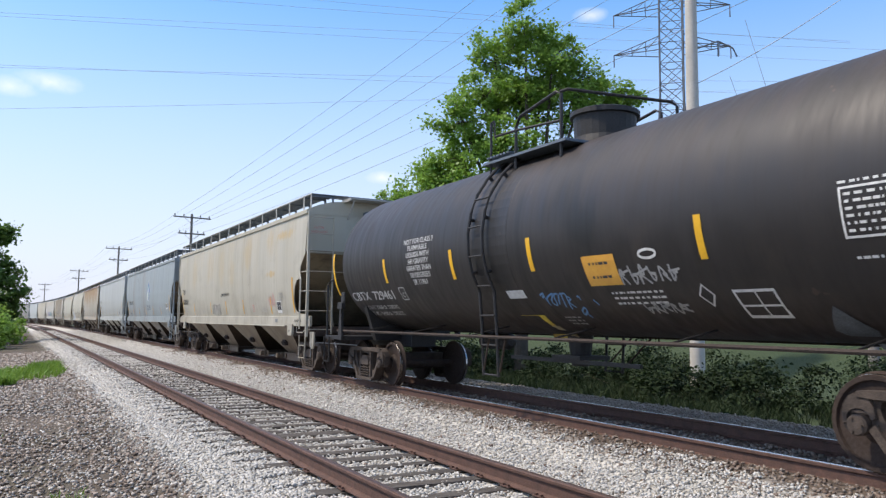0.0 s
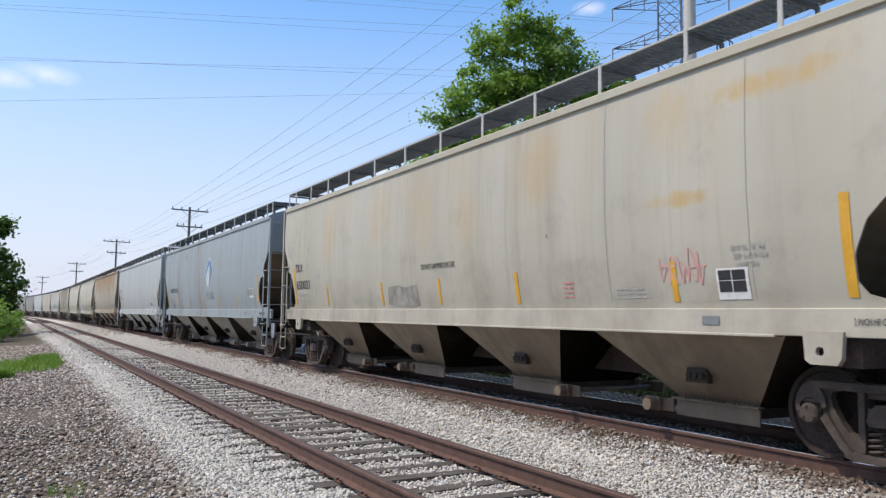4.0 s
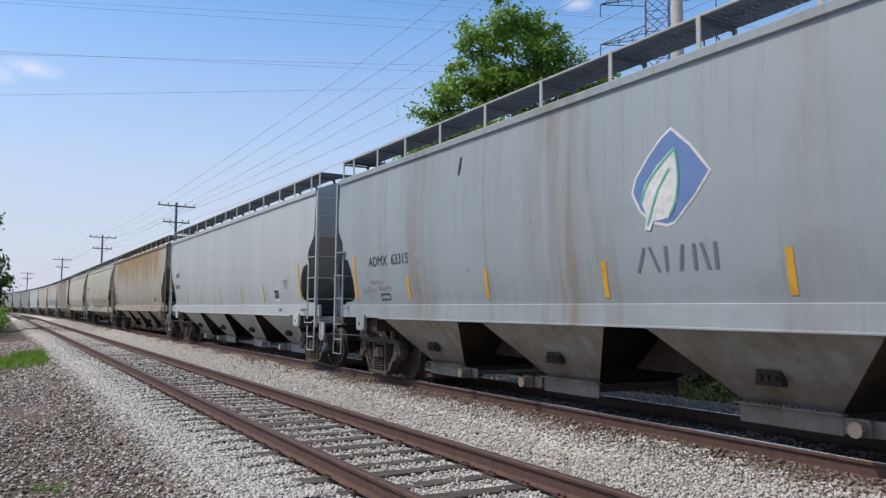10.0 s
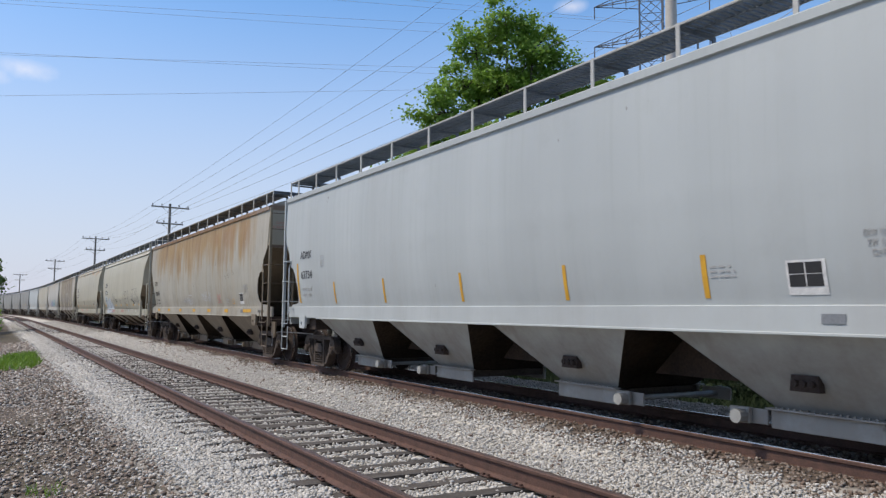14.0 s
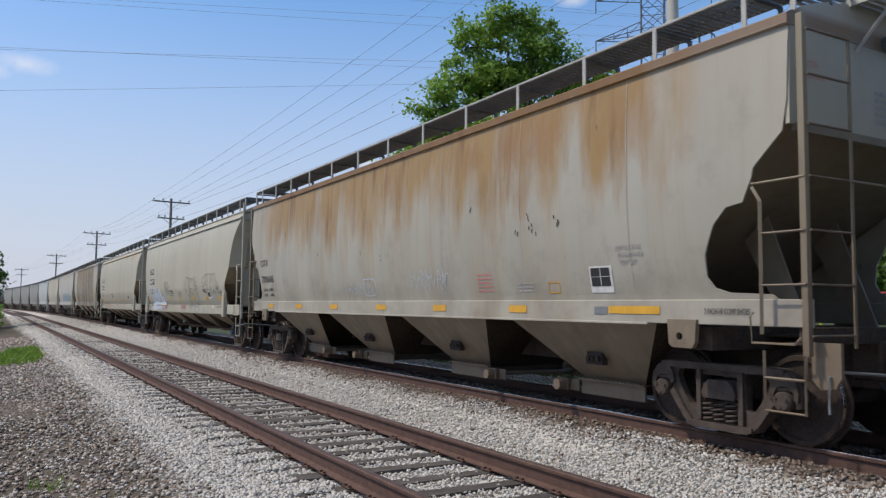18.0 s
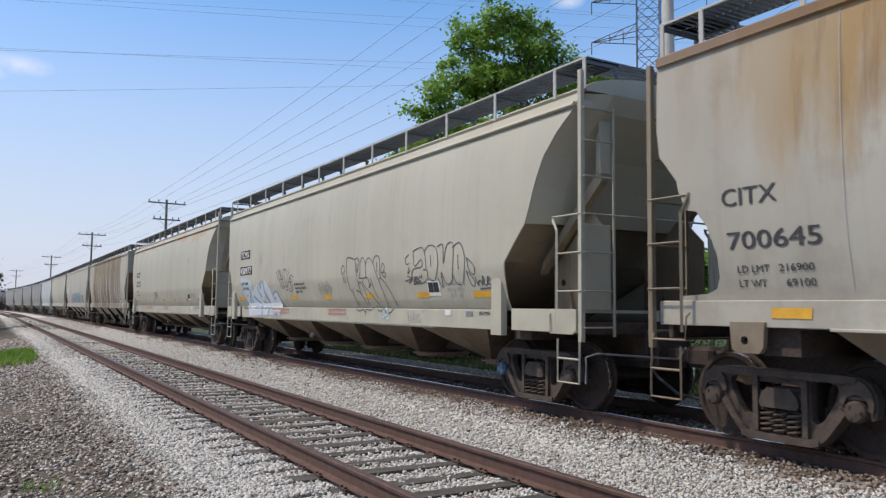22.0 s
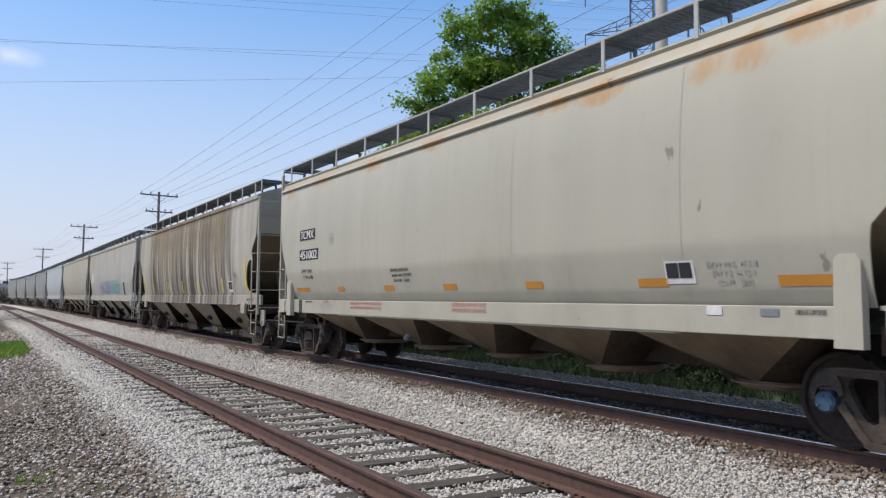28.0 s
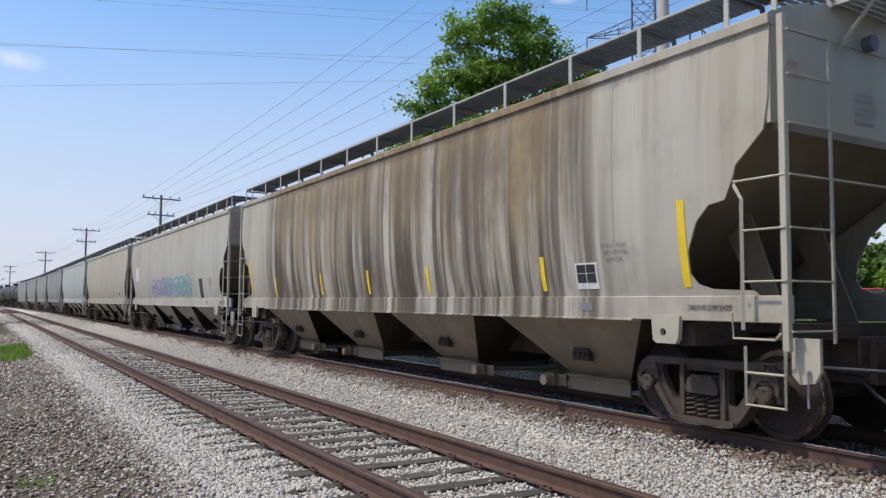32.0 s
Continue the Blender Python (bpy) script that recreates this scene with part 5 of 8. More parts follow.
def end_web_b_mesh(sx):
    """A side web with round holes and the heavy diagonal flange that runs up its edge."""
    hole = lambda y, z: tuple((y + 0.05 * math.cos(k), z + 0.05 * math.sin(k)) for k in [j * math.tau / 10 for j in range(10)])
    def build(bm):
        prism(bm, ((END_B - 1.30, 1.42), (END_B - 0.14, 1.42), (END_B - 0.14, 2.40), (END_B - 0.52, 2.76), (END_B - 1.30, 2.0)), "x", sx * 0.88 - 0.008, sx * 0.88 + 0.008,
              (hole(END_B - 1.10, 1.80), hole(END_B - 0.52, 1.76)))
        prism(bm, ((END_B - 1.40, 1.92), (END_B - 1.34, 2.10), (END_B - 0.14, 3.30), (END_B - 0.12, 3.10)), "x", sx * 1.0 - 0.06, sx * 1.0 + 0.06)
        prism(bm, ((END_B - 0.9, 1.42), (END_B - 0.84, 1.42), (END_B - 0.92, 1.72)), "x", sx * 0.88 - 0.06, sx * 0.88 + 0.06)
    return shape(f"end_web_b_{sx}", build)


def bracket_b_mesh():
    def build(bm):
        prism(bm, ((-0.13, 1.05), (0.13, 1.05), (0.12, 1.80), (0.07, 1.86), (-0.07, 1.86), (-0.12, 1.82)), "x", -0.06, 0.04)
    return shape("jack_bracket_b", build)


def air_tank_mesh():
    def build(bm):
        lathe(bm, [(-0.85, 0.02), (-0.83, 0.14), (-0.72, 0.24), (0.72, 0.24), (0.83, 0.14), (0.85, 0.02)], 20, "x")
        for x in (-0.5, 0.5):
            lathe(bm, [(x - 0.03, 0.25), (x + 0.03, 0.25)], 20, "x")
            box(bm, x - 0.04, x + 0.04, -0.05, 0.05, -0.62, -0.2)
    return shape("air_reservoir", build)


def valve_mesh():
    def build(bm):
        box(bm, -0.22, 0.22, -0.16, 0.16, 1.42, 1.72, 0.03)
        lathe(bm, [(-0.34, 0.09), (-0.2, 0.11)], 12, "x", (0, 0, 1.6))
        lathe(bm, [(0.2, 0.11), (0.34, 0.09)], 12, "x", (0, 0, 1.6))
        lathe(bm, [(1.70, 0.10), (1.86, 0.08)], 12, "z")
    return shape("brake_valve", build)


def hopper_b(name, label, paint_mat, low_mat, blue=(), spin=True):
    car = thing(name, label, "freight car", group="train")
    for sd in (-1, 1):
        put("side_sheet", side_sheet_b_mesh(sd), paint_mat, car)
        put("side_sill", side_sill_mesh(sd, "b", 1.41, 1.10, END_B - 1.75, 1.50), paint_mat, car)
        put("end_sill", flat_mesh(f"end_sill_b_{sd}", min(sd * 1.40, sd * 1.50), max(sd * 1.40, sd * 1.50), -END_B + 0.12, -END_B + 1.5, 1.13, 1.43), paint_mat, car)
        put("end_sill", flat_mesh(f"end_sill_b_{-sd}", min(-sd * 1.40, -sd * 1.50), max(-sd * 1.40, -sd * 1.50), -END_B + 0.12, -END_B + 1.5, 1.13, 1.43), paint_mat, car, pose(0, 0, 0, 0, 0, 180))
    put("roof", roof_b_mesh(), PAINT["beige"], car)
    for sd in (-1, 1):
        put("eave_rib", shape(f"eave_rib_{sd}", lambda bm: prism(bm, ((sd * 1.50, 4.03), (sd * 1.535, 4.05), (sd * 1.50, 4.10), (sd * 1.44, 4.10)), "y", -END_B + 0.15, END_B - 0.15)), paint_mat, car)
    put("hatch_cover", hatch_cover_mesh(7.2), paint_mat, car)
    for rz in (0, 180):
        m = pose(0, 0, 0, 0, 0, rz)
        put("end_sheet", end_sheet_b_mesh(1.0 if rz else REAR_B), paint_mat, car, m)
        # slope sheet coloured dark to stand for the shade under the end wall
        put("slope_sheet", slope_b_mesh(1.0 if rz else REAR_B), LOW["dark"], car, m)
        put("end_post", end_post_b_mesh(), paint_mat, car, m)
        for sx in (-1, 1):
            # the web on the far side gets a darker copy for its shade
            put("end_web", end_web_b_mesh(sx), LOW["dark"] if (sx > 0) == (rz == 0) else LOW["brown"], car, m)
            put("ladder_plate", flat_mesh(f"ladder_plate_{sx}", sx * 1.17 - 0.24, sx * 1.17 + 0.24, END_B - 0.12, END_B - 0.09, 1.42, 2.52), paint_mat, car, m)
    underframe(car, HALF_B, M["rust_dark"])
    for sd in (-1, 1):
        for ye in (-1, 1):
            put("jack_bracket", bracket_b_mesh(), paint_mat, car, pose(0, 0, 0, 0, 0, 0 if ye > 0 else 180) @ Matrix.Translation((sd * 1.53, 7.2 if ye > 0 else 6.47, 0)))
    put("air_reservoir", air_tank_mesh(), paint_mat, car, Matrix.Translation((0.25, 7.0, 2.05)))
    put("brake_valve", valve_mesh(), paint_mat, car, Matrix.Translation((-0.55, 7.35, 0)))
    for y in (-4.75, -2.25, 0.25, 2.75, 5.25):
        bay = put("hopper_bay", round_bay_mesh(), low_mat, car, Matrix.Translation((0, y, 0)))
        put("bay_slope", round_slope_mesh(), M["bay_shade"], bay)
        put("outlet_flange", shape("outlet_b", lambda bm: lathe(bm, [(0.60, 0.50), (0.565, 0.505), (0.562, 0.57), (0.535, 0.57), (0.53, 0.50), (0.49, 0.48), (0.48, 0.2)], 24, "z")), M["rust_lip"], bay)
        if y == 2.75:
            put("outlet_elbow", bar_mesh("outlet_elbow", [(-0.40, 0.0, 0.86), (-0.62, -0.05, 0.86), (-0.76, -0.02, 0.80), (-0.80, 0.06, 0.68)], 0.06, 10), M["galv"], bay)
    walkway(car, END_B + 0.02, M["post_grey"], POSTS_B, 1.42, 0.85, 4.66)
    ladders(car, paint_mat, 8.20, 4.5, "b")
    for y in (-6.74, 7.12):
        truck(car, y, blue, spin)
    ends_gear(car, HALF_B, low_mat)
    return car


# ---- tank car ----
HALF_T, TANK_R, TANK_Z = 7.95, 1.50, 2.74
PROF_T = tuple((TANK_Z + TANK_R * math.sin(a), TANK_R * math.cos(a)) for a in [radians(-85 + 5 * k) for k in range(35)])


def tank_mesh():
    def build(bm):
        prof = [(-7.38, 0.05), (-7.36, 0.45), (-7.26, 0.85), (-7.06, 1.18), (-6.82, 1.38), (-6.54, 1.48), (-6.3, TANK_R)]
        prof += [(-2.9, TANK_R), (0, TANK_R), (2.9, TANK_R)] + [(-a, b) for a, b in prof[::-1]]
        lathe(bm, prof, 64, "y", (0, 0, TANK_Z))
    return shape("tank_shell", build, smooth=True)


def tank_car(name, label, mat, full=True, spin=True):
    car = thing(name, label, "freight car", group="train")
    put("tank_shell", tank_mesh(), mat, car)
    band = shape("tank_band", lambda bm: lathe(bm, [(-0.56, 1.500), (-0.555, 1.5035), (0.555, 1.5035), (0.56, 1.500)], 64, "y", (0, 0.45, TANK_Z), False))
    put("tank_band", band, mat, car)
    for s0 in (-1, 1):
        put("stub_sill", shape("stub_sill", lambda bm: box(bm, -0.3, 0.3, -1.0, 1.2, 0.86, 1.24, 0.02)), M["black"], car, Matrix.Translation((0, s0 * 6.4, 0)))
        put("saddle", shape("saddle", lambda bm: prism(bm, ((-1.15, 1.75), (-0.9, 1.0), (0.9, 1.0), (1.15, 1.75)), "y", -0.08, 0.08)), M["black"], car, Matrix.Translation((0, s0 * 6.0, 0)))
    put("manway", shape("manway", lambda bm: lathe(bm, [(4.15, 0.50), (4.28, 0.47), (4.60, 0.49), (4.61, 0.54), (4.68, 0.54), (4.70, 0.49), (4.72, 0.2)], 28, "z", (0, -0.62, 0))), M["black"], car)
    plat = put("platform", shape("tank_platform", lambda bm: [box(bm, -1.05, 1.05, -1.0 + 0.1 * k, -0.94 + 0.1 * k, 4.16, 4.19) for k in range(22) if k > 14] + [box(bm, s0 * 0.85 - 0.22, s0 * 0.85 + 0.22, -1.0, 1.25, 4.06, 4.10) for s0 in (-1, 1)]), M["grate"], car)
    tagged(plat, kind="stuff")
    for sx in (-1, 1):
        pts = [(sx * 1.0, 0.36, 3.85), (sx * 1.0, 0.36, 4.55), (sx * 1.0, 0.25, 4.70), (sx * 1.0, -0.70, 4.86), (sx * 1.0, -0.82, 4.80), (sx * 1.0, -0.82, 3.85)]
        put("handrail", bar_mesh(f"tank_rail_{sx}", pts, 0.026), M["black"], car)
        put("handrail", bar_mesh(f"tank_rail_low_{sx}", [(sx * 1.0, 1.10, 3.85), (sx * 1.0, 1.10, 4.78), (sx * 1.0, 1.02, 4.80), (sx * 1.0, 0.98, 4.52), (sx * 1.0, 0.36, 4.50), (sx * 1.0, -0.82, 4.40)], 0.022), M["black"], car)
        put("side_rail", bar_mesh(f"side_rail_{sx}", [(sx * 1.47, -6.8, 1.20), (sx * 1.47, 6.8, 1.20)], 0.028), M["steel_dark"], car)
        for k in range(6):
            y = -5.5 + 2.2 * k
            put("rail_bracket", bar_mesh(f"rail_bracket_{sx}", [(sx * 1.47, 0, 1.19), (sx * 0.62, 0, 1.36)], 0.014), M["black"], car, Matrix.Translation((0, y, 0)))
        for dy in (0.44, 0.87):
            pts = [(sx * 1.26, dy, 0.58), (sx * 1.30, dy, 1.35)] + [(sx * (1.59 * math.cos(radians(a))), dy, TANK_Z + 1.59 * math.sin(radians(a))) for a in (-32, -20, -8, 4, 16, 28, 40, 50, 58)]
            put("ladder_rail", bar_mesh(f"tank_ladder_{sx}_{dy}", pts, 0.026, 6), M["black"], car)
            for ang in (-20, 12, 42):
                c, d = math.cos(radians(ang)), math.sin(radians(ang))
                put("ladder_clip", bar_mesh(f"ladder_clip_{sx}_{dy}_{ang}", [(sx * 1.51 * c, dy, TANK_Z + 1.51 * d), (sx * 1.59 * c, dy, TANK_Z + 1.59 * d)], 0.03), M["black"], car)
        for y0, y1 in ((0.87, 0.40), (0.40, -0.06)):
            put("ladder_brace", bar_mesh(f"ladder_brace_{sx}_{y0}", [(sx * 1.26, y0, 0.66), (sx * 1.46, y1, 1.20)], 0.017), M["steel_dark"], car)
        for k in range(7):
            z = 0.60 + 0.465 * k
            xx = 1.26 + 0.09 * (z - 0.6) if z < 1.85 else math.sqrt(1.59 ** 2 - (z - TANK_Z) ** 2)
            put("rung", bar_mesh(f"tank_rung_{sx}_{k}", [(sx * xx, 0.44, z), (sx * xx, 0.87, z)], 0.015), M["black"], car)
        for e in (-1, 1):
            put("end_step", bar_mesh(f"tank_step_{sx}_{e}", [(sx * 1.48, e * 7.30, 1.06), (sx * 1.48, e * 7.30, 0.48), (sx * 1.48, e * 7.62, 0.48), (sx * 1.48, e * 7.62, 1.06)], 0.022, 5), M["black"], car)
            put("grab_loop", bar_mesh(f"tank_grab_{sx}_{e}", [(sx * 1.42, e * 7.62, 1.05), (sx * 1.42, e * 7.62, 2.25), (sx * 1.36, e * 7.60, 2.36), (sx * 1.20, e * 7.55, 2.40)], 0.024, 6), M["black"], car)
            put("end_upright", shape(f"tank_upright_{sx}_{e}", lambda bm: (prism(bm, ((e * 6.42, 1.0), (e * 6.62, 1.0), (e * 6.56, 1.70), (e * 6.48, 1.70)), "x", sx * 1.50 - 0.03, sx * 1.50 + 0.03), box(bm, sx * 1.50 - 0.05, sx * 1.50 + 0.04, e * 6.52 - 0.13, e * 6.52 + 0.13, 1.68, 1.83, 0.01), box(bm, sx * 1.46 - 0.02, sx * 1.46 + 0.02, e * 6.52 - 0.09, e * 6.52 + 0.09, 1.83, 2.06, 0.01))), M["black"], car)
    put("handrail", bar_mesh("tank_rail_cross", [(-1.0, -0.78, 4.84), (-0.9, -0.84, 4.88), (0.9, -1.14, 4.88), (1.0, -1.16, 4.82), (1.0, -1.16, 3.85)], 0.026), M["black"], car)
    for e in (-1, 1):
        put("end_platform", flat_mesh(f"tank_end_{e}", -1.45, 1.45, min(e * 6.4, e * 7.66), max(e * 6.4, e * 7.66), 1.00, 1.08), M["black"], car)
    for y in (-6.1, 6.1):
        truck(car, y, (), spin)
    ends_gear(car, HALF_T, M["black"])
    if full:
        put("bottom_outlet", shape("bottom_outlet", lambda bm: (lathe(bm, [(0.75, 0.14), (1.3, 0.22)], 14, "z"), box(bm, -0.3, 0.3, -0.35, 0.35, 0.86, 0.92), box(bm, -0.25, -0.2, -1.6, 1.6, 0.80, 0.86))), M["black"], car)
        put("brake_reservoir", shape("brake_reservoir", lambda bm: lathe(bm, [(-0.5, 0.08), (-0.44, 0.16), (0.44, 0.16), (0.5, 0.08)], 16, "y", (0.5, 3.2, 1.06))), M["black"], car)
    return car


# ---- the train ----
SPEED = 3.87
LOW = {
    "brown": paint("dirty_bays", (0.31, 0.262, 0.18), (0.21, 0.16, 0.105), 0.8, (0.08, 0.055, 0.04), dirt=0.9, seed=4.2),
    "grey": paint("grey_bays", (0.34, 0.345, 0.325), (0.28, 0.275, 0.25), 0.7, (0.08, 0.062, 0.048), dirt=0.85, seed=7.1),
    "clean": paint("pale_grey_bays", (0.43, 0.46, 0.455), (0.38, 0.40, 0.39), 0.45, (0.16, 0.14, 0.12), dirt=0.5, seed=5.3),
    # sooty bays; also paints shade on slope sheets and far webs
    "dark": paint("sooty_and_shaded_bays", (0.25, 0.20, 0.14), (0.17, 0.13, 0.09), 0.6, (0.07, 0.055, 0.045), dirt=0.7, seed=2.2),
}
CREAM_STAINS = ((-6.75, 3.72, 0.75, 0.16, 0.75), (-5.35, 3.55, 0.35, 0.45, 0.35), (-5.5, 2.72, 0.55, 0.10, 0.7), (-2.9, 3.5, 0.5, 0.5, 0.3), (2.4, 3.3, 0.6, 0.6, 0.28), (0.6, 3.2, 0.5, 0.7, 0.28), (-0.9, 3.0, 0.5, 0.5, 0.25), (5.2, 3.2, 0.5, 0.6, 0.22))
PAINT = {
    "cream": paint("cream_grey_paint", (0.47, 0.447, 0.378), (0.428, 0.40, 0.322), 0.5, (0.27, 0.24, 0.195), 0.22, (0.42, 0.31, 0.14), 1.3, 2.2, 0.4, 0.02, 0.02, patches=CREAM_STAINS),
    "blue_grey": paint("pale_blue_grey_paint", (0.317, 0.365, 0.385), (0.288, 0.332, 0.347), 0.75, (0.20, 0.15, 0.11), 0.05, seed=2.7, dirt=0.25, zone=(-0.8, 4.5), bands=((1.05, 0.75, 0.75), (4.9, 0.6, 0.55), (0.14, 0.2, 0.35), (-2.6, 0.3, 0.3), (2.7, 0.2, 0.35), (6.4, 0.4, 0.3))),
    "light_grey": paint("light_grey_paint", (0.45, 0.485, 0.485), (0.42, 0.45, 0.45), 0.2, (0.31, 0.29, 0.27), 0.0, seed=3.9, dirt=0.12),
    "rusty": paint("rust_washed_grey_paint", (0.43, 0.41, 0.35), (0.37, 0.345, 0.285), 0.35, (0.33, 0.24, 0.13), 1.0, (0.31, 0.195, 0.075), 5.1, 2.15, 0.45, 0.04, 0.20, (-7.6, 8.0), (0.17, 0.08, 0.028), patches=((-4.5, 3.65, 0.9, 0.42, 0.55), (-4.3, 3.05, 0.25, 0.4, 0.4), (-3.0, 3.7, 0.35, 0.25, 0.6), (3.5, 3.45, 0.5, 0.35, 0.35), (-0.3, 3.6, 0.35, 0.4, 0.4), (-6.4, 3.6, 0.6, 0.5, 0.4)), patch_col=(0.27, 0.135, 0.045)),
    "beige": paint("pale_beige_paint", (0.46, 0.44, 0.355), (0.43, 0.405, 0.32), 0.22, (0.32, 0.285, 0.235), 0.12, (0.36, 0.22, 0.10), 6.4, 3.7, 0.25),
    "beige_rust": paint("pale_beige_rusting_paint", (0.455, 0.435, 0.355), (0.425, 0.405, 0.325), 0.15, (0.34, 0.30, 0.25), 0.35, (0.42, 0.26, 0.11), 8.3, 3.7, 0.2, 0.0, 0.0, patches=((-3.4, 3.98, 0.6, 0.16, 0.8), (-2.5, 4.0, 0.5, 0.12, 0.8), (-5.3, 3.9, 0.6, 0.25, 0.75), (-6.2, 3.97, 0.5, 0.2, 0.7), (3.0, 4.02, 0.5, 0.14, 0.75), (0.6, 4.03, 0.5, 0.12, 0.7), (5.6, 4.02, 0.5, 0.14, 0.6), (7.4, 3.95, 0.3, 0.2, 0.6)), patch_col=(0.42, 0.235, 0.09)),
    "streaked": paint("soot_streaked_paint", (0.52, 0.49, 0.43), (0.44, 0.40, 0.32), 1.0, (0.072, 0.052, 0.034), 0.8, (0.26, 0.185, 0.08), 9.7, 1.4, 0.4, 0.08, 0.12, (-6.3, 7.0), patches=((-3.4, 3.3, 1.3, 0.9, 0.6), (-1.2, 3.5, 1.0, 0.6, 0.5), (-5.2, 3.5, 0.6, 0.7, 0.45), (2.2, 3.6, 1.6, 0.4, 0.4), (5.2, 3.7, 1.2, 0.35, 0.4), (-3.0, 2.3, 0.8, 0.5, 0.35), (0.0, 4.05, 7.5, 0.10, 0.6)), patch_col=(0.115, 0.075, 0.042)),
    "pale": paint("pale_weathered_paint", (0.47, 0.46, 0.42), (0.42, 0.40, 0.35), 0.4, (0.28, 0.24, 0.19), 0.4, (0.40, 0.26, 0.09), 12.3, 3.0, 0.3, patches=((6.6, 3.5, 0.9, 0.5, 0.5), (-2.0, 3.6, 0.5, 0.4, 0.35), (1.5, 3.7, 0.5, 0.3, 0.3)), patch_col=(0.36, 0.24, 0.10)),
    "dull": paint("dull_dark_grey_paint", (0.29, 0.30, 0.285), (0.23, 0.225, 0.205), 0.5, (0.10, 0.085, 0.07), 0.2, (0.16, 0.11, 0.07), 15.1, 3.2, 0.4),
    "tank": paint("black_tank_paint", (0.021, 0.019, 0.019), (0.029, 0.024, 0.023), 0.12, (0.045, 0.034, 0.030), 0.3, (0.065, 0.044, 0.039), 4.4, 3.2, 0.15,
        # the last two, wide patches paint the lower shell's shade into the colour
        patches=((0.45, 2.4, 0.55, 1.5, 0.85), (-0.40, 2.5, 0.10, 0.9, 0.7), (-1.45, 3.15, 0.40, 0.45, 0.65), (-1.72, 2.80, 0.15, 0.45, 0.95), (-1.98, 2.75, 0.15, 0.5, 0.95), (-1.0, 3.1, 0.12, 0.6, 0.6), (-2.2, 2.0, 3.2, 0.9, 0.5), (2.0, 1.6, 5.0, 0.5, 0.5)), patch_col=(0.008, 0.0075, 0.0075)),
}
TRAIN = []


def add_car(car, centre):
    TRAIN.append((car, centre))
    return car


tank0 = add_car(tank_car("tank_car", "black tank car with yellow reflective strips and white lettering", PAINT["tank"]), 9.75)
COUPLINGS = (17.7, 36.4, 54.9, 73.4, 91.9, 109.7, 127.65, 146.2, 164.7, 183.2, 201.7, 220.2, 238.7, 257.2, 275.7)
SPEC = (
    ("a", "cream", "brown", "cream-grey covered hopper car with rust-yellow stains and dirty bays", (8.1,), False),
    ("a", "blue_grey", "grey", "pale blue-grey covered hopper car with a leaf emblem and brown streaks", (), "front"),
    ("a", "light_grey", "clean", "clean light grey covered hopper car with orange strips", (-8.1,), "rear"),
    ("a", "rusty", "dark", "grey covered hopper car with orange rust washed down from the roof", (), False),
    ("b", "beige", "brown", "pale beige round-sided hopper car with outlined graffiti", (-5.95,), False),
    ("b", "beige_rust", "brown", "pale beige round-sided hopper car with rust along the roof edge", (-5.76,), False),
    ("a", "streaked", "dark", "grey covered hopper car heavily streaked with brown soot", (), False),
    ("a", "pale", "grey", "pale grey covered hopper car with blue and pink graffiti", (), False),
    ("a", "cream", "brown", "cream covered hopper car with faint rust stains", (), False),
    ("a", "light_grey", "grey", "light grey covered hopper car, weathered", (), False),
    ("a", "dull", "grey", "dull grey covered hopper car, weathered", (), False),
    ("a", "dull", "dark", "dark grey covered hopper car, weathered", (), False),
    ("a", "dull", "dark", "dusty dark grey covered hopper car", (), False),
    ("a", "dull", "grey", "dull grey covered hopper car ahead of the tank cars", (), False),
)
CARS = [tank0]
for i, (kind, pk, lk, lab, blue, wheel) in enumerate(SPEC):
    c0, c1 = COUPLINGS[i], COUPLINGS[i + 1]
    if kind == "a":
        car = hopper_a("hopper_car", lab, PAINT[pk], LOW[lk], LOW["brown"] if pk == "rusty" else PAINT["beige"] if pk == "streaked" else None, blue, wheel, i < 8, 9.35 if i == 0 else None)
    else:
        car = hopper_b("hopper_car", lab, PAINT[pk], LOW[lk], blue, i < 8)
    CARS.append(add_car(car, (c0 + c1) / 2))
for k in range(5):
    CARS.append(add_car(tank_car("tank_car", "black tank car far back in the train", PAINT["tank"], False, False), 275.7 + HALF_T + 2 * HALF_T * k))

# ---- lettering, strips and graffiti on the cars ----
def strip(car, prof, y, z0, z1, material, w=0.085):
    return decal("reflective_strip", car, prof, y - w / 2, y + w / 2, z0, z1, material)


def poly_decal(name, car, prof, pts, material, out=0.006, label=""):
    """A flat painted shape, outlined by (y, z), that follows the flank."""
    bm = bmesh.new()
    vs = [bm.verts.new((0, p[0], p[1])) for p in pts]
    es = [bm.edges.new((vs[i], vs[(i + 1) % len(vs)])) for i in range(len(vs))]
    bmesh.ops.triangle_fill(bm, edges=es, use_beauty=True)
    lo, hi = min(p[1] for p in pts), max(p[1] for p in pts)
    z = lo + 0.09
    while z < hi:
        bmesh.ops.bisect_plane(bm, geom=bm.verts[:] + bm.edges[:] + bm.faces[:], plane_co=(0, 0, z), plane_no=(0, 0, 1))
        z += 0.09
    for v in bm.verts:
        v.co = flank(prof, v.co.y, v.co.z, out)
    me = bpy.data.meshes.new(name)
    bm.to_mesh(me)
    bm.free()
    me.materials.append(None)
    return put(name, me, material, car, None, label)


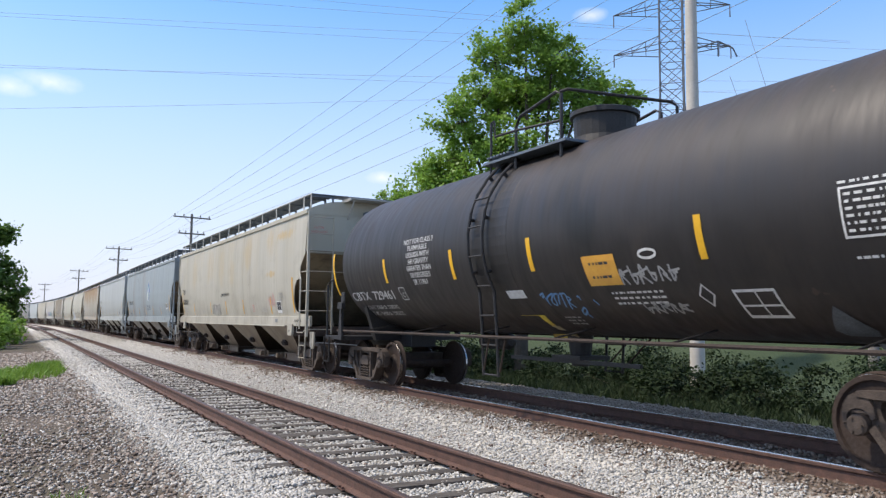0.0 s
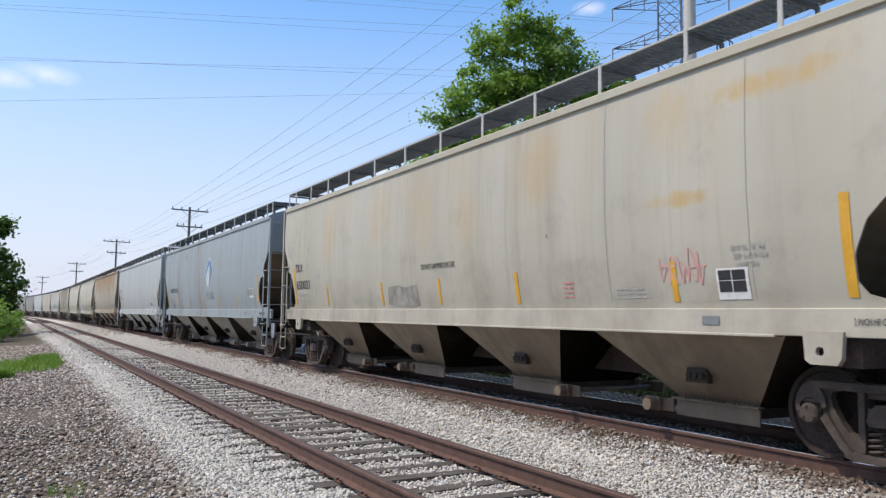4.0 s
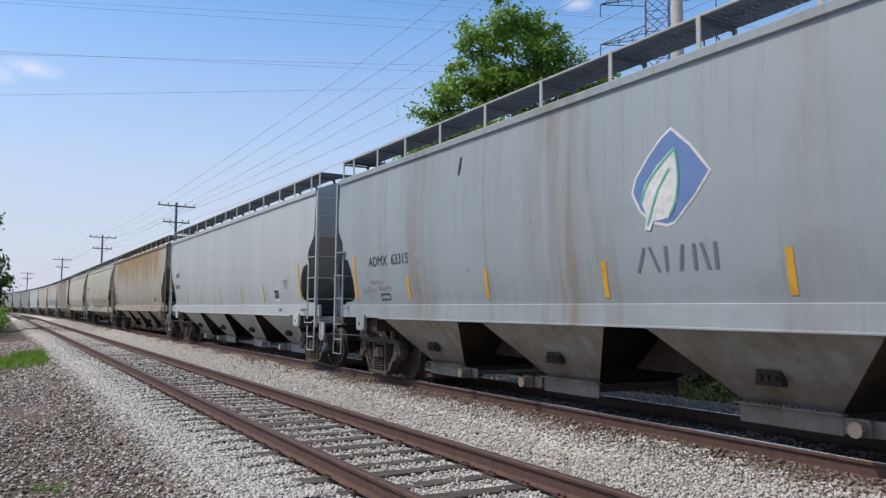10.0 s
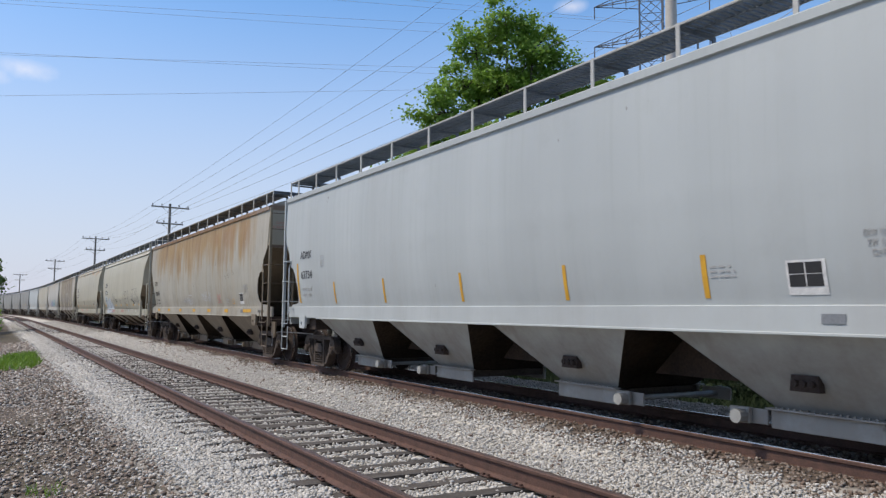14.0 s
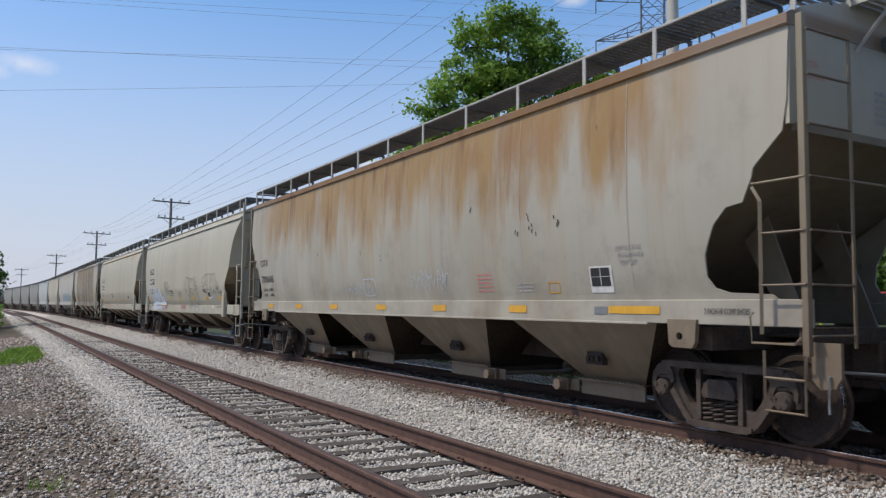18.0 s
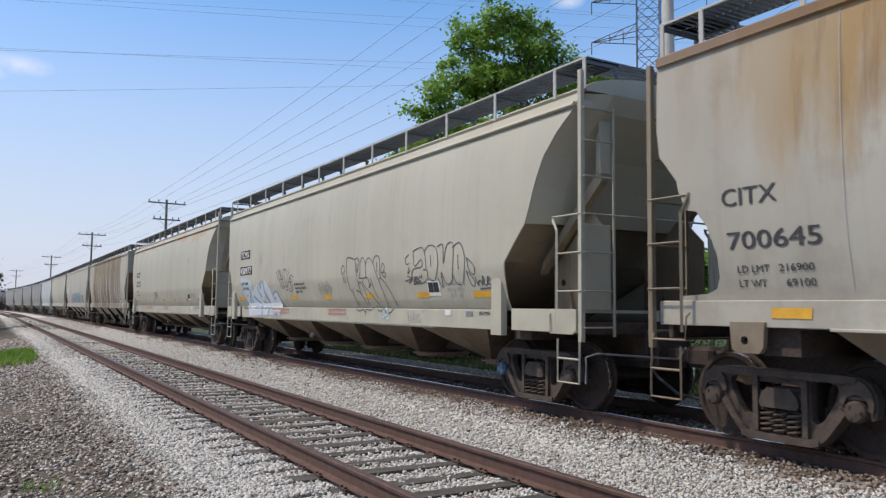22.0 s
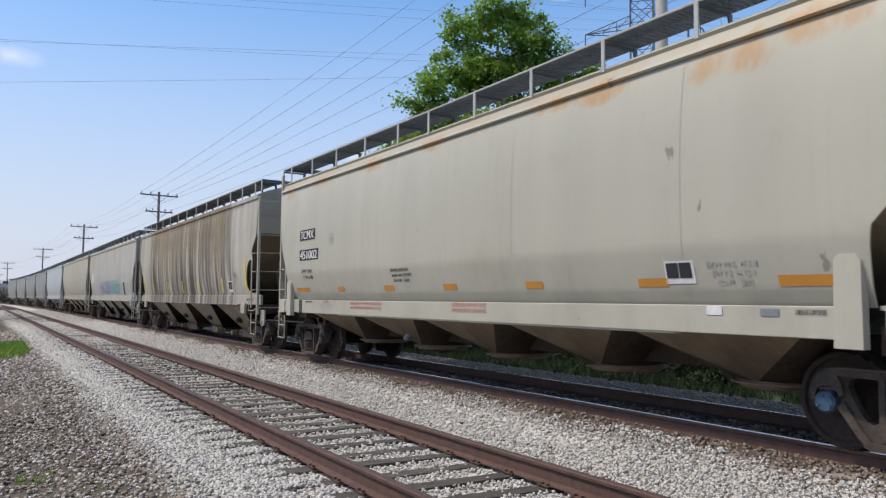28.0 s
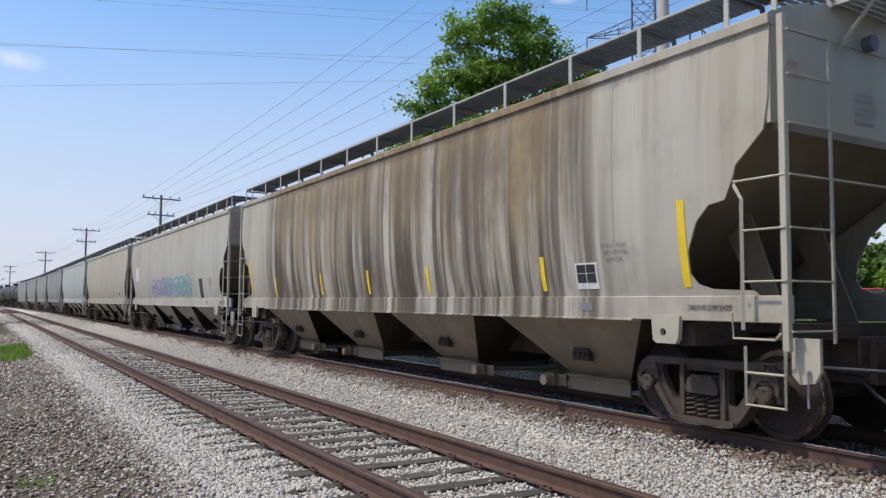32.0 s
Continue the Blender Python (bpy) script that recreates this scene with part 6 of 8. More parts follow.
def frame_box(car, prof, y, z, w, h, material, name="plate_mark", t=0.016):
    for a, b, c, d in ((y - w, y, z, z + t), (y - w, y, z + h - t, z + h), (y - t, y, z + t, z + h - t), (y - w, y - w + t, z + t, z + h - t)):
        decal(name, car, prof, a, b, c, d, material)
    if name == "plate_mark":
        words(car, prof, "C", y - w * 0.36, z + h * 0.22, h * 0.36, material, None, 0.01, "plate_letter")


def loops(seed, y, z, w, h, n):
    """Rounded throw-up letters: n overlapping blobs in outline, leaning a little."""
    rnd = random.Random(seed)
    out = []
    cw = w / n
    for k in range(n):
        cy, cz = y - (k + 0.5) * cw, z + h * 0.5 + rnd.uniform(-0.04, 0.04)
        ry, rz = cw * 0.58, h * rnd.uniform(0.42, 0.52)
        ph = rnd.uniform(0, 6)
        out.append([(cy + ry * math.cos(a + ph) * (1 + 0.18 * math.cos(3 * a)), cz + rz * math.sin(a + ph) * (1 + 0.12 * math.cos(2 * a))) for a in [math.tau * j / 12 * 0.96 for j in range(13)]])
        out.append([(cy + ry * 0.1, cz + rz * 0.5), (cy - ry * 0.05, cz), (cy - ry * 0.15, cz - rz * 0.4)])
    return out


def tag(seed, y, z, w, h, n):
    """A quick handwritten tag: n cells of loose, looping strokes that run into one another."""
    rnd = random.Random(seed)
    out, run = [], []
    for k in range(n):
        a, d = y - w * k / n, w / n
        hi, lo = z + h * rnd.uniform(0.72, 1.0), z + h * rnd.uniform(0.0, 0.2)
        turn = rnd.choice((-1, 1))
        run += [(a - d * rnd.uniform(0.0, 0.2), lo if turn > 0 else hi), (a - d * rnd.uniform(0.2, 0.5), hi if turn > 0 else lo), (a - d * rnd.uniform(0.55, 0.85), z + h * rnd.uniform(0.35, 0.65)), (a - d * rnd.uniform(0.1, 0.45), z + h * rnd.uniform(0.25, 0.6)), (a - d * rnd.uniform(0.75, 1.1), lo if turn > 0 else z + h * 0.5)]
        if rnd.random() < 0.55:
            out.append(run)
            run = []
            if rnd.random() < 0.4:
                out.append([(a, z + h * 0.55), (a - d * 1.1, z + h * rnd.uniform(0.5, 0.8))])
    if run:
        out.append(run)
    return out


T0 = CARS[0]
for y, z0, z1, w in ((7.06, 2.0, 2.95, 0.09), (4.31, 2.18, 2.65, 0.10), (1.61, 2.14, 2.64, 0.10), (-0.66, 2.16, 2.64, 0.10), (-3.82, 2.13, 2.61, 0.10)):
    strip(T0, PROF_T, y, z0, z1, M["amber"], w)
for k, (t, w, dy) in enumerate((("NOT FOR CLASS 3", 1.14, 0.0), ("FLAMMABLE", 0.76, 0.17), ("LIQUIDS WITH", 0.90, 0.10), ("API GRAVITY", 0.82, 0.15), ("GREATER THAN", 0.95, 0.08), ("50 DEGREES", 0.78, 0.17), ("SR 11961", 0.54, 0.22))):
    words(T0, PROF_T, t, 3.38 - dy, 2.86 - 0.125 * k, 0.092, M["white_mark"], w, 0.012, "warning_text")
words(T0, PROF_T, "CBTX  729461", 6.36, 1.87, 0.17, M["white_mark"], 2.1, 0.02, "reporting_mark")
frame_box(T0, PROF_T, 3.93, 1.84, 0.24, 0.24, M["white_mark"])
words(T0, PROF_T, "LD LMT  202000 LB   92000 KG", 5.95, 1.68, 0.075, M["white_mark"], 1.55, 0.006, "weight_line")
words(T0, PROF_T, "LT WT   83100 LB   37700 KG", 5.95, 1.55, 0.075, M["white_mark"], 1.55, 0.006, "weight_line")
decal("reflective_patch", T0, PROF_T, -0.20, 0.26, 1.79, 1.91, M["white_mark"], "dull white reflective patch")
decal("yellow_patch", T0, PROF_T, -0.20, 0.42, 1.18, 1.54, M["old_yellow"], "faded yellow paint patch", -0.16)
decal("worn_patch", T0, tuple((a, b + 0.004) for a, b in PROF_T), -0.22, -0.02, 1.20, 1.38, M["worn_yellow"], "worn-through paint", -0.14)
pl = decal("placard", T0, PROF_T, -2.40, -1.78, 1.91, 2.29, M["orange"], "orange warning placard")
for zz in (2.17, 2.0):
    lines_of_bars(T0, tuple((a, b + 0.004) for a, b in PROF_T), -1.9, zz, 0.40, 1, 0.08, M["dark_mark"], "placard_text", 8)
scrawl("graffiti_tag", T0, PROF_T, tag(4, -2.40, 1.90, 1.0, 0.24, 6), M["grey_mark"], 0.013)
scrawl("graffiti_halo", T0, PROF_T, [[(-2.98 + 0.14 * math.cos(a), 2.25 + 0.05 * math.sin(a)) for a in [k * math.tau / 10 for k in range(12)]]], M["white_mark"], 0.016)
scrawl("graffiti_tag", T0, PROF_T, tag(9, -2.52, 1.55, 0.72, 0.15, 5), M["grey_mark"], 0.012)
scrawl("graffiti_tag", T0, PROF_T, [[(-0.54, 1.82), (-0.65, 1.85), (-0.58, 1.78)], [(-0.64, 1.82), (-0.65, 1.68), (-0.68, 1.78), (-0.87, 1.84), (-0.74, 1.73), (-0.81, 1.68), (-0.88, 1.82), (-0.98, 1.82), (-0.87, 1.69)], [(-1.01, 1.82), (-1.05, 1.83), (-0.98, 1.65)], [(-1.06, 1.83), (-1.14, 1.82), (-1.07, 1.62)], [(-1.14, 1.8), (-1.2, 1.76), (-1.12, 1.72), (-1.19, 1.64)], [(-1.36, 1.78), (-1.4, 1.79), (-1.4, 1.74)], [(-1.24, 1.59), (-1.35, 1.64), (-1.35, 1.59), (-1.23, 1.54), (-1.25, 1.59)], [(-1.31, 1.56), (-1.33, 1.5)], [(-1.66, 1.74), (-1.71, 1.67)]], M["blue_spray"], 0.012)
lines_of_bars(T0, PROF_T, -2.10, 1.80, 0.9, 3, 0.065, M["white_mark"], "stencil_lines", 3)
lines_of_bars(T0, PROF_T, -0.72, 1.50, 0.36, 3, 0.045, M["grey_mark"], "stencil_lines", 4)
frame_box(T0, PROF_T, -3.99, 1.50, 0.53, 0.30, M["white_mark"], "data_frame", 0.03)
decal("data_frame", T0, PROF_T, -4.28, -4.26, 1.53, 1.77, M["white_mark"])
decal("data_frame", T0, PROF_T, -4.50, -4.02, 1.62, 1.64, M["white_mark"])
for a, b in ((0.13, 0.0), (0.10, 0.003)):
    poly_decal("diamond_mark", T0, PROF_T, [(-3.62, 1.75 + a), (-3.62 - a * 0.9, 1.75), (-3.62, 1.75 - a), (-3.62 + a * 0.9, 1.75)], M["white_mark"] if a > 0.11 else M["black"], 0.006 + b)
lines_of_bars(T0, PROF_T, -3.56, 1.73, 0.13, 1, 0.07, M["white_mark"], "diamond_text", 2)
frame_box(T0, PROF_T, -5.47, 2.2, 0.92, 0.46, M["white_mark"], "data_frame", 0.022)
lines_of_bars(T0, PROF_T, -5.52, 2.58, 0.82, 6, 0.065, M["white_mark"], "data_table", 5)
lines_of_bars(T0, PROF_T, -5.47, 2.69, 0.6, 1, 0.06, M["white_mark"], "data_heading", 6)
lines_of_bars(T0, PROF_T, -5.52, 2.02, 0.5, 1, 0.06, M["white_mark"], "data_heading", 7)
poly_decal("placard_holder", T0, PROF_T, [(-5.05, 1.62), (-5.27, 1.38), (-5.05, 1.16), (-4.83, 1.38)], M["grate"], 0.02)


SILL_A, SILL_B = ((1.2, 1.487), (1.6, 1.487)), ((1.0, 1.517), (1.45, 1.517))


def end_text(car, small):
    """The red ladder warning and the black notice on the end wall."""
    y = -END_A + 0.094
    if small:
        for k, t in enumerate(("CAUTION", "NO SIDE", "LADDER")):
            tagged(lettering("caution_text", car, lambda u, v, k=k: (-0.66 + u, y, 3.925 - 0.064 * k + v), t, 0.052, M["red_stencil"], 0.34, bold=0.012), kind="stuff")
    else:
        for k, (t, w) in enumerate((("CAUTION", 0.26), ("NO SIDE LADDER", 0.46))):
            tagged(lettering("caution_text", car, lambda u, v, k=k: (-1.50 + 0.09 * (1 - k) + u, y, 3.74 - 0.11 * k + v), t, 0.06, M["red_mark"], w), kind="stuff")
        rnd = random.Random(61)
        bm = bmesh.new()
        for r in range(5):
            u = 0.0
            while u < 0.36:
                w = min(rnd.uniform(0.03, 0.09), 0.40 - u)
                z = 3.62 - 0.075 * r
                bm.faces.new([bm.verts.new((-0.22 + a, y, b)) for a, b in ((u, z), (u + w, z), (u + w, z + 0.04), (u, z + 0.04))])
                u += w + 0.018
        me = bpy.data.meshes.new("end_notice")
        bm.to_mesh(me)
        bm.free()
        me.materials.append(None)
        tagged(put("end_notice", me, M["grey_mark"], car), kind="stuff")


def common_a(car, data, y_list, mat, low=1.60, high=2.05, ends=True, w=0.085, small=False):
    for y in y_list:
        strip(car, PROF_A, y, low, high, mat, w)
    if ends:
        for y in (-7.42, 7.68):
            strip(car, PROF_A, y, 1.62, 2.54, mat, 0.10)
    if data:
        data_panel(car, PROF_A, data, 1.62, 0.40, 0.32, M["white_mark"], M["panel_black"])
    for k, (t, w) in enumerate((("EXW 10-3  H  9-8", 0.40), ("EW  6-10 H 15-0", 0.40), ("CU FT 5161", 0.26))):
        words(car, PROF_A, t, -6.17 - 0.03 * k, 2.11 - 0.085 * k, 0.055, M["grey_mark"], w, 0.003, "dimension_data")
    decal("card_plate", car, SILL_A, -5.95, -5.72, 1.36, 1.45, M["galv"])
    words(car, SILL_A, "2 INCH HF COMP SHOES", -7.42, 1.38, 0.06, M["dark_mark"], 0.56, 0.004, "brake_note")
    end_text(car, small)



C1 = CARS[1]
common_a(C1, -5.95, (5.40, 2.38, 0.02, -2.31, -5.36), M["yellow"])
words(C1, PROF_A, "TILX", 7.58, 2.46, 0.20, M["dark_mark"], 0.55, 0.02, "reporting_mark")
words(C1, PROF_A, "650021", 7.53, 2.03, 0.21, M["dark_mark"], 0.97, 0.02, "car_number")
lines_of_bars(C1, PROF_A, 7.45, 1.86, 0.7, 2, 0.15, M["grey_mark"], "weight_line", 13)
frame_box(C1, PROF_A, 6.04, 2.22, 0.20, 0.24, M["grey_mark"])
words(C1, PROF_A, "DO NOT HAMMER ON CAR", 0.62, 2.22, 0.095, M["dark_mark"], 1.2, 0.01, "warning_text")
poly_decal("paint_smudge", C1, PROF_A, [(2.13, 1.62), (2.06, 1.95), (1.6, 1.98), (1.35, 1.93), (0.85, 1.97), (0.80, 1.60), (1.1, 1.56), (1.7, 1.58)], M["smudge"])
scrawl("graffiti_red", C1, PROF_A, tag(14, -5.15, 1.78, 0.7, 0.42, 5), M["red_spray"], 0.010)
lines_of_bars(C1, PROF_A, -3.40, 1.85, 0.22, 4, 0.06, M["red_mark"], "notice", 15)
lines_of_bars(C1, PROF_A, -4.4, 1.75, 0.5, 3, 0.05, M["grey_mark"], "notice", 16)
lines_of_bars(C1, PROF_A, 3.9, 1.72, 0.6, 2, 0.05, M["grey_mark"], "notice", 17)
er = random.Random(77)
worn = []
for k in range(44):
    a = er.uniform(0, math.tau)
    rr = er.choice((0.17, 0.20, 0.10)) * er.uniform(0.85, 1.1)
    p, q = 7.96 + rr * math.cos(a), 3.10 + rr * 1.35 * math.sin(a)
    worn.append([(p, q), (p + er.uniform(-0.025, 0.025), q + er.uniform(-0.04, 0.04)), (p + er.uniform(-0.05, 0.05), q + er.uniform(-0.06, 0.06))])
for k in range(10):
    p = 8.2 + 0.03 * k if k < 5 else 7.70 - 0.03 * (k - 5)
    worn.append([(p, 3.18 + 0.03 * (k % 5)), (p - 0.02, 3.19 + 0.035 * (k % 5))])
tagged(scrawl("worn_emblem", C1, PROF_A, worn, M["grey_mark"], 0.008, "worn-off remains of a dark emblem"), kind="stuff")

C2 = CARS[2]
common_a(C2, None, (5.35, 2.80, 0.18, -2.36), M["yellow"], small=True)
strip(C2, PROF_A, -4.87, 1.58, 1.98, M["yellow"], 0.085)
LEAF = [(-0.98, 3.42), (-1.24, 3.20), (-1.49, 2.90), (-1.30, 2.68), (-1.0, 2.42), (-0.90, 2.40), (-0.72, 2.44), (-0.52, 2.58), (-0.40, 2.80), (-0.46, 2.96), (-0.66, 3.18), (-0.84, 3.34)]
cy, cz = -0.95, 2.9
poly_decal("emblem_border", C2, PROF_A, [(cy + (a - cy) * 1.07, cz + (b - cz) * 1.07) for a, b in LEAF], M["white_mark"], 0.005, "white outline of the leaf emblem")
poly_decal("emblem_field", C2, PROF_A, LEAF, M["blue_mark"], 0.008, "blue rounded diamond emblem")
poly_decal("emblem_leaf", C2, PROF_A, [(-1.02, 3.22), (-0.78, 3.06), (-0.58, 2.86), (-0.52, 2.68), (-0.60, 2.52), (-0.56, 2.36), (-0.64, 2.34), (-0.70, 2.44), (-0.92, 2.46), (-1.06, 2.62), (-1.08, 2.90)], M["white_mark"], 0.011, "white leaf shape")
scrawl("emblem_vein", C2, tuple((a, b + 0.008) for a, b in PROF_A), [[(-1.03, 3.2), (-0.82, 3.05), (-0.62, 2.86), (-0.53, 2.66)], [(-0.96, 3.0), (-0.80, 2.80), (-0.70, 2.6), (-0.61, 2.4)], [(-1.04, 3.2), (-1.08, 2.9), (-1.04, 2.64), (-0.94, 2.48)]], M["green_mark"], 0.014)
for a, w, ln in ((-0.46, 0.05, 0.12), (-0.66, 0.05, -0.12), (-0.84, 0.05, 0.0), (-1.06, 0.05, 0.05), (-1.24, 0.05, 0.0), (-1.38, 0.05, -0.08), (-1.52, 0.05, 0.0)):
    decal("emblem_bar", C2, PROF_A, a - w / 2, a + w / 2, 1.88, 2.16, M["dark_blue"], "", -ln)
words(C2, PROF_A, "ADMX  63315", 6.97, 2.27, 0.19, M["dark_mark"], 1.68, 0.006, "reporting_mark")
data_panel(C2, PROF_A, -6.44, 1.88, 0.46, 0.29, M["white_mark"], M["smudge"])
for k, (t, w) in enumerate((("LD LMT  217100", 0.50), ("LT WT   69000 NEW 4-05", 0.82))):
    words(C2, PROF_A, t, 6.92, 1.93 - 0.115 * k, 0.07, M["grey_mark"], w, 0.004, "weight_line")
frame_box(C2, PROF_A, 5.04, 2.22, 0.18, 0.22, M["grey_mark"])
frame_box(C2, PROF_A, 6.54, 1.61, 0.40, 0.13, M["dark_mark"], "notice_frame", 0.03)
scrawl("graffiti_chalk", C2, PROF_A, tag(28, 7.45, 1.66, 0.7, 0.34, 5), M["grey_mark"], 0.006)
poly_decal("paint_scrape", C2, PROF_A, [(3.55, 3.62), (3.50, 3.86), (3.44, 3.88), (3.46, 3.70), (3.52, 3.56)], M["black"])

C3 = CARS[3]
common_a(C3, -5.40, (5.5, 3.10, 0.35, -2.20, -4.45), M["yellow"], w=0.07, small=True)
words(C3, PROF_A, "ADMX", 7.47, 2.64, 0.18, M["dark_mark"], 0.72, 0.015, "reporting_mark")
words(C3, PROF_A, "63734", 7.45, 2.18, 0.18, M["dark_mark"], 0.70, 0.015, "car_number")
for k, (t, n) in enumerate((("LD LMT", "222400"), ("LT WT", "63600"))):
    words(C3, PROF_A, t, 7.42, 1.90 - 0.13 * k, 0.062, M["grey_mark"], 0.24 - 0.03 * k, 0.004, "weight_line")
    words(C3, PROF_A, n, 7.10 - 0.03 * k, 1.90 - 0.13 * k, 0.062, M["grey_mark"], 0.24 - 0.03 * k, 0.004, "weight_line")
frame_box(C3, PROF_A, 6.21, 2.42, 0.20, 0.24, M["grey_mark"])
lines_of_bars(C3, PROF_A, -4.52, 1.91, 0.32, 3, 0.05, M["grey_mark"], "notice", 20)

C4 = CARS[4]
common_a(C4, -5.67, (), M["yellow"], ends=False)
for y in (7.0, 4.85, 2.65, 0.30, -1.92, -4.12):
    decal("reflective_strip", C4, SILL_A, y - 0.21, y + 0.21, 1.36, 1.46, M["yellow"])
decal("reflective_strip", C4, SILL_A, -6.80, -5.98, 1.37, 1.46, M["yellow"])
words(C4, PROF_A, "CITX", 7.68, 2.46, 0.17, M["dark_mark"], 0.62, 0.012, "reporting_mark")
words(C4, PROF_A, "700645", 7.64, 2.03, 0.17, M["dark_mark"], 1.0, 0.012, "car_number")
frame_box(C4, PROF_A, 6.0, 2.42, 0.20, 0.22, M["grey_mark"])
for k, (t, n) in enumerate((("LD LMT", "216900"), ("LT WT", "69100"))):
    words(C4, PROF_A, t, 7.56, 1.80 - 0.14 * k, 0.07, M["dark_mark"], 0.36 - 0.05 * k, 0.004, "weight_line")
    words(C4, PROF_A, n, 7.10 - 0.06 * k, 1.80 - 0.14 * k, 0.07, M["dark_mark"], 0.36 - 0.06 * k, 0.004, "weight_line")
scrawl("graffiti_chalk", C4, PROF_A, tag(24, -0.95, 1.70, 1.3, 0.42, 7), M["white_spray"], 0.006)
scrawl("graffiti_chalk", C4, PROF_A, tag(25, 2.0, 1.66, 1.4, 0.24, 9), M["white_spray"], 0.0055)
scrawl("graffiti_chalk", C4, PROF_A, [[(1.05, 1.95), (0.55, 1.93), (0.55, 1.66), (1.02, 1.66), (1.05, 1.95)]], M["white_spray"], 0.010)
lines_of_bars(C4, PROF_A, -3.12, 1.90, 0.4, 5, 0.06, M["red_mark"], "notice", 26)
lines_of_bars(C4, PROF_A, -4.15, 1.75, 0.36, 3, 0.05, M["grey_mark"], "notice", 27)
frame_box(C4, PROF_A, -4.82, 1.62, 0.24, 0.15, M["orange"], "notice_frame")
sr = random.Random(88)
nicks = []
for p, q in ((-4.5, 2.70), (-4.55, 2.58), (-4.62, 2.45), (-3.0, 2.95), (1.1, 2.55), (-4.2, 2.5), (-5.1, 2.62), (-5.15, 2.5), (0.2, 2.35), (3.4, 2.6)):
    for k in range(2):
        a, b = p + sr.uniform(-0.04, 0.04), q + sr.uniform(-0.05, 0.05)
        nicks.append([(a, b), (a + sr.uniform(-0.015, 0.015), b - sr.uniform(0.01, 0.035)), (a + sr.uniform(-0.02, 0.02), b - sr.uniform(0.04, 0.07))])
tagged(scrawl("paint_nick", C4, PROF_A, nicks, M["black"], 0.008), kind="stuff")


def common_b(car, number, stripe):
    for y, w in ((6.44, 0.84), (4.3, 0.32), (2.15, 0.38), (0.05, 0.40), (-2.1, 0.38), (-4.22, 0.44)):
        decal("reflective_strip", car, PROF_B, y - w / 2, y + w / 2, 1.60, 1.69, stripe)
    decal("reflective_strip", car, PROF_B, -6.45, -5.78, 1.59, 1.69, stripe)
    for z, t, w in ((2.78, "TCMX", 0.82), (2.33, number, 1.02)):
        decal("number_board", car, PROF_B, 6.44 - w - 0.06, 6.48, z - 0.03, z + 0.21, M["board"], "black board behind the white figures")
        words(car, tuple((a, b + 0.004) for a, b in PROF_B), t, 6.42, z, 0.18, M["white_mark"], w - 0.03, 0.03, "reporting_mark")
    frame_box(car, PROF_B, 4.74, 2.58, 0.22, 0.24, M["grey_mark"])
    data_panel(car, PROF_B, -4.42, 1.63, 0.40, 0.24, M["white_mark"], M["panel_black"])
    for k, t in enumerate(("EXW 10-5  H 3-8", "EW 7-5  H 15-1", "CU FT   5660")):
        words(car, PROF_B, t, -4.98 - 0.06 * k, 1.79 - 0.09 * k, 0.055, M["grey_mark"], 0.60 - 0.1 * k, 0.003, "dimension_data")
    sill = SILL_B
    for k, t in enumerate(("CLOSE DUST CAPS AND ROOF", "HATCHES BEFORE CAR MOVES")):
        words(car, sill, t, -0.02, 1.345 - 0.085 * k, 0.055, M["red_mark"], 0.95, 0.004, "relief_note")
    for k, t in enumerate(("CAR EQUIPPED WITH SAFETY RELIEF VALVES", "MAXIMUM OPERATION PRESSURE 14.7 P.S.I.G.")):
        words(car, sill, t, 3.83, 1.335 - 0.082 * k, 0.05, M["red_mark"], 1.38, 0.006, "relief_note")
    for k, t in enumerate(("LD LMT  218900", "LT  WT  67100")):
        words(car, PROF_B, t, 6.36 - 0.06 * k, 2.02 - 0.14 * k, 0.075, M["dark_mark"], 0.62 - 0.03 * k, 0.004, "weight_line")
    words(car, sill, "DANGER", 5.23, 1.36, 0.05, M["red_mark"], 0.28, 0.006, "danger_note")
    lines_of_bars(car, sill, 5.46, 1.315, 0.8, 2, 0.045, M["grey_mark"], "danger_note", 34)
    decal("white_label", car, sill, -5.14, -4.95, 1.31, 1.40, M["white_mark"])
    decal("card_plate", car, sill, -5.78, -5.58, 1.31, 1.38, M["galv"])
    words(car, sill, "2 INCH HF COMP SHOES", -5.95, 1.33, 0.05, M["dark_mark"], 0.30, 0.003, "brake_note")
    words(car, sill, "2 INCH HF COMP SHOES", 6.28, 1.355, 0.04, M["dark_mark"], 0.42, 0.003, "brake_note")
    words(car, PROF_B, "INTERIOR LINED WITH", 1.99, 1.93, 0.055, M["dark_mark"], 0.68, 0.004, "lining_note")
    lines_of_bars(car, PROF_B, 1.95, 1.845, 0.36, 1, 0.10, M["dark_mark"], "lining_note", 32)
    words(car, PROF_B, "992 EPOXY", 1.56, 1.84, 0.055, M["dark_mark"], 0.34, 0.004, "lining_note")
    words(car, PROF_B, "TRN-FW   12-06" if number == "451002" else "NWR   4-09", 1.92, 1.75, 0.055, M["dark_mark"], 0.58 if number == "451002" else 0.40, 0.004, "lining_note")


C5, C6 = CARS[5], CARS[6]
common_b(C5, "450977", M["yellow"])
common_b(C6, "451002", M["burnt_orange"])
blk = M["spray_black"]
bsill = tuple((z, b) for z, b in ((1.10, 1.518), (1.41, 1.518), (1.44, 1.44), (1.54, 1.476), *[(a, b) for a, b in PROF_B if a > 1.56]))
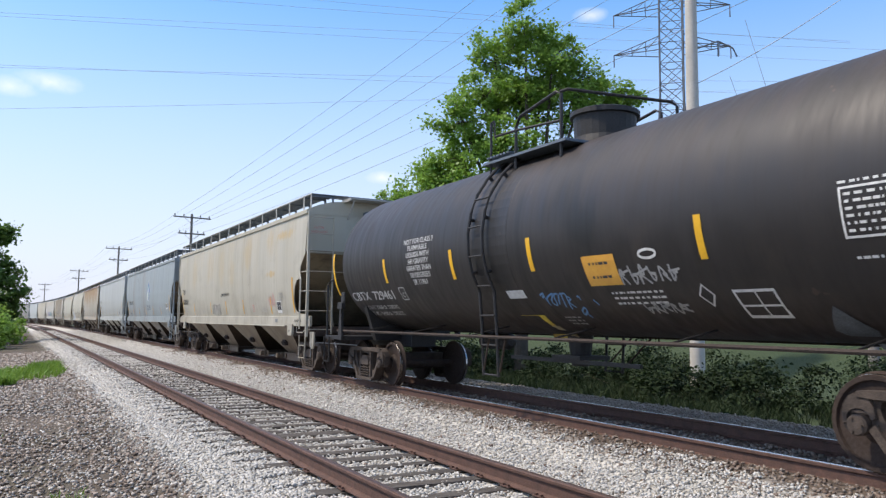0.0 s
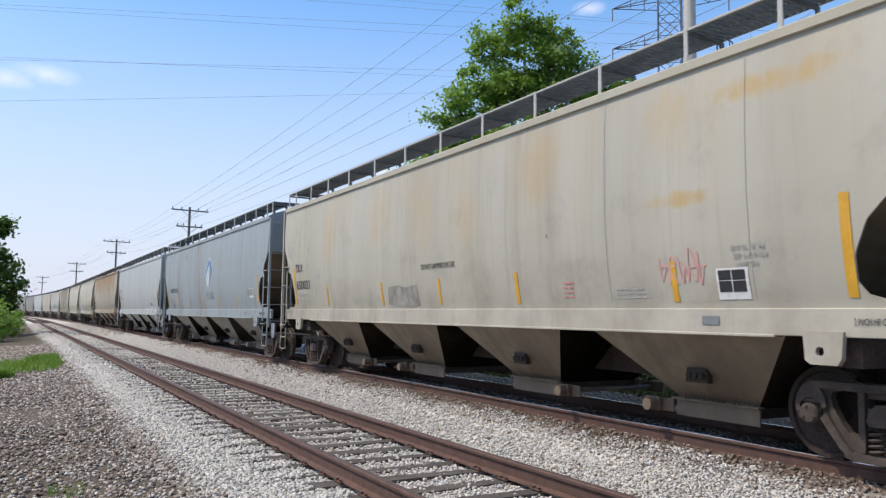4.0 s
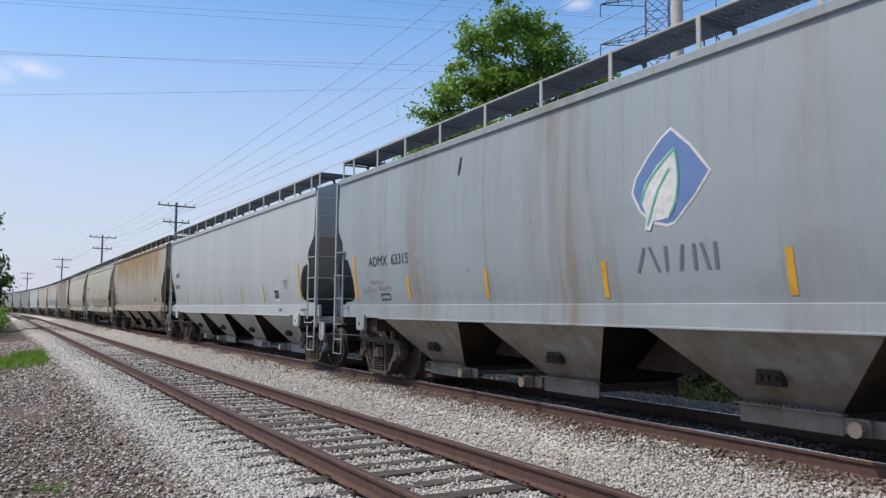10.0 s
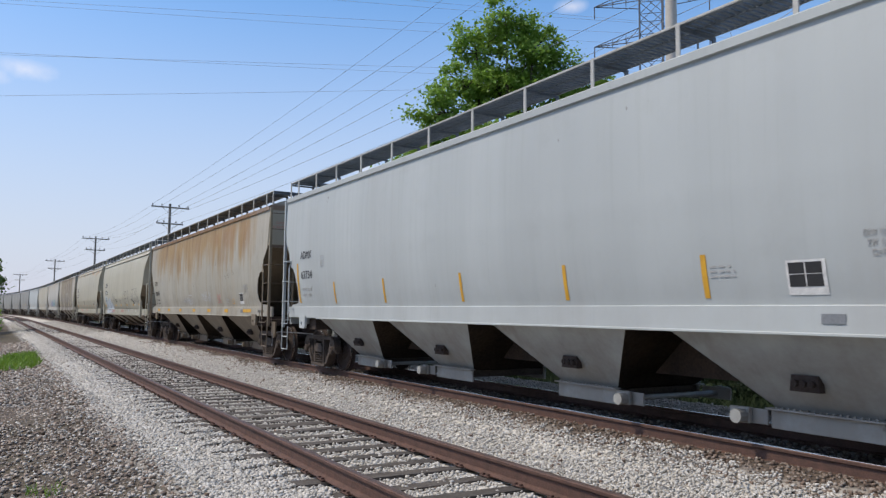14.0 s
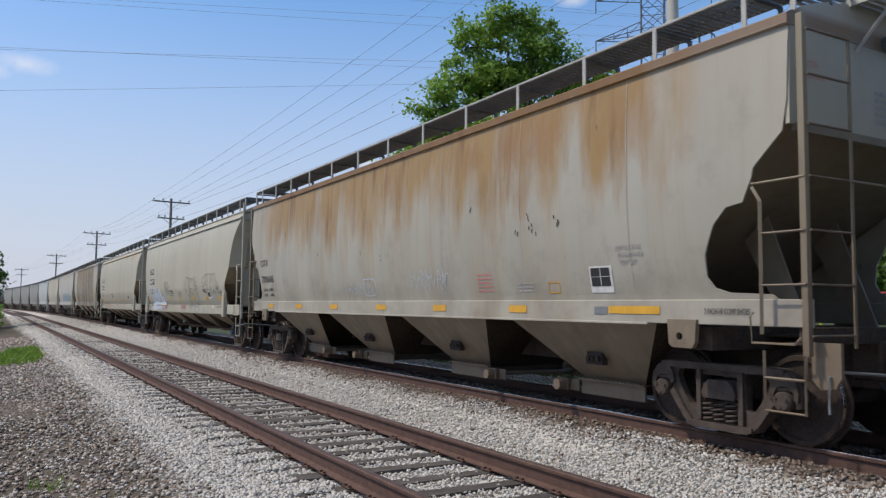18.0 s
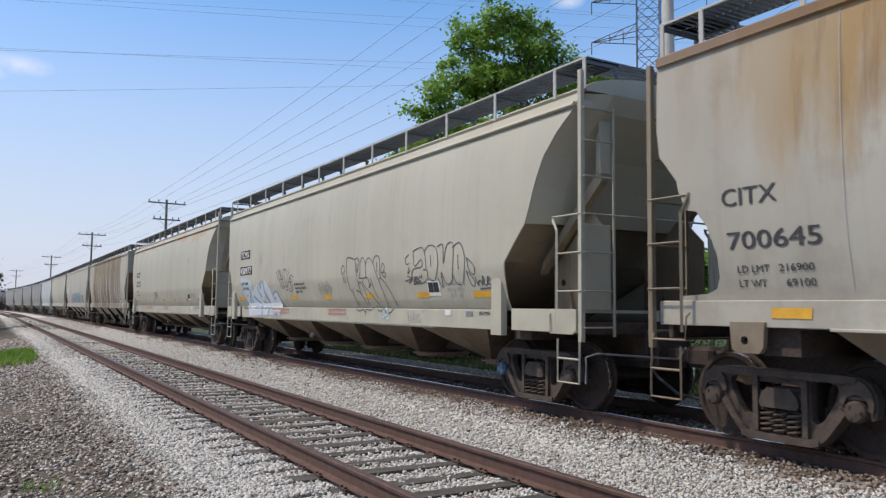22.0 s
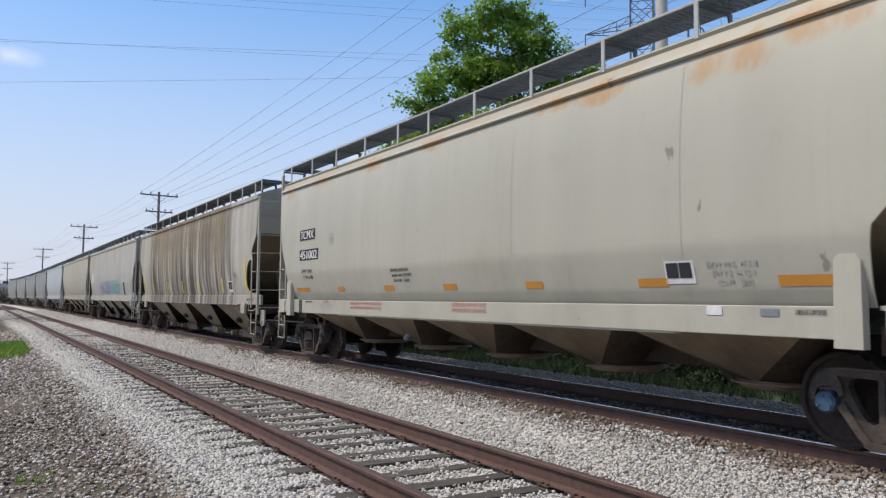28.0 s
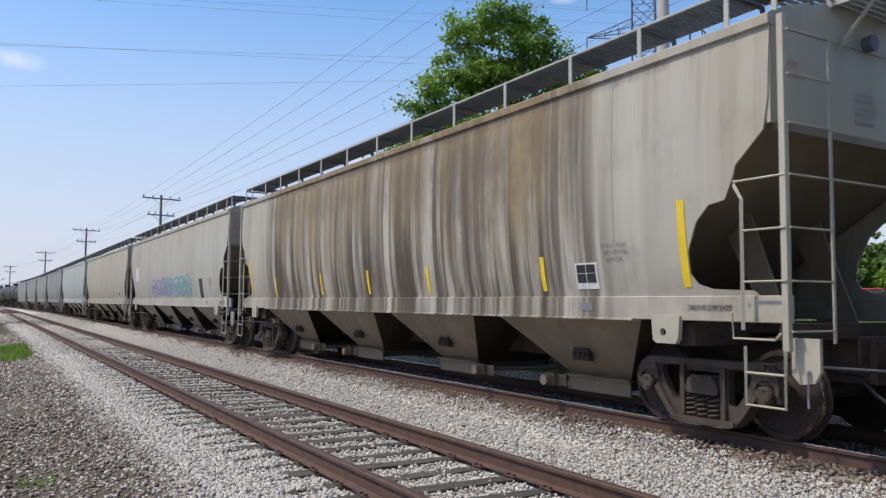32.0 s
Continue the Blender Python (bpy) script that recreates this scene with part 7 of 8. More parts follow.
scrawl("graffiti_letter", C5, bsill, [[(-1.32, 1.74), (-1.21, 1.85), (-1.16, 2.14), (-1.15, 2.38), (-1.27, 2.43), (-1.58, 2.37)], [(-1.58, 2.37), (-1.62, 2.12), (-1.68, 1.86), (-1.72, 1.72), (-1.53, 1.77)],
    [(-1.66, 2.28), (-1.67, 2.11), (-1.75, 2.27)], [(-1.58, 2.37), (-1.67, 2.4), (-1.81, 2.28)], [(-1.36, 1.8), (-1.37, 1.67), (-1.49, 1.45), (-1.58, 1.36), (-1.84, 1.39)]], blk, 0.009)
scrawl("graffiti_letter", C5, bsill, [[(-1.81, 2.28), (-1.88, 2.38), (-1.96, 2.38), (-2.05, 2.27), (-2.07, 2.0)], [(-1.81, 2.28), (-1.81, 2.1), (-1.76, 2.0), (-2.07, 2.0), (-2.15, 1.99)],
    [(-1.53, 1.77), (-1.71, 1.7), (-1.91, 1.47)], [(-1.67, 1.89), (-1.8, 1.91), (-1.94, 1.7), (-1.99, 1.47)], [(-1.84, 1.39), (-1.92, 1.31), (-1.96, 1.39), (-2.18, 1.38), (-2.34, 1.46)]], blk, 0.009)
scrawl("graffiti_letter", C5, bsill, [[(-2.05, 2.24), (-2.14, 2.36), (-2.26, 2.36), (-2.4, 2.26)], [(-1.89, 1.96), (-1.9, 1.88), (-2.16, 1.69), (-2.45, 1.46)], [(-2.15, 1.99), (-2.18, 1.87), (-2.12, 1.8), (-2.25, 1.88)],
    [(-2.27, 1.98), (-2.33, 1.81), (-2.44, 1.6)], [(-2.4, 2.26), (-2.61, 1.93), (-2.73, 1.66), (-2.8, 1.48)]], blk, 0.009)
scrawl("graffiti_letter", C5, bsill, [[(-2.4, 2.26), (-2.46, 2.37), (-2.56, 2.4), (-2.67, 2.34), (-2.69, 2.11), (-2.71, 1.97)], [(-2.56, 2.28), (-2.57, 2.09)], [(-2.61, 1.93), (-2.7, 1.97), (-2.87, 1.87), (-3.06, 1.66), (-3.16, 1.46)],
    [(-2.49, 1.46), (-2.5, 1.37), (-2.65, 1.37), (-2.8, 1.46)], [(-2.72, 1.39), (-2.88, 1.33), (-3.03, 1.35), (-3.16, 1.44)]], blk, 0.009)
for dot in [[(-2.74, 2.08), (-2.77, 2.2), (-2.84, 2.24), (-2.89, 2.16), (-2.82, 2.08), (-2.74, 2.08)], [(-2.78, 2.03), (-2.87, 2.08), (-2.94, 2.05), (-2.88, 1.98), (-2.78, 2.03)],
    [(-1.06, 2.2), (-0.96, 2.28), (-0.88, 2.2), (-0.94, 2.09), (-1.07, 2.18)], [(-0.98, 2.05), (-0.99, 1.94), (-1.07, 1.95), (-1.02, 2.07)]]:
    scrawl("graffiti_dot", C5, bsill, [dot], blk, 0.009)
scrawl("graffiti_tag", C5, bsill, tag(47, 0.45, 1.66, 0.75, 0.34, 5), M["smudge"], 0.010)
scrawl("graffiti_throw_up", C5, PROF_B, [
    [(-4.0, 2.40), (-4.05, 2.14), (-4.28, 2.24), (-4.30, 2.12), (-4.0, 2.08), (-3.95, 1.92), (-4.2, 1.84), (-4.45, 1.9), (-4.48, 2.05), (-4.35, 2.06)],
    [(-4.0, 2.40), (-4.3, 2.44), (-4.42, 2.30), (-4.45, 2.08)],
    [(-4.38, 2.36), (-4.55, 2.46), (-4.78, 2.40), (-4.84, 2.12), (-4.70, 1.88), (-4.5, 1.92)], [(-4.6, 2.3), (-4.62, 2.1)],
    [(-4.82, 2.42), (-5.0, 2.44), (-5.02, 2.14), (-5.12, 2.42), (-5.32, 2.42), (-5.26, 1.9), (-5.05, 1.82), (-4.94, 2.0), (-4.92, 1.76), (-4.8, 1.92)],
    [(-5.30, 2.38), (-5.52, 2.44), (-5.66, 2.2), (-5.58, 1.86), (-5.40, 1.8), (-5.28, 1.95)], [(-5.46, 2.26), (-5.47, 2.04)],
    [(-5.72, 2.20), (-5.92, 2.06), (-5.90, 1.94), (-5.78, 2.0), (-5.72, 2.20)], [(-5.70, 2.0), (-5.88, 1.86), (-5.86, 1.76), (-5.76, 1.82), (-5.70, 2.0)],
    [(-3.85, 2.35), (-3.72, 2.28), (-3.76, 2.18), (-3.86, 2.2)], [(-3.86, 2.14), (-3.80, 2.02), (-3.9, 2.08)],
], blk, 0.009, "black outlined bubble graffiti")
scrawl("graffiti_tag", C5, PROF_B, [[(-3.67, 1.89), (-3.91, 1.92)], [(-3.77, 1.98), (-3.91, 1.92), (-3.79, 1.85)], [(-3.9, 1.88), (-3.94, 1.97), (-4.0, 1.86), (-4.04, 1.97)], [(-4.14, 1.95), (-4.07, 1.94), (-4.07, 1.88), (-4.12, 1.87), (-4.13, 1.91), (-4.1, 1.91)],
    [(-4.24, 1.96), (-4.17, 1.93), (-4.17, 1.88), (-4.24, 1.88)], [(-4.28, 1.99), (-4.28, 1.92)], [(-3.95, 1.83), (-4.17, 1.85)]], blk, 0.011)
scrawl("graffiti_tag", C5, PROF_B, tag(44, -5.92, 1.76, 0.42, 0.16, 3) + [[(-6.0, 1.72), (-6.3, 1.73)]], blk, 0.011)
scrawl("graffiti_tag", C5, SILL_B, [[(-3.67, 1.39), (-3.72, 1.16), (-3.8, 1.36)], [(-3.79, 1.31), (-3.79, 1.19)], [(-3.79, 1.24), (-3.87, 1.25)], [(-3.87, 1.38), (-3.87, 1.18)], [(-3.95, 1.33), (-3.91, 1.24), (-3.95, 1.19), (-4.0, 1.27), (-3.95, 1.33)],
    [(-4.13, 1.35), (-4.04, 1.3), (-4.04, 1.2), (-4.12, 1.21), (-4.12, 1.27), (-4.08, 1.26)], [(-4.2, 1.39), (-4.24, 1.41), (-4.2, 1.37), (-4.24, 1.37)]], M["grey_mark"], 0.008)
scrawl("graffiti_tag", C5, PROF_B, [[(3.27, 2.27), (3.07, 2.33)], [(3.22, 2.25), (3.11, 2.07)], [(3.11, 2.3), (2.94, 1.88)], [(3.01, 2.36), (3.0, 2.24), (2.87, 2.18), (2.94, 2.1), (2.75, 2.11)], [(2.98, 2.34), (2.83, 1.86)], [(2.83, 2.3), (2.75, 2.11), (2.79, 1.89)], [(2.79, 2.32), (2.56, 2.33), (2.46, 2.2), (2.49, 1.91)], [(2.67, 2.33), (2.6, 2.04), (2.53, 1.91)], [(2.77, 1.87), (2.61, 1.93), (2.48, 1.89)], [(2.65, 1.84), (2.46, 1.83)], [(2.42, 2.19), (2.34, 2.25), (2.29, 2.35)], [(2.3, 2.12), (2.15, 2.18), (2.02, 2.12)], [(2.11, 1.94), (2.14, 1.85), (2.21, 1.8), (2.3, 1.8), (2.37, 1.86), (2.4, 1.96), (2.37, 2.05), (2.29, 2.1), (2.2, 2.1), (2.14, 2.03), (2.11, 1.94)], [(2.34, 2.03), (2.2, 2.02), (2.27, 1.96), (2.19, 1.91), (2.23, 1.84)]], blk, 0.009)
PIECE = [(6.35, 1.76), (5.92, 1.66), (5.62, 1.9), (5.4, 1.82), (5.24, 1.91), (4.93, 2.02), (4.77, 2.01), (4.68, 1.89), (4.63, 2.06), (4.47, 2.1), (4.34, 2.06), (4.2, 2.12), (3.92, 1.92), (3.67, 1.62), (3.63, 1.77), (3.5, 1.8), (3.37, 1.78), (3.23, 1.61), (3.1, 1.46), (3.1, 1.32), (3.18, 1.22), (3.32, 1.18), (3.49, 1.22), (4.04, 1.21), (5.75, 1.16), (5.86, 1.42)]
poly_decal("graffiti_fill", C5, bsill, PIECE, M["white_spray"], 0.006, "white and blue spray-painted graffiti")
scrawl("graffiti_blue", C5, tuple((a, b + 0.004) for a, b in bsill), [[(4.62, 1.89), (4.62, 2.02), (4.52, 2.08), (4.37, 2.06), (4.33, 1.94), (4.34, 1.81), (4.18, 1.59), (3.99, 1.47)], [(4.31, 1.8), (4.11, 1.64), (4.0, 1.48)], [(4.89, 1.97), (4.82, 1.81), (4.65, 1.66), (4.74, 1.77)], [(5.34, 1.71), (5.08, 1.6), (4.79, 1.49), (4.63, 1.39), (4.6, 1.21)], [(4.59, 1.56), (4.31, 1.52), (4.21, 1.42), (4.39, 1.37)], [(3.99, 1.45), (4.01, 1.35), (4.13, 1.2)], [(3.65, 1.64), (3.54, 1.63), (3.52, 1.68)], [(3.7, 1.71), (3.59, 1.77), (3.45, 1.81), (3.33, 1.77), (3.08, 1.5)], [(5.2, 1.45), (4.79, 1.41)], [(3.64, 1.21), (3.46, 1.24), (3.3, 1.21)]] + [[(6.35, 1.76), (6.08, 1.56), (5.82, 1.40), (5.62, 1.88), (5.55, 1.5)]], M["slate_spray"], 0.034)
scrawl("graffiti_tag", C5, bsill, [[(-2.53, 1.40), (-2.57, 1.40), (-2.60, 1.21), (-2.64, 1.22)], [(-2.68, 1.40), (-2.73, 1.36), (-2.76, 1.27), (-2.70, 1.24), (-2.64, 1.27)], [(-2.80, 1.24), (-2.78, 1.40), (-2.86, 1.39), (-2.86, 1.30), (-2.80, 1.29)], [(-2.85, 1.40), (-2.95, 1.23), (-2.84, 1.24)]], M["pale_cyan"], 0.010)
poly_decal("paint_patch", C5, PROF_B, [(6.49, 2.25), (5.37, 2.12), (5.48, 1.78), (6.2, 1.74), (6.38, 1.98)], M["pale_blue"], 0.0045)
for car, ys in ((C5, (-1.69, -4.69, -6.0, 1.3, 3.9)), (C6, (-1.69, -4.69, 1.3, 3.9))):
    for y in ys:
        decal("weld_seam", car, PROF_B, y - 0.003, y + 0.003, 1.75, 4.15, M["seam"])

C7 = CARS[7]
common_a(C7, -5.67, (5.72, 2.72, 0.34, -1.96, -5.02), M["bright_yellow"])
C8 = CARS[8]
common_a(C8, None, (), M["yellow"], ends=False)
for k, (mm, y, w) in enumerate((("violet_spray", 3.4, 2.9), ("slate_spray", 0.9, 1.6), ("teal_spray", -1.0, 2.7))):
    scrawl("graffiti_piece", C8, PROF_A, loops(51 + k, y, 1.62, w, 0.72, 3) + tag(55 + k, y, 1.66, w, 0.6, 6), M[mm], 0.045, "coloured spray-painted graffiti letters")
decal("poster_mark", C8, PROF_A, -5.4, -4.95, 1.55, 2.2, M["dark_mark"])
decal("white_label", C8, PROF_A, 6.5, 7.2, 2.35, 2.95, M["white_mark"])
for car in CARS[9:15]:
    common_a(car, -5.6, (5.4, 2.4, 0.0, -2.3), M["yellow"], ends=False)


# ---- poles, wires, pylon ----
def utility_pole(m, height, label, low_arm=True):
    pole = thing("utility_pole", label, "utility pole", m, "line poles")
    put("pole_shaft", shape(f"pole_{height}", lambda bm: tube(bm, [(0, 0, -0.5), (0, 0, height * 0.5), (0, 0, height + 0.35)], 0.17, 10, 0.11)), M["wood"], pole)
    for z, w in ((height, 1.75), (height - 1.55, 1.25)):
        arm = put("crossarm", shape(f"arm_{w}", lambda bm: box(bm, -w, w, -0.20, -0.08, -0.06, 0.06, 0.008)), M["wood"], pole, Matrix.Translation((0, 0, z)))
        for sx in (-1, 1):
            put("arm_brace", bar_mesh(f"arm_brace_{sx}", [(sx * 0.75, -0.14, -0.05), (0, -0.16, -0.65)], 0.02, 4), M["galv"], arm)
        for x in (-w + 0.12, -w * 0.45, w * 0.45, w - 0.12):
            put("insulator", shape("insulator", lambda bm: lathe(bm, [(0.05, 0.03), (0.12, 0.03), (0.14, 0.07), (0.19, 0.075), (0.21, 0.05), (0.27, 0.055), (0.29, 0.03)], 10, "z")), M["galv"], arm, Matrix.Translation((x, -0.14, 0)))
    return pole


POLES = ((14.2, 75.5, 11.9), (12.1, 115.6, 11.9), (11.0, 175.6, 11.9), (7.1, 255.4, 11.9), (3.4, 335.5, 11.9))
for x, y, h in POLES:
    utility_pole(pose(x, y, -0.75, 0, 0, 6), h - 0.12, "weathered wooden utility pole with two crossarms beside the line")


def wire(a, b, sag, r=0.012, name="wire"):
    a, b = Vector(a), Vector(b)
    pts = [a.lerp(b, k / 24) - Vector((0, 0, sag * 4 * (k / 24) * (1 - k / 24))) for k in range(25)]
    bm = bmesh.new()
    tube(bm, pts, r, 4)
    me = bpy.data.meshes.new(name)
    bm.to_mesh(me)
    bm.free()
    me.materials.append(M["wire"])
    tagged(new(name, me), "thin overhead power wire against the sky", "wire", "overhead wires")


def polar(az, el, dist):
    """A point at that azimuth from the tracks' direction, slope and level distance from the eye."""
    a = radians(az)
    return (dist * math.sin(a), dist * math.cos(a), EYE[2] + el * dist)


for (pa, pb) in zip(POLES, POLES[1:]):
    for dx, dz in ((-1.6, 0.2), (-0.7, 0.2), (0.7, 0.2), (1.6, 0.2), (-1.1, -1.35), (1.1, -1.35)):
        wire((pa[0] + dx, pa[1], pa[2] - 0.75 + dz - 0.12), (pb[0] + dx, pb[1], pb[2] - 0.75 + dz - 0.12), 0.6, 0.010)
STEEL_POLE = (20.6, 19.2)
for dx, dz, az, el, d in ((-1.6, 0.2, 29.95, 0.431, 40), (-0.7, 0.2, 32.8, 0.430, 38), (0.7, 0.2, 31.0, 0.372, 37), (1.6, 0.2, 38.8, 0.42, 34), (-1.1, -1.35, 30.2, 0.30, 36), (1.1, -1.35, 37.5, 0.33, 33)):
    a = Vector((14.2 + dx, 75.5, 11.05 + dz))
    b = Vector(polar(az, el, d))
    wire(a, a + (b - a) * 1.5, 0.7, 0.012)
for (a1, e1), (a2, e2), d in (((-2.0, 0.347), (30.6, 0.376), 130), ((-2.0, 0.351), (30.6, 0.388), 132), ((-1.8, 0.287), (27.6, 0.329), 128), ((-1.8, 0.290), (27.6, 0.321), 131), ((-1.65, 0.239), (24.7, 0.295), 128), ((13.2, 0.411), (31.9, 0.407), 125), ((13.2, 0.424), (31.9, 0.414), 126)):
    a, b = Vector(polar(a1, e1, d)), Vector(polar(a2, e2, d))
    wire(a + (a - b) * 0.6, b + (b - a) * 1.6, 0.6, 0.022)
for (a1, e1, d1), (a2, e2, d2) in (((47.0, 0.300, 28), (58.5, 0.405, 30)), ((36.0, 0.25, 45), (47.01, 0.318, 28.16))):
    wire(polar(a1, e1, d1), polar(a2, e2, d2), 0.2, 0.014)


def steel_pole():
    p = thing("steel_pole", "tall pale steel power pole with a small bracket", "utility pole", pose(STEEL_POLE[0], STEEL_POLE[1], -0.75))
    put("pole_shaft", shape("steel_shaft", lambda bm: tube(bm, [(0, 0, -0.5), (0, 0, 9), (0, 0, 18)], 0.26, 20, 0.18), True), M["concrete"], p)
    put("pole_bracket", shape("steel_bracket", lambda bm: (tube(bm, [(0.2, 0, 12.0), (0.8, -0.5, 12.25), (1.25, -0.75, 12.0), (1.4, -0.8, 11.7)], 0.03, 5), tube(bm, [(0.8, -0.5, 12.2), (0.8, -0.5, 11.7)], 0.04, 5))), M["galv"], p)
    put("pole_band", shape("steel_band", lambda bm: lathe(bm, [(8.9, 0.24), (8.9, 0.27), (9.05, 0.27), (9.05, 0.24)], 18, "z")), M["galv"], p)


steel_pole()


def pylon(m, height, base, top):
    """A lattice transmission tower: four legs, crossed bracing, arms on both sides."""
    tw = thing("transmission_tower", "tall galvanised lattice transmission tower with crossarms", "transmission tower", m)
    half = lambda z: (base + (top - base) * min(1.0, z / (height * 0.62))) / 2
    lv = [0, 7, 13, 18, 22.5, 26.5, 30, 33, 36, 39, 42, 45, 48, 51]
    lv = [z for z in lv if z <= height] + [height]
    for sx, sy in ((-1, -1), (1, -1), (1, 1), (-1, 1)):
        put("tower_leg", shape(f"leg_{sx}_{sy}", lambda bm: tube(bm, [(sx * half(z), sy * half(z), z) for z in lv], 0.13, 4)), M["tower_steel"], tw)
    def braces(bm):
        for z0, z1 in zip(lv, lv[1:]):
            a, b = half(z0), half(z1)
            for k in range(4):
                c = ((-1, -1), (1, -1), (1, 1), (-1, 1))
                p, q = c[k], c[(k + 1) % 4]
                tube(bm, [(p[0] * a, p[1] * a, z0), (q[0] * b, q[1] * b, z1)], 0.06, 3)
                tube(bm, [(q[0] * a, q[1] * a, z0), (p[0] * b, p[1] * b, z1)], 0.06, 3)
                tube(bm, [(p[0] * b, p[1] * b, z1), (q[0] * b, q[1] * b, z1)], 0.06, 3)
    put("tower_bracing", shape("tower_braces", braces), M["tower_steel"], tw)
    def arm(bm):
        tip = Vector((-8.0, 0, 0.2))
        w = top / 2
        roots = [Vector((-w, -w, 0)), Vector((-w, w, 0)), Vector((-w, -w, 2.0)), Vector((-w, w, 2.0))]
        for r in roots:
            tube(bm, [r, tip], 0.07, 4)
        for f in (0.3, 0.6):
            q = [r.lerp(tip, f) for r in roots]
            tube(bm, [q[0], q[2]], 0.05, 3)
            tube(bm, [q[1], q[3]], 0.05, 3)
            tube(bm, [q[0], q[1]], 0.05, 3)
            tube(bm, [roots[2].lerp(tip, f - 0.3), q[0]], 0.05, 3)
        tube(bm, [tip, tip - Vector((0, 0, 1.8))], 0.09, 6)
    me = shape("tower_arm", arm)
    for z in (41.0, 47.0):
        for rz in (0, 180):
            put("tower_arm", me, M["tower_steel"], tw, Matrix.Translation((0, 0, z)) @ pose(0, 0, 0, 0, 0, rz))
    return tw


px = polar(45.6, 0, 112)
pylon(pose(px[0], px[1], -0.8, 0, 0, -45), 54.0, 9.0, 3.2)


# ---- plants ----
def leaf_mesh(name, pts, normals, size, seed, material, label="", parent=None, flat=0.35):
    """Many small leaves, each a bent pair of triangles."""
    rng = np.random.default_rng(seed)
    k = len(pts)
    P0 = np.array(pts)
    d = rng.normal(size=(k, 3))
    d[:, 2] *= 0.6
    d /= np.linalg.norm(d, axis=1, keepdims=True)
    n = rng.normal(size=(k, 3)) * 0.6 + np.array((0, 0, 0.9)) + np.array(normals) * flat
    n /= np.linalg.norm(n, axis=1, keepdims=True)
    w = np.cross(n, d)
    w /= np.linalg.norm(w, axis=1, keepdims=True)
    s = rng.uniform(size[0], size[1], (k, 1))
    v = np.stack([P0 - d * s * 0.5, P0 + w * s * 0.42 + n * s * 0.06, P0 + d * s * 0.55, P0 - w * s * 0.42 + n * s * 0.06], 1)
    f = np.array([(0, 1, 2), (0, 2, 3)])[None] + (np.arange(k) * 4)[:, None, None]
    me = bpy.data.meshes.new(name)
    me.vertices.add(k * 4)
    me.vertices.foreach_set("co", v.reshape(-1))
    me.loops.add(k * 6)
    me.loops.foreach_set("vertex_index", f.reshape(-1).astype(np.int32))
    me.polygons.add(k * 2)
    me.polygons.foreach_set("loop_start", np.arange(0, k * 6, 3, dtype=np.int32))
    me.update(calc_edges=True)
    me.materials.append(None)
    return put(name, me, material, parent, None, label)


def tree(m, height, crown, trunk_r, seed, material, label, leaves=70, size=(0.14, 0.30), category="tree"):
    """A trunk that forks into limbs and twigs, with leaves in tufts round the twig ends; crown: list of (x, y, z, radius) lobes."""
    rnd = random.Random(seed)
    t = thing("tree", label, category, m)
    trunk, limbs, tufts = bmesh.new(), bmesh.new(), []
    fork = Vector((0.1, 0.05, height * 0.30))
    tube(trunk, [(0, 0, -0.4), (0.05, 0, height * 0.15), fork], trunk_r, 10, trunk_r * 0.75)
    for (cx, cy, cz, cr) in crown:
        c = Vector((cx, cy, cz))
        mid = fork.lerp(c, 0.5) + Vector((rnd.uniform(-0.3, 0.3), rnd.uniform(-0.3, 0.3), -0.25 * cr))
        tube(limbs, [fork - Vector((0, 0, 0.2)), mid, c], trunk_r * 0.42, 6, trunk_r * 0.14)
        n = int(17 * cr * cr) + 5
        for _ in range(n):
            d = Vector((rnd.gauss(0, 1), rnd.gauss(0, 1), rnd.gauss(0, 0.85))).normalized()
            rr = cr * rnd.uniform(0.35, 1.28)
            e = c + d * rr
            tufts.append((e, d, cr))
            if rnd.random() < 0.55:
                tube(limbs, [c.lerp(e, 0.05), c.lerp(e, 0.6) + Vector((0, 0, -0.1)), e], trunk_r * 0.10, 4, trunk_r * 0.03)
    for bm, nm in ((trunk, "trunk"), (limbs, "limb")):
        me = bpy.data.meshes.new(nm)
        bm.to_mesh(me)
        bm.free()
        me.materials.append(None)
        ob = put(nm, me, M["bark"], t)
        if nm == "limb":
            ob["kind"] = "stuff"
    pts, nor = [], []
    for e, d, cr in tufts:
        tr = rnd.uniform(0.22, 0.5) * min(1.3, 0.5 + cr * 0.35)
        for _ in range(leaves):
            q = Vector((rnd.gauss(0, 1), rnd.gauss(0, 1), rnd.gauss(0, 0.7))) * tr * 0.7
            pts.append(tuple(e + q))
            nor.append(tuple(d))
    tagged(leaf_mesh("crown", pts, nor, size, seed, material, "", t), kind="stuff")
    return t


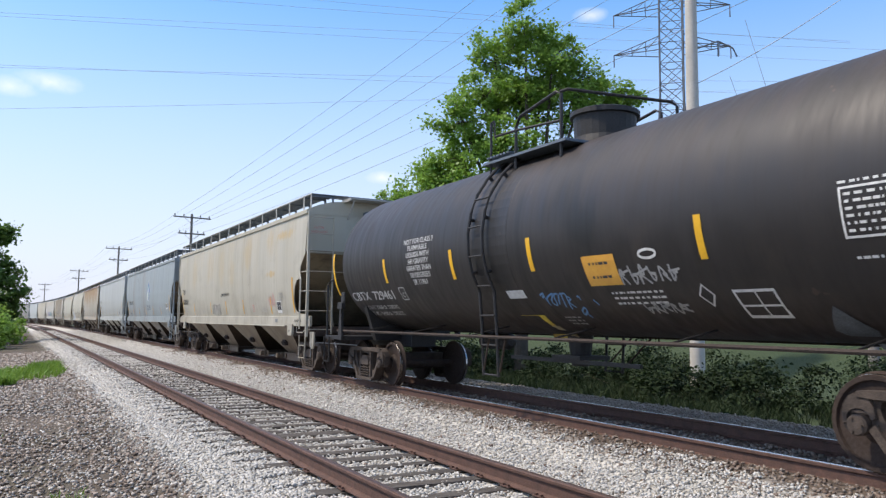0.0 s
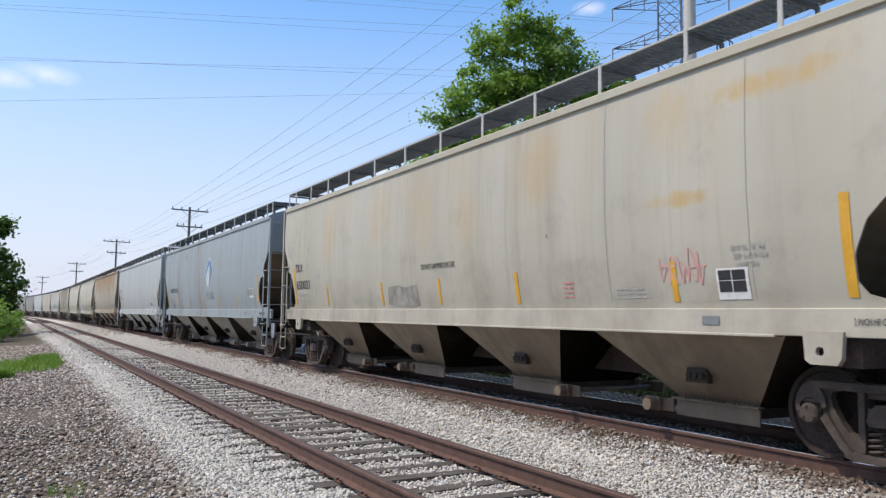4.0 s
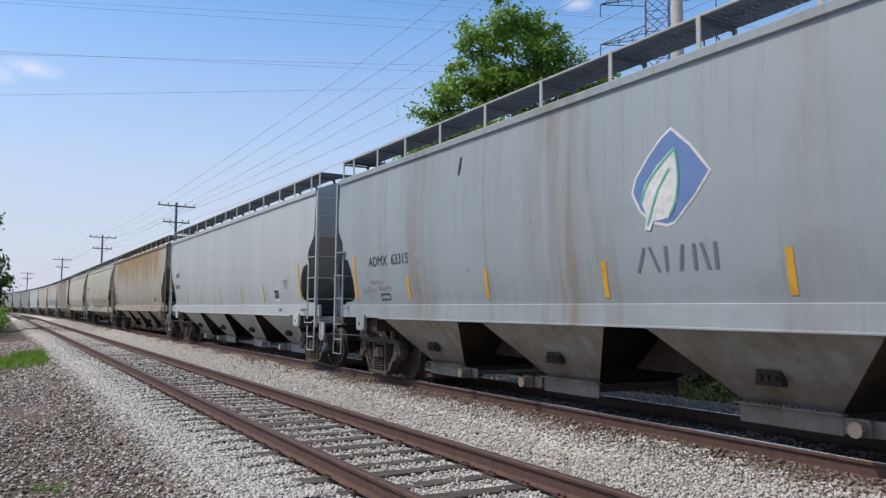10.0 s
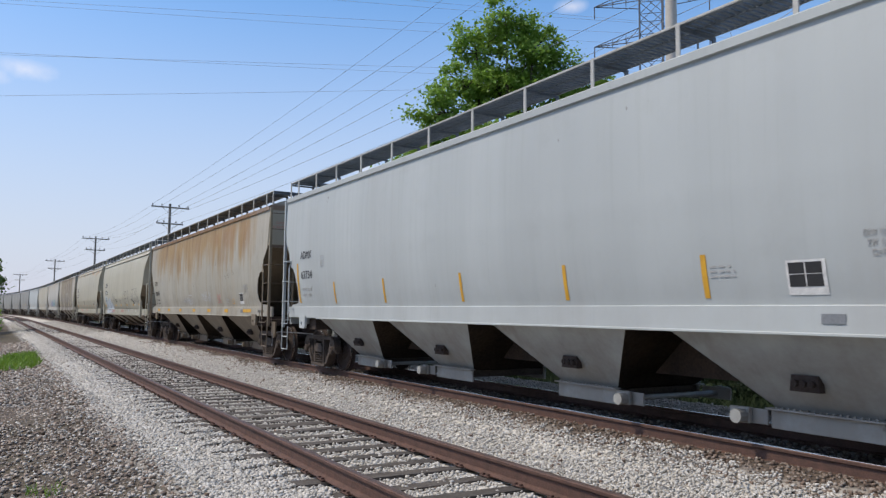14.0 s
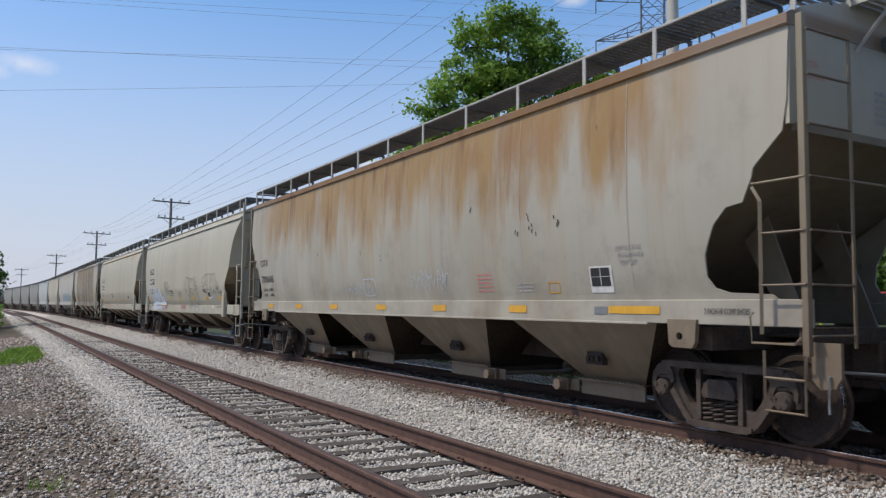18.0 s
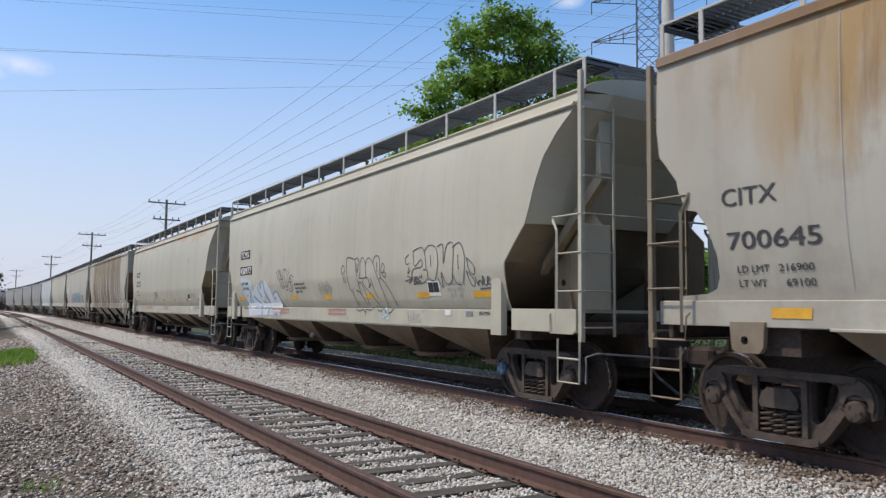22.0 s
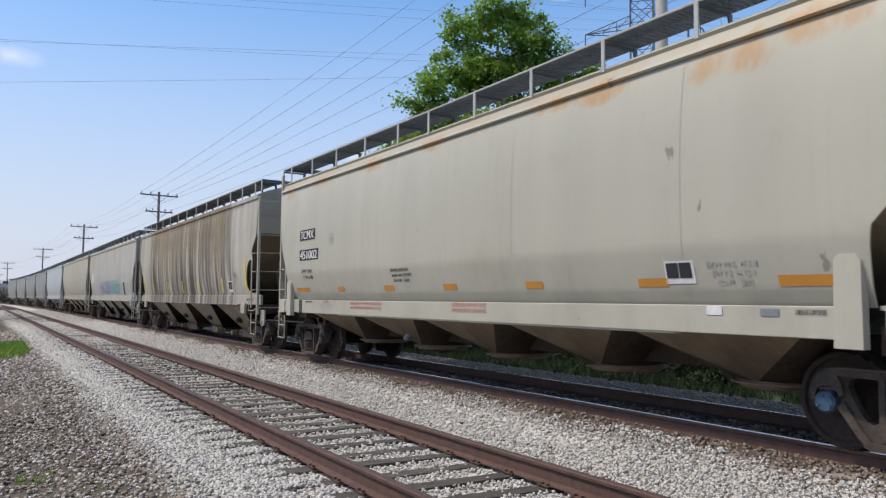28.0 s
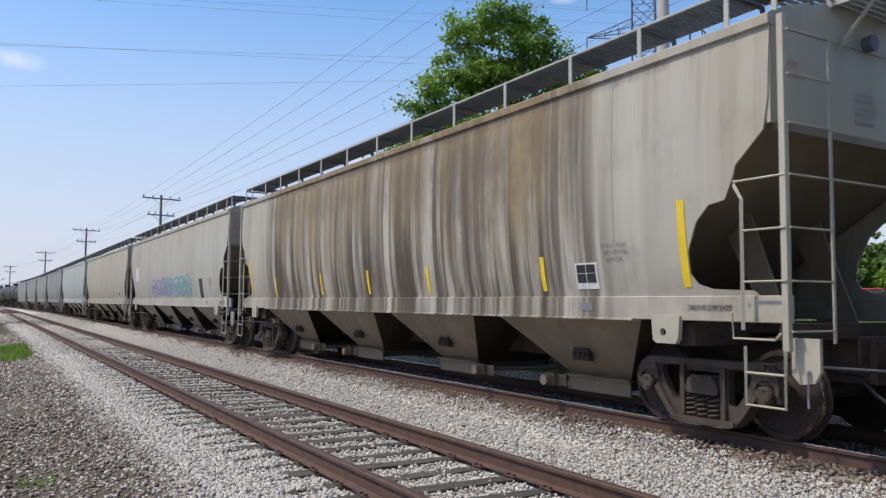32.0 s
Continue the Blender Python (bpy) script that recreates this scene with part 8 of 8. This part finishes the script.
MAPLE = ((-4.0, 0.5, 8.6, 0.85), (-4.6, -0.4, 7.2, 0.9), (-3.9, 0.2, 6.2, 1.1), (-3.0, 0.9, 8.0, 1.0), (-2.4, -0.8, 10.4, 0.95), (-2.5, 0.2, 9.2, 0.9), (-1.5, 0.3, 12.2, 0.95), (-1.1, 0.5, 13.8, 0.9), (0.2, -0.6, 14.6, 0.95), (-0.2, 0.6, 11.6, 1.2), (1.3, -0.3, 13.6, 0.95), (0.9, 0.6, 12.4, 0.9),
         (2.4, 0.4, 12.9, 0.8), (3.4, 0.0, 12.0, 0.75), (4.3, 0.1, 11.3, 0.55), (2.4, -0.6, 11.2, 0.9), (3.7, 0.3, 10.6, 0.5), (-0.6, -0.9, 9.0, 1.2), (1.3, 0.8, 9.4, 0.85), (-1.6, -1.0, 7.0, 1.3), (2.8, 0.2, 8.9, 0.6), (1.6, -0.5, 6.9, 1.1), (0.2, 0.5, 6.6, 1.2), (3.3, -0.2, 7.6, 0.7))
tx = polar(34.6, 0, 32.0)
tree(pose(tx[0], tx[1], -0.75, 0, 0, -34.6), 13.5, tuple((a, b, c - (0.45 if c > 11.9 else 0.0), r * 1.13) for a, b, c, r in MAPLE), 0.32, 11, M["leaf"], "tall green leafy maple standing behind the tracks", 130, (0.075, 0.19))
BUSHY = ((-1.2, 0, 2.4, 1.3), (0.9, 0.3, 2.2, 1.3), (0, -0.4, 3.8, 1.3), (0.3, 0.5, 5.2, 1.1), (-0.6, 0, 6.3, 0.9))
for x, y, sc, sd in ((-2.1, 66, 1.3, 21), (-5.0, 58, 1.15, 22), (-5.2, 74, 1.3, 23)):
    b = tree(pose(x, y, -0.6, 0, 0, sd * 40), 5.0, tuple((a * sc, bb * sc, c * sc, r * sc) for a, bb, c, r in BUSHY), 0.12, sd, M["leaf_dark"], "dark green roadside tree beside the siding", 60, (0.16, 0.34))
SHRUB = ((0, 0, 0.7, 0.8), (0.9, 0.2, 0.6, 0.7), (-0.8, 0.3, 0.65, 0.75), (0.2, 0.8, 1.0, 0.8))
for x, y, sc, sd in ((-1.9, 52, 1.3, 31), (-3.0, 45, 1.2, 32), (-2.2, 60, 1.6, 33), (-3.9, 40, 1.2, 34), (-1.2, 72, 1.6, 35), (-2.0, 84, 2.2, 36)):
    s0 = tree(pose(x, y, -0.5, 0, 0, sd * 33), 0.9, tuple((a * sc, bb * sc, c * sc, r * sc) for a, bb, c, r in SHRUB), 0.05, sd, M["leaf"] if sd % 2 else M["leaf_dark"], "low green shrub at the edge of the gravel", 55, (0.10, 0.24), "shrub")
    s0.name = "shrub"


def blades(name, label, spots, n, size, seed, material):
    rng = np.random.default_rng(seed)
    pts = []
    for (cx, cy, rx, ry) in spots:
        for _ in range(n):
            a, r = rng.uniform(0, math.tau), math.sqrt(rng.random())
            x, y = cx + rx * r * math.cos(a), cy + ry * r * math.sin(a)
            pts.append((x, y, ground_height(x) + 0.02))
    k = len(pts)
    base = np.array(pts)
    lean = rng.normal(scale=0.45, size=(k, 2))
    h = rng.uniform(size[0], size[1], (k, 1))
    ang = rng.uniform(0, math.tau, k)
    w = np.stack([np.cos(ang), np.sin(ang), 0 * ang], 1) * 0.02 * (h / 0.3)
    tip = base + np.concatenate([lean * h, h], 1)
    mid = base + np.concatenate([lean * h * 0.35, h * 0.6], 1)
    v = np.stack([base - w, base + w, mid + w * 0.8, mid - w * 0.8, tip], 1)
    f = np.array([(0, 1, 2), (0, 2, 3), (3, 2, 4)])[None] + (np.arange(k) * 5)[:, None, None]
    me = bpy.data.meshes.new(name)
    me.vertices.add(k * 5)
    me.vertices.foreach_set("co", v.reshape(-1))
    me.loops.add(k * 9)
    me.loops.foreach_set("vertex_index", f.reshape(-1).astype(np.int32))
    me.polygons.add(k * 3)
    me.polygons.foreach_set("loop_start", np.arange(0, k * 9, 3, dtype=np.int32))
    me.update(calc_edges=True)
    me.materials.append(material)
    tagged(new(name, me), label, "grass", kind="stuff")


blades("weeds", "bright green weeds growing in the gravel", [(0.5, 28.0, 1.0, 2.4), (-0.6, 27.0, 0.8, 1.6), (1.0, 30.5, 0.5, 1.2), (-0.2, 24.5, 0.3, 0.5), (-1.4, 25.5, 0.6, 0.8)], 900, (0.10, 0.30), 41, M["grass"])
blades("weed_tufts", "scattered weeds at the edge of the gravel", [(-0.4, 14.0, 0.35, 0.8), (-0.2, 8.3, 0.22, 0.3), (-0.55, 10.0, 0.4, 0.5), (0.55, 8.7, 0.2, 0.25)], 45, (0.04, 0.12), 42, M["grass"])
WEEDS = ((0, 0, 0.30, 0.45), (0.6, 0.5, 0.25, 0.4), (-0.5, -0.6, 0.35, 0.45), (0.3, -1.1, 0.28, 0.4), (-0.3, 1.1, 0.3, 0.42))
# brush added to close the view under the cars, leaves darkened for shade
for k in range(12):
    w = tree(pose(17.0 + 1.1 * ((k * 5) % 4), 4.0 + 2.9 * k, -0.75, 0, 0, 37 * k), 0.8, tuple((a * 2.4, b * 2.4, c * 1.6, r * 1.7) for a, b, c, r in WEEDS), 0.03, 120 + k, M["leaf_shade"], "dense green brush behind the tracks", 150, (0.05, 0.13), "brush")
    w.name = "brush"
# blades coloured dark for the shade behind the train
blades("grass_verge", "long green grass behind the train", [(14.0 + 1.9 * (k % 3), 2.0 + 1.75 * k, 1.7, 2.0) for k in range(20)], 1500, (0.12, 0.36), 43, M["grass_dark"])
HEDGE = ((-3.0, 0, 2.6, 1.9), (0, 0.4, 3.4, 2.2), (3.0, -0.3, 2.5, 1.9), (1.3, 0.2, 5.0, 1.6), (-1.7, 0.2, 4.6, 1.5))
for k in range(15):
    az, d = 36 + 2.4 * k, 66 + 7 * ((k * 7) % 4)
    p = polar(az, 0, d)
    tree(pose(p[0], p[1], 0.85, 0, 0, 57 * k), 3.2, HEDGE, 0.18, 60 + k, M["leaf_dark"] if k % 3 else M["leaf"], "leafy green tree in the far hedgerow", 40, (0.30, 0.60))


def parked_car(m, mat, label):
    """A plain saloon: body, cabin glass, wheels, bumpers and lamps."""
    car = thing("parked_car", label, "car", m)
    put("body", shape("car_body", lambda bm: prism(bm, ((-2.2, 0.35), (2.2, 0.35), (2.25, 0.6), (2.15, 0.85), (1.3, 0.95), (-1.6, 0.97), (-2.15, 0.9), (-2.25, 0.6)), "y", -0.85, 0.85)), mat, car)
    put("cabin", shape("car_cabin", lambda bm: prism(bm, ((1.25, 0.94), (0.55, 1.38), (-0.95, 1.42), (-1.65, 0.95)), "y", -0.72, 0.72)), M["glass_dark"], car)
    put("roof", shape("car_roof", lambda bm: prism(bm, ((0.58, 1.37), (0.50, 1.43), (-0.90, 1.47), (-1.0, 1.41)), "y", -0.74, 0.74)), mat, car)
    for x in (-1.35, 1.35):
        for y in (-0.8, 0.8):
            w = put("wheel", shape("car_tyre", lambda bm: lathe(bm, [(-0.1, 0.2), (-0.1, 0.30), (-0.07, 0.33), (0.07, 0.33), (0.1, 0.30), (0.1, 0.2)], 18, "y")), M["black"], car, Matrix.Translation((x, y, 0.33)))
            put("rim", shape("car_rim", lambda bm: lathe(bm, [(-0.102, 0.06), (-0.104, 0.2), (0.104, 0.2), (0.102, 0.06)], 14, "y")), M["galv"], w)
    for x, nm in ((2.22, "headlight"), (-2.22, "tail_light")):
        for y in (-0.6, 0.6):
            put(nm, shape("car_lamp", lambda bm: box(bm, -0.03, 0.03, -0.15, 0.15, -0.06, 0.06, 0.01)), M["white_mark"] if x > 0 else M["red_car"], car, Matrix.Translation((x, y, 0.74)))


p = polar(59.6, 0, 41)
parked_car(pose(p[0], p[1], 0.86, 0, 0, 25), M["red_car"], "red saloon car parked on the raised lot")
p = polar(62.2, 0, 43)
parked_car(pose(p[0], p[1], 0.86, 0, 0, 205), M["blue_spray"], "blue saloon car parked on the raised lot")
for k, (a1, a2) in enumerate(((56.3, 54.7), (55.2, 53.6))):
    g = thing("guy_wire", "guy wire with a bright yellow plastic guard", "guy wire")
    lo, hi = Vector(polar(a1, -0.018, 36)), Vector(polar(a2, 0.095 - 0.02 * k, 35.5))
    put("guy_strand", bar_mesh(f"guy_{k}", [lo, lo.lerp(hi, 3.4)], 0.012, 4), M["wire"], g)
    put("guy_guard", bar_mesh(f"guard_{k}", [lo, lo.lerp(hi, 0.5), hi], 0.05, 8), M["pvc"], g)
p = polar(57.9, 0, 26)
bp = thing("wooden_post", "short weathered wooden service pole behind the train", "utility pole", pose(p[0], p[1], -0.75))
put("pole_shaft", shape("service_pole", lambda bm: tube(bm, [(0, 0, -0.4), (0, 0, 3), (0, 0, 7.0)], 0.17, 12, 0.13)), M["wood"], bp)
put("pole_collar", shape("service_collar", lambda bm: lathe(bm, [(5.9, 0.14), (5.9, 0.17), (6.0, 0.17), (6.0, 0.14)], 12, "z")), M["galv"], bp)


# ---- movement ----
def spin_pose(y, angle):
    return Matrix.Translation((0, y, WHEEL_R + RISE)) @ Matrix.Rotation(angle, 4, "X")


def motions():
    """The train rolls towards the siding's end at a steady pace; its wheels turn with it."""
    for car, centre in TRAIN:
        rows = []
        for k in range(33):
            x, y, h = along(centre - SPEED * k, MAIN)
            rows.append((float(k), Matrix.Translation((x, y, 0)) @ Matrix.Rotation(h, 4, "Z")))
        walk(car, rows)
    for w, y in WHEELSETS:
        walk(w, [(k * 4 / 30, spin_pose(y, SPEED / WHEEL_R * k * 4 / 30)) for k in range(241)])


motions()
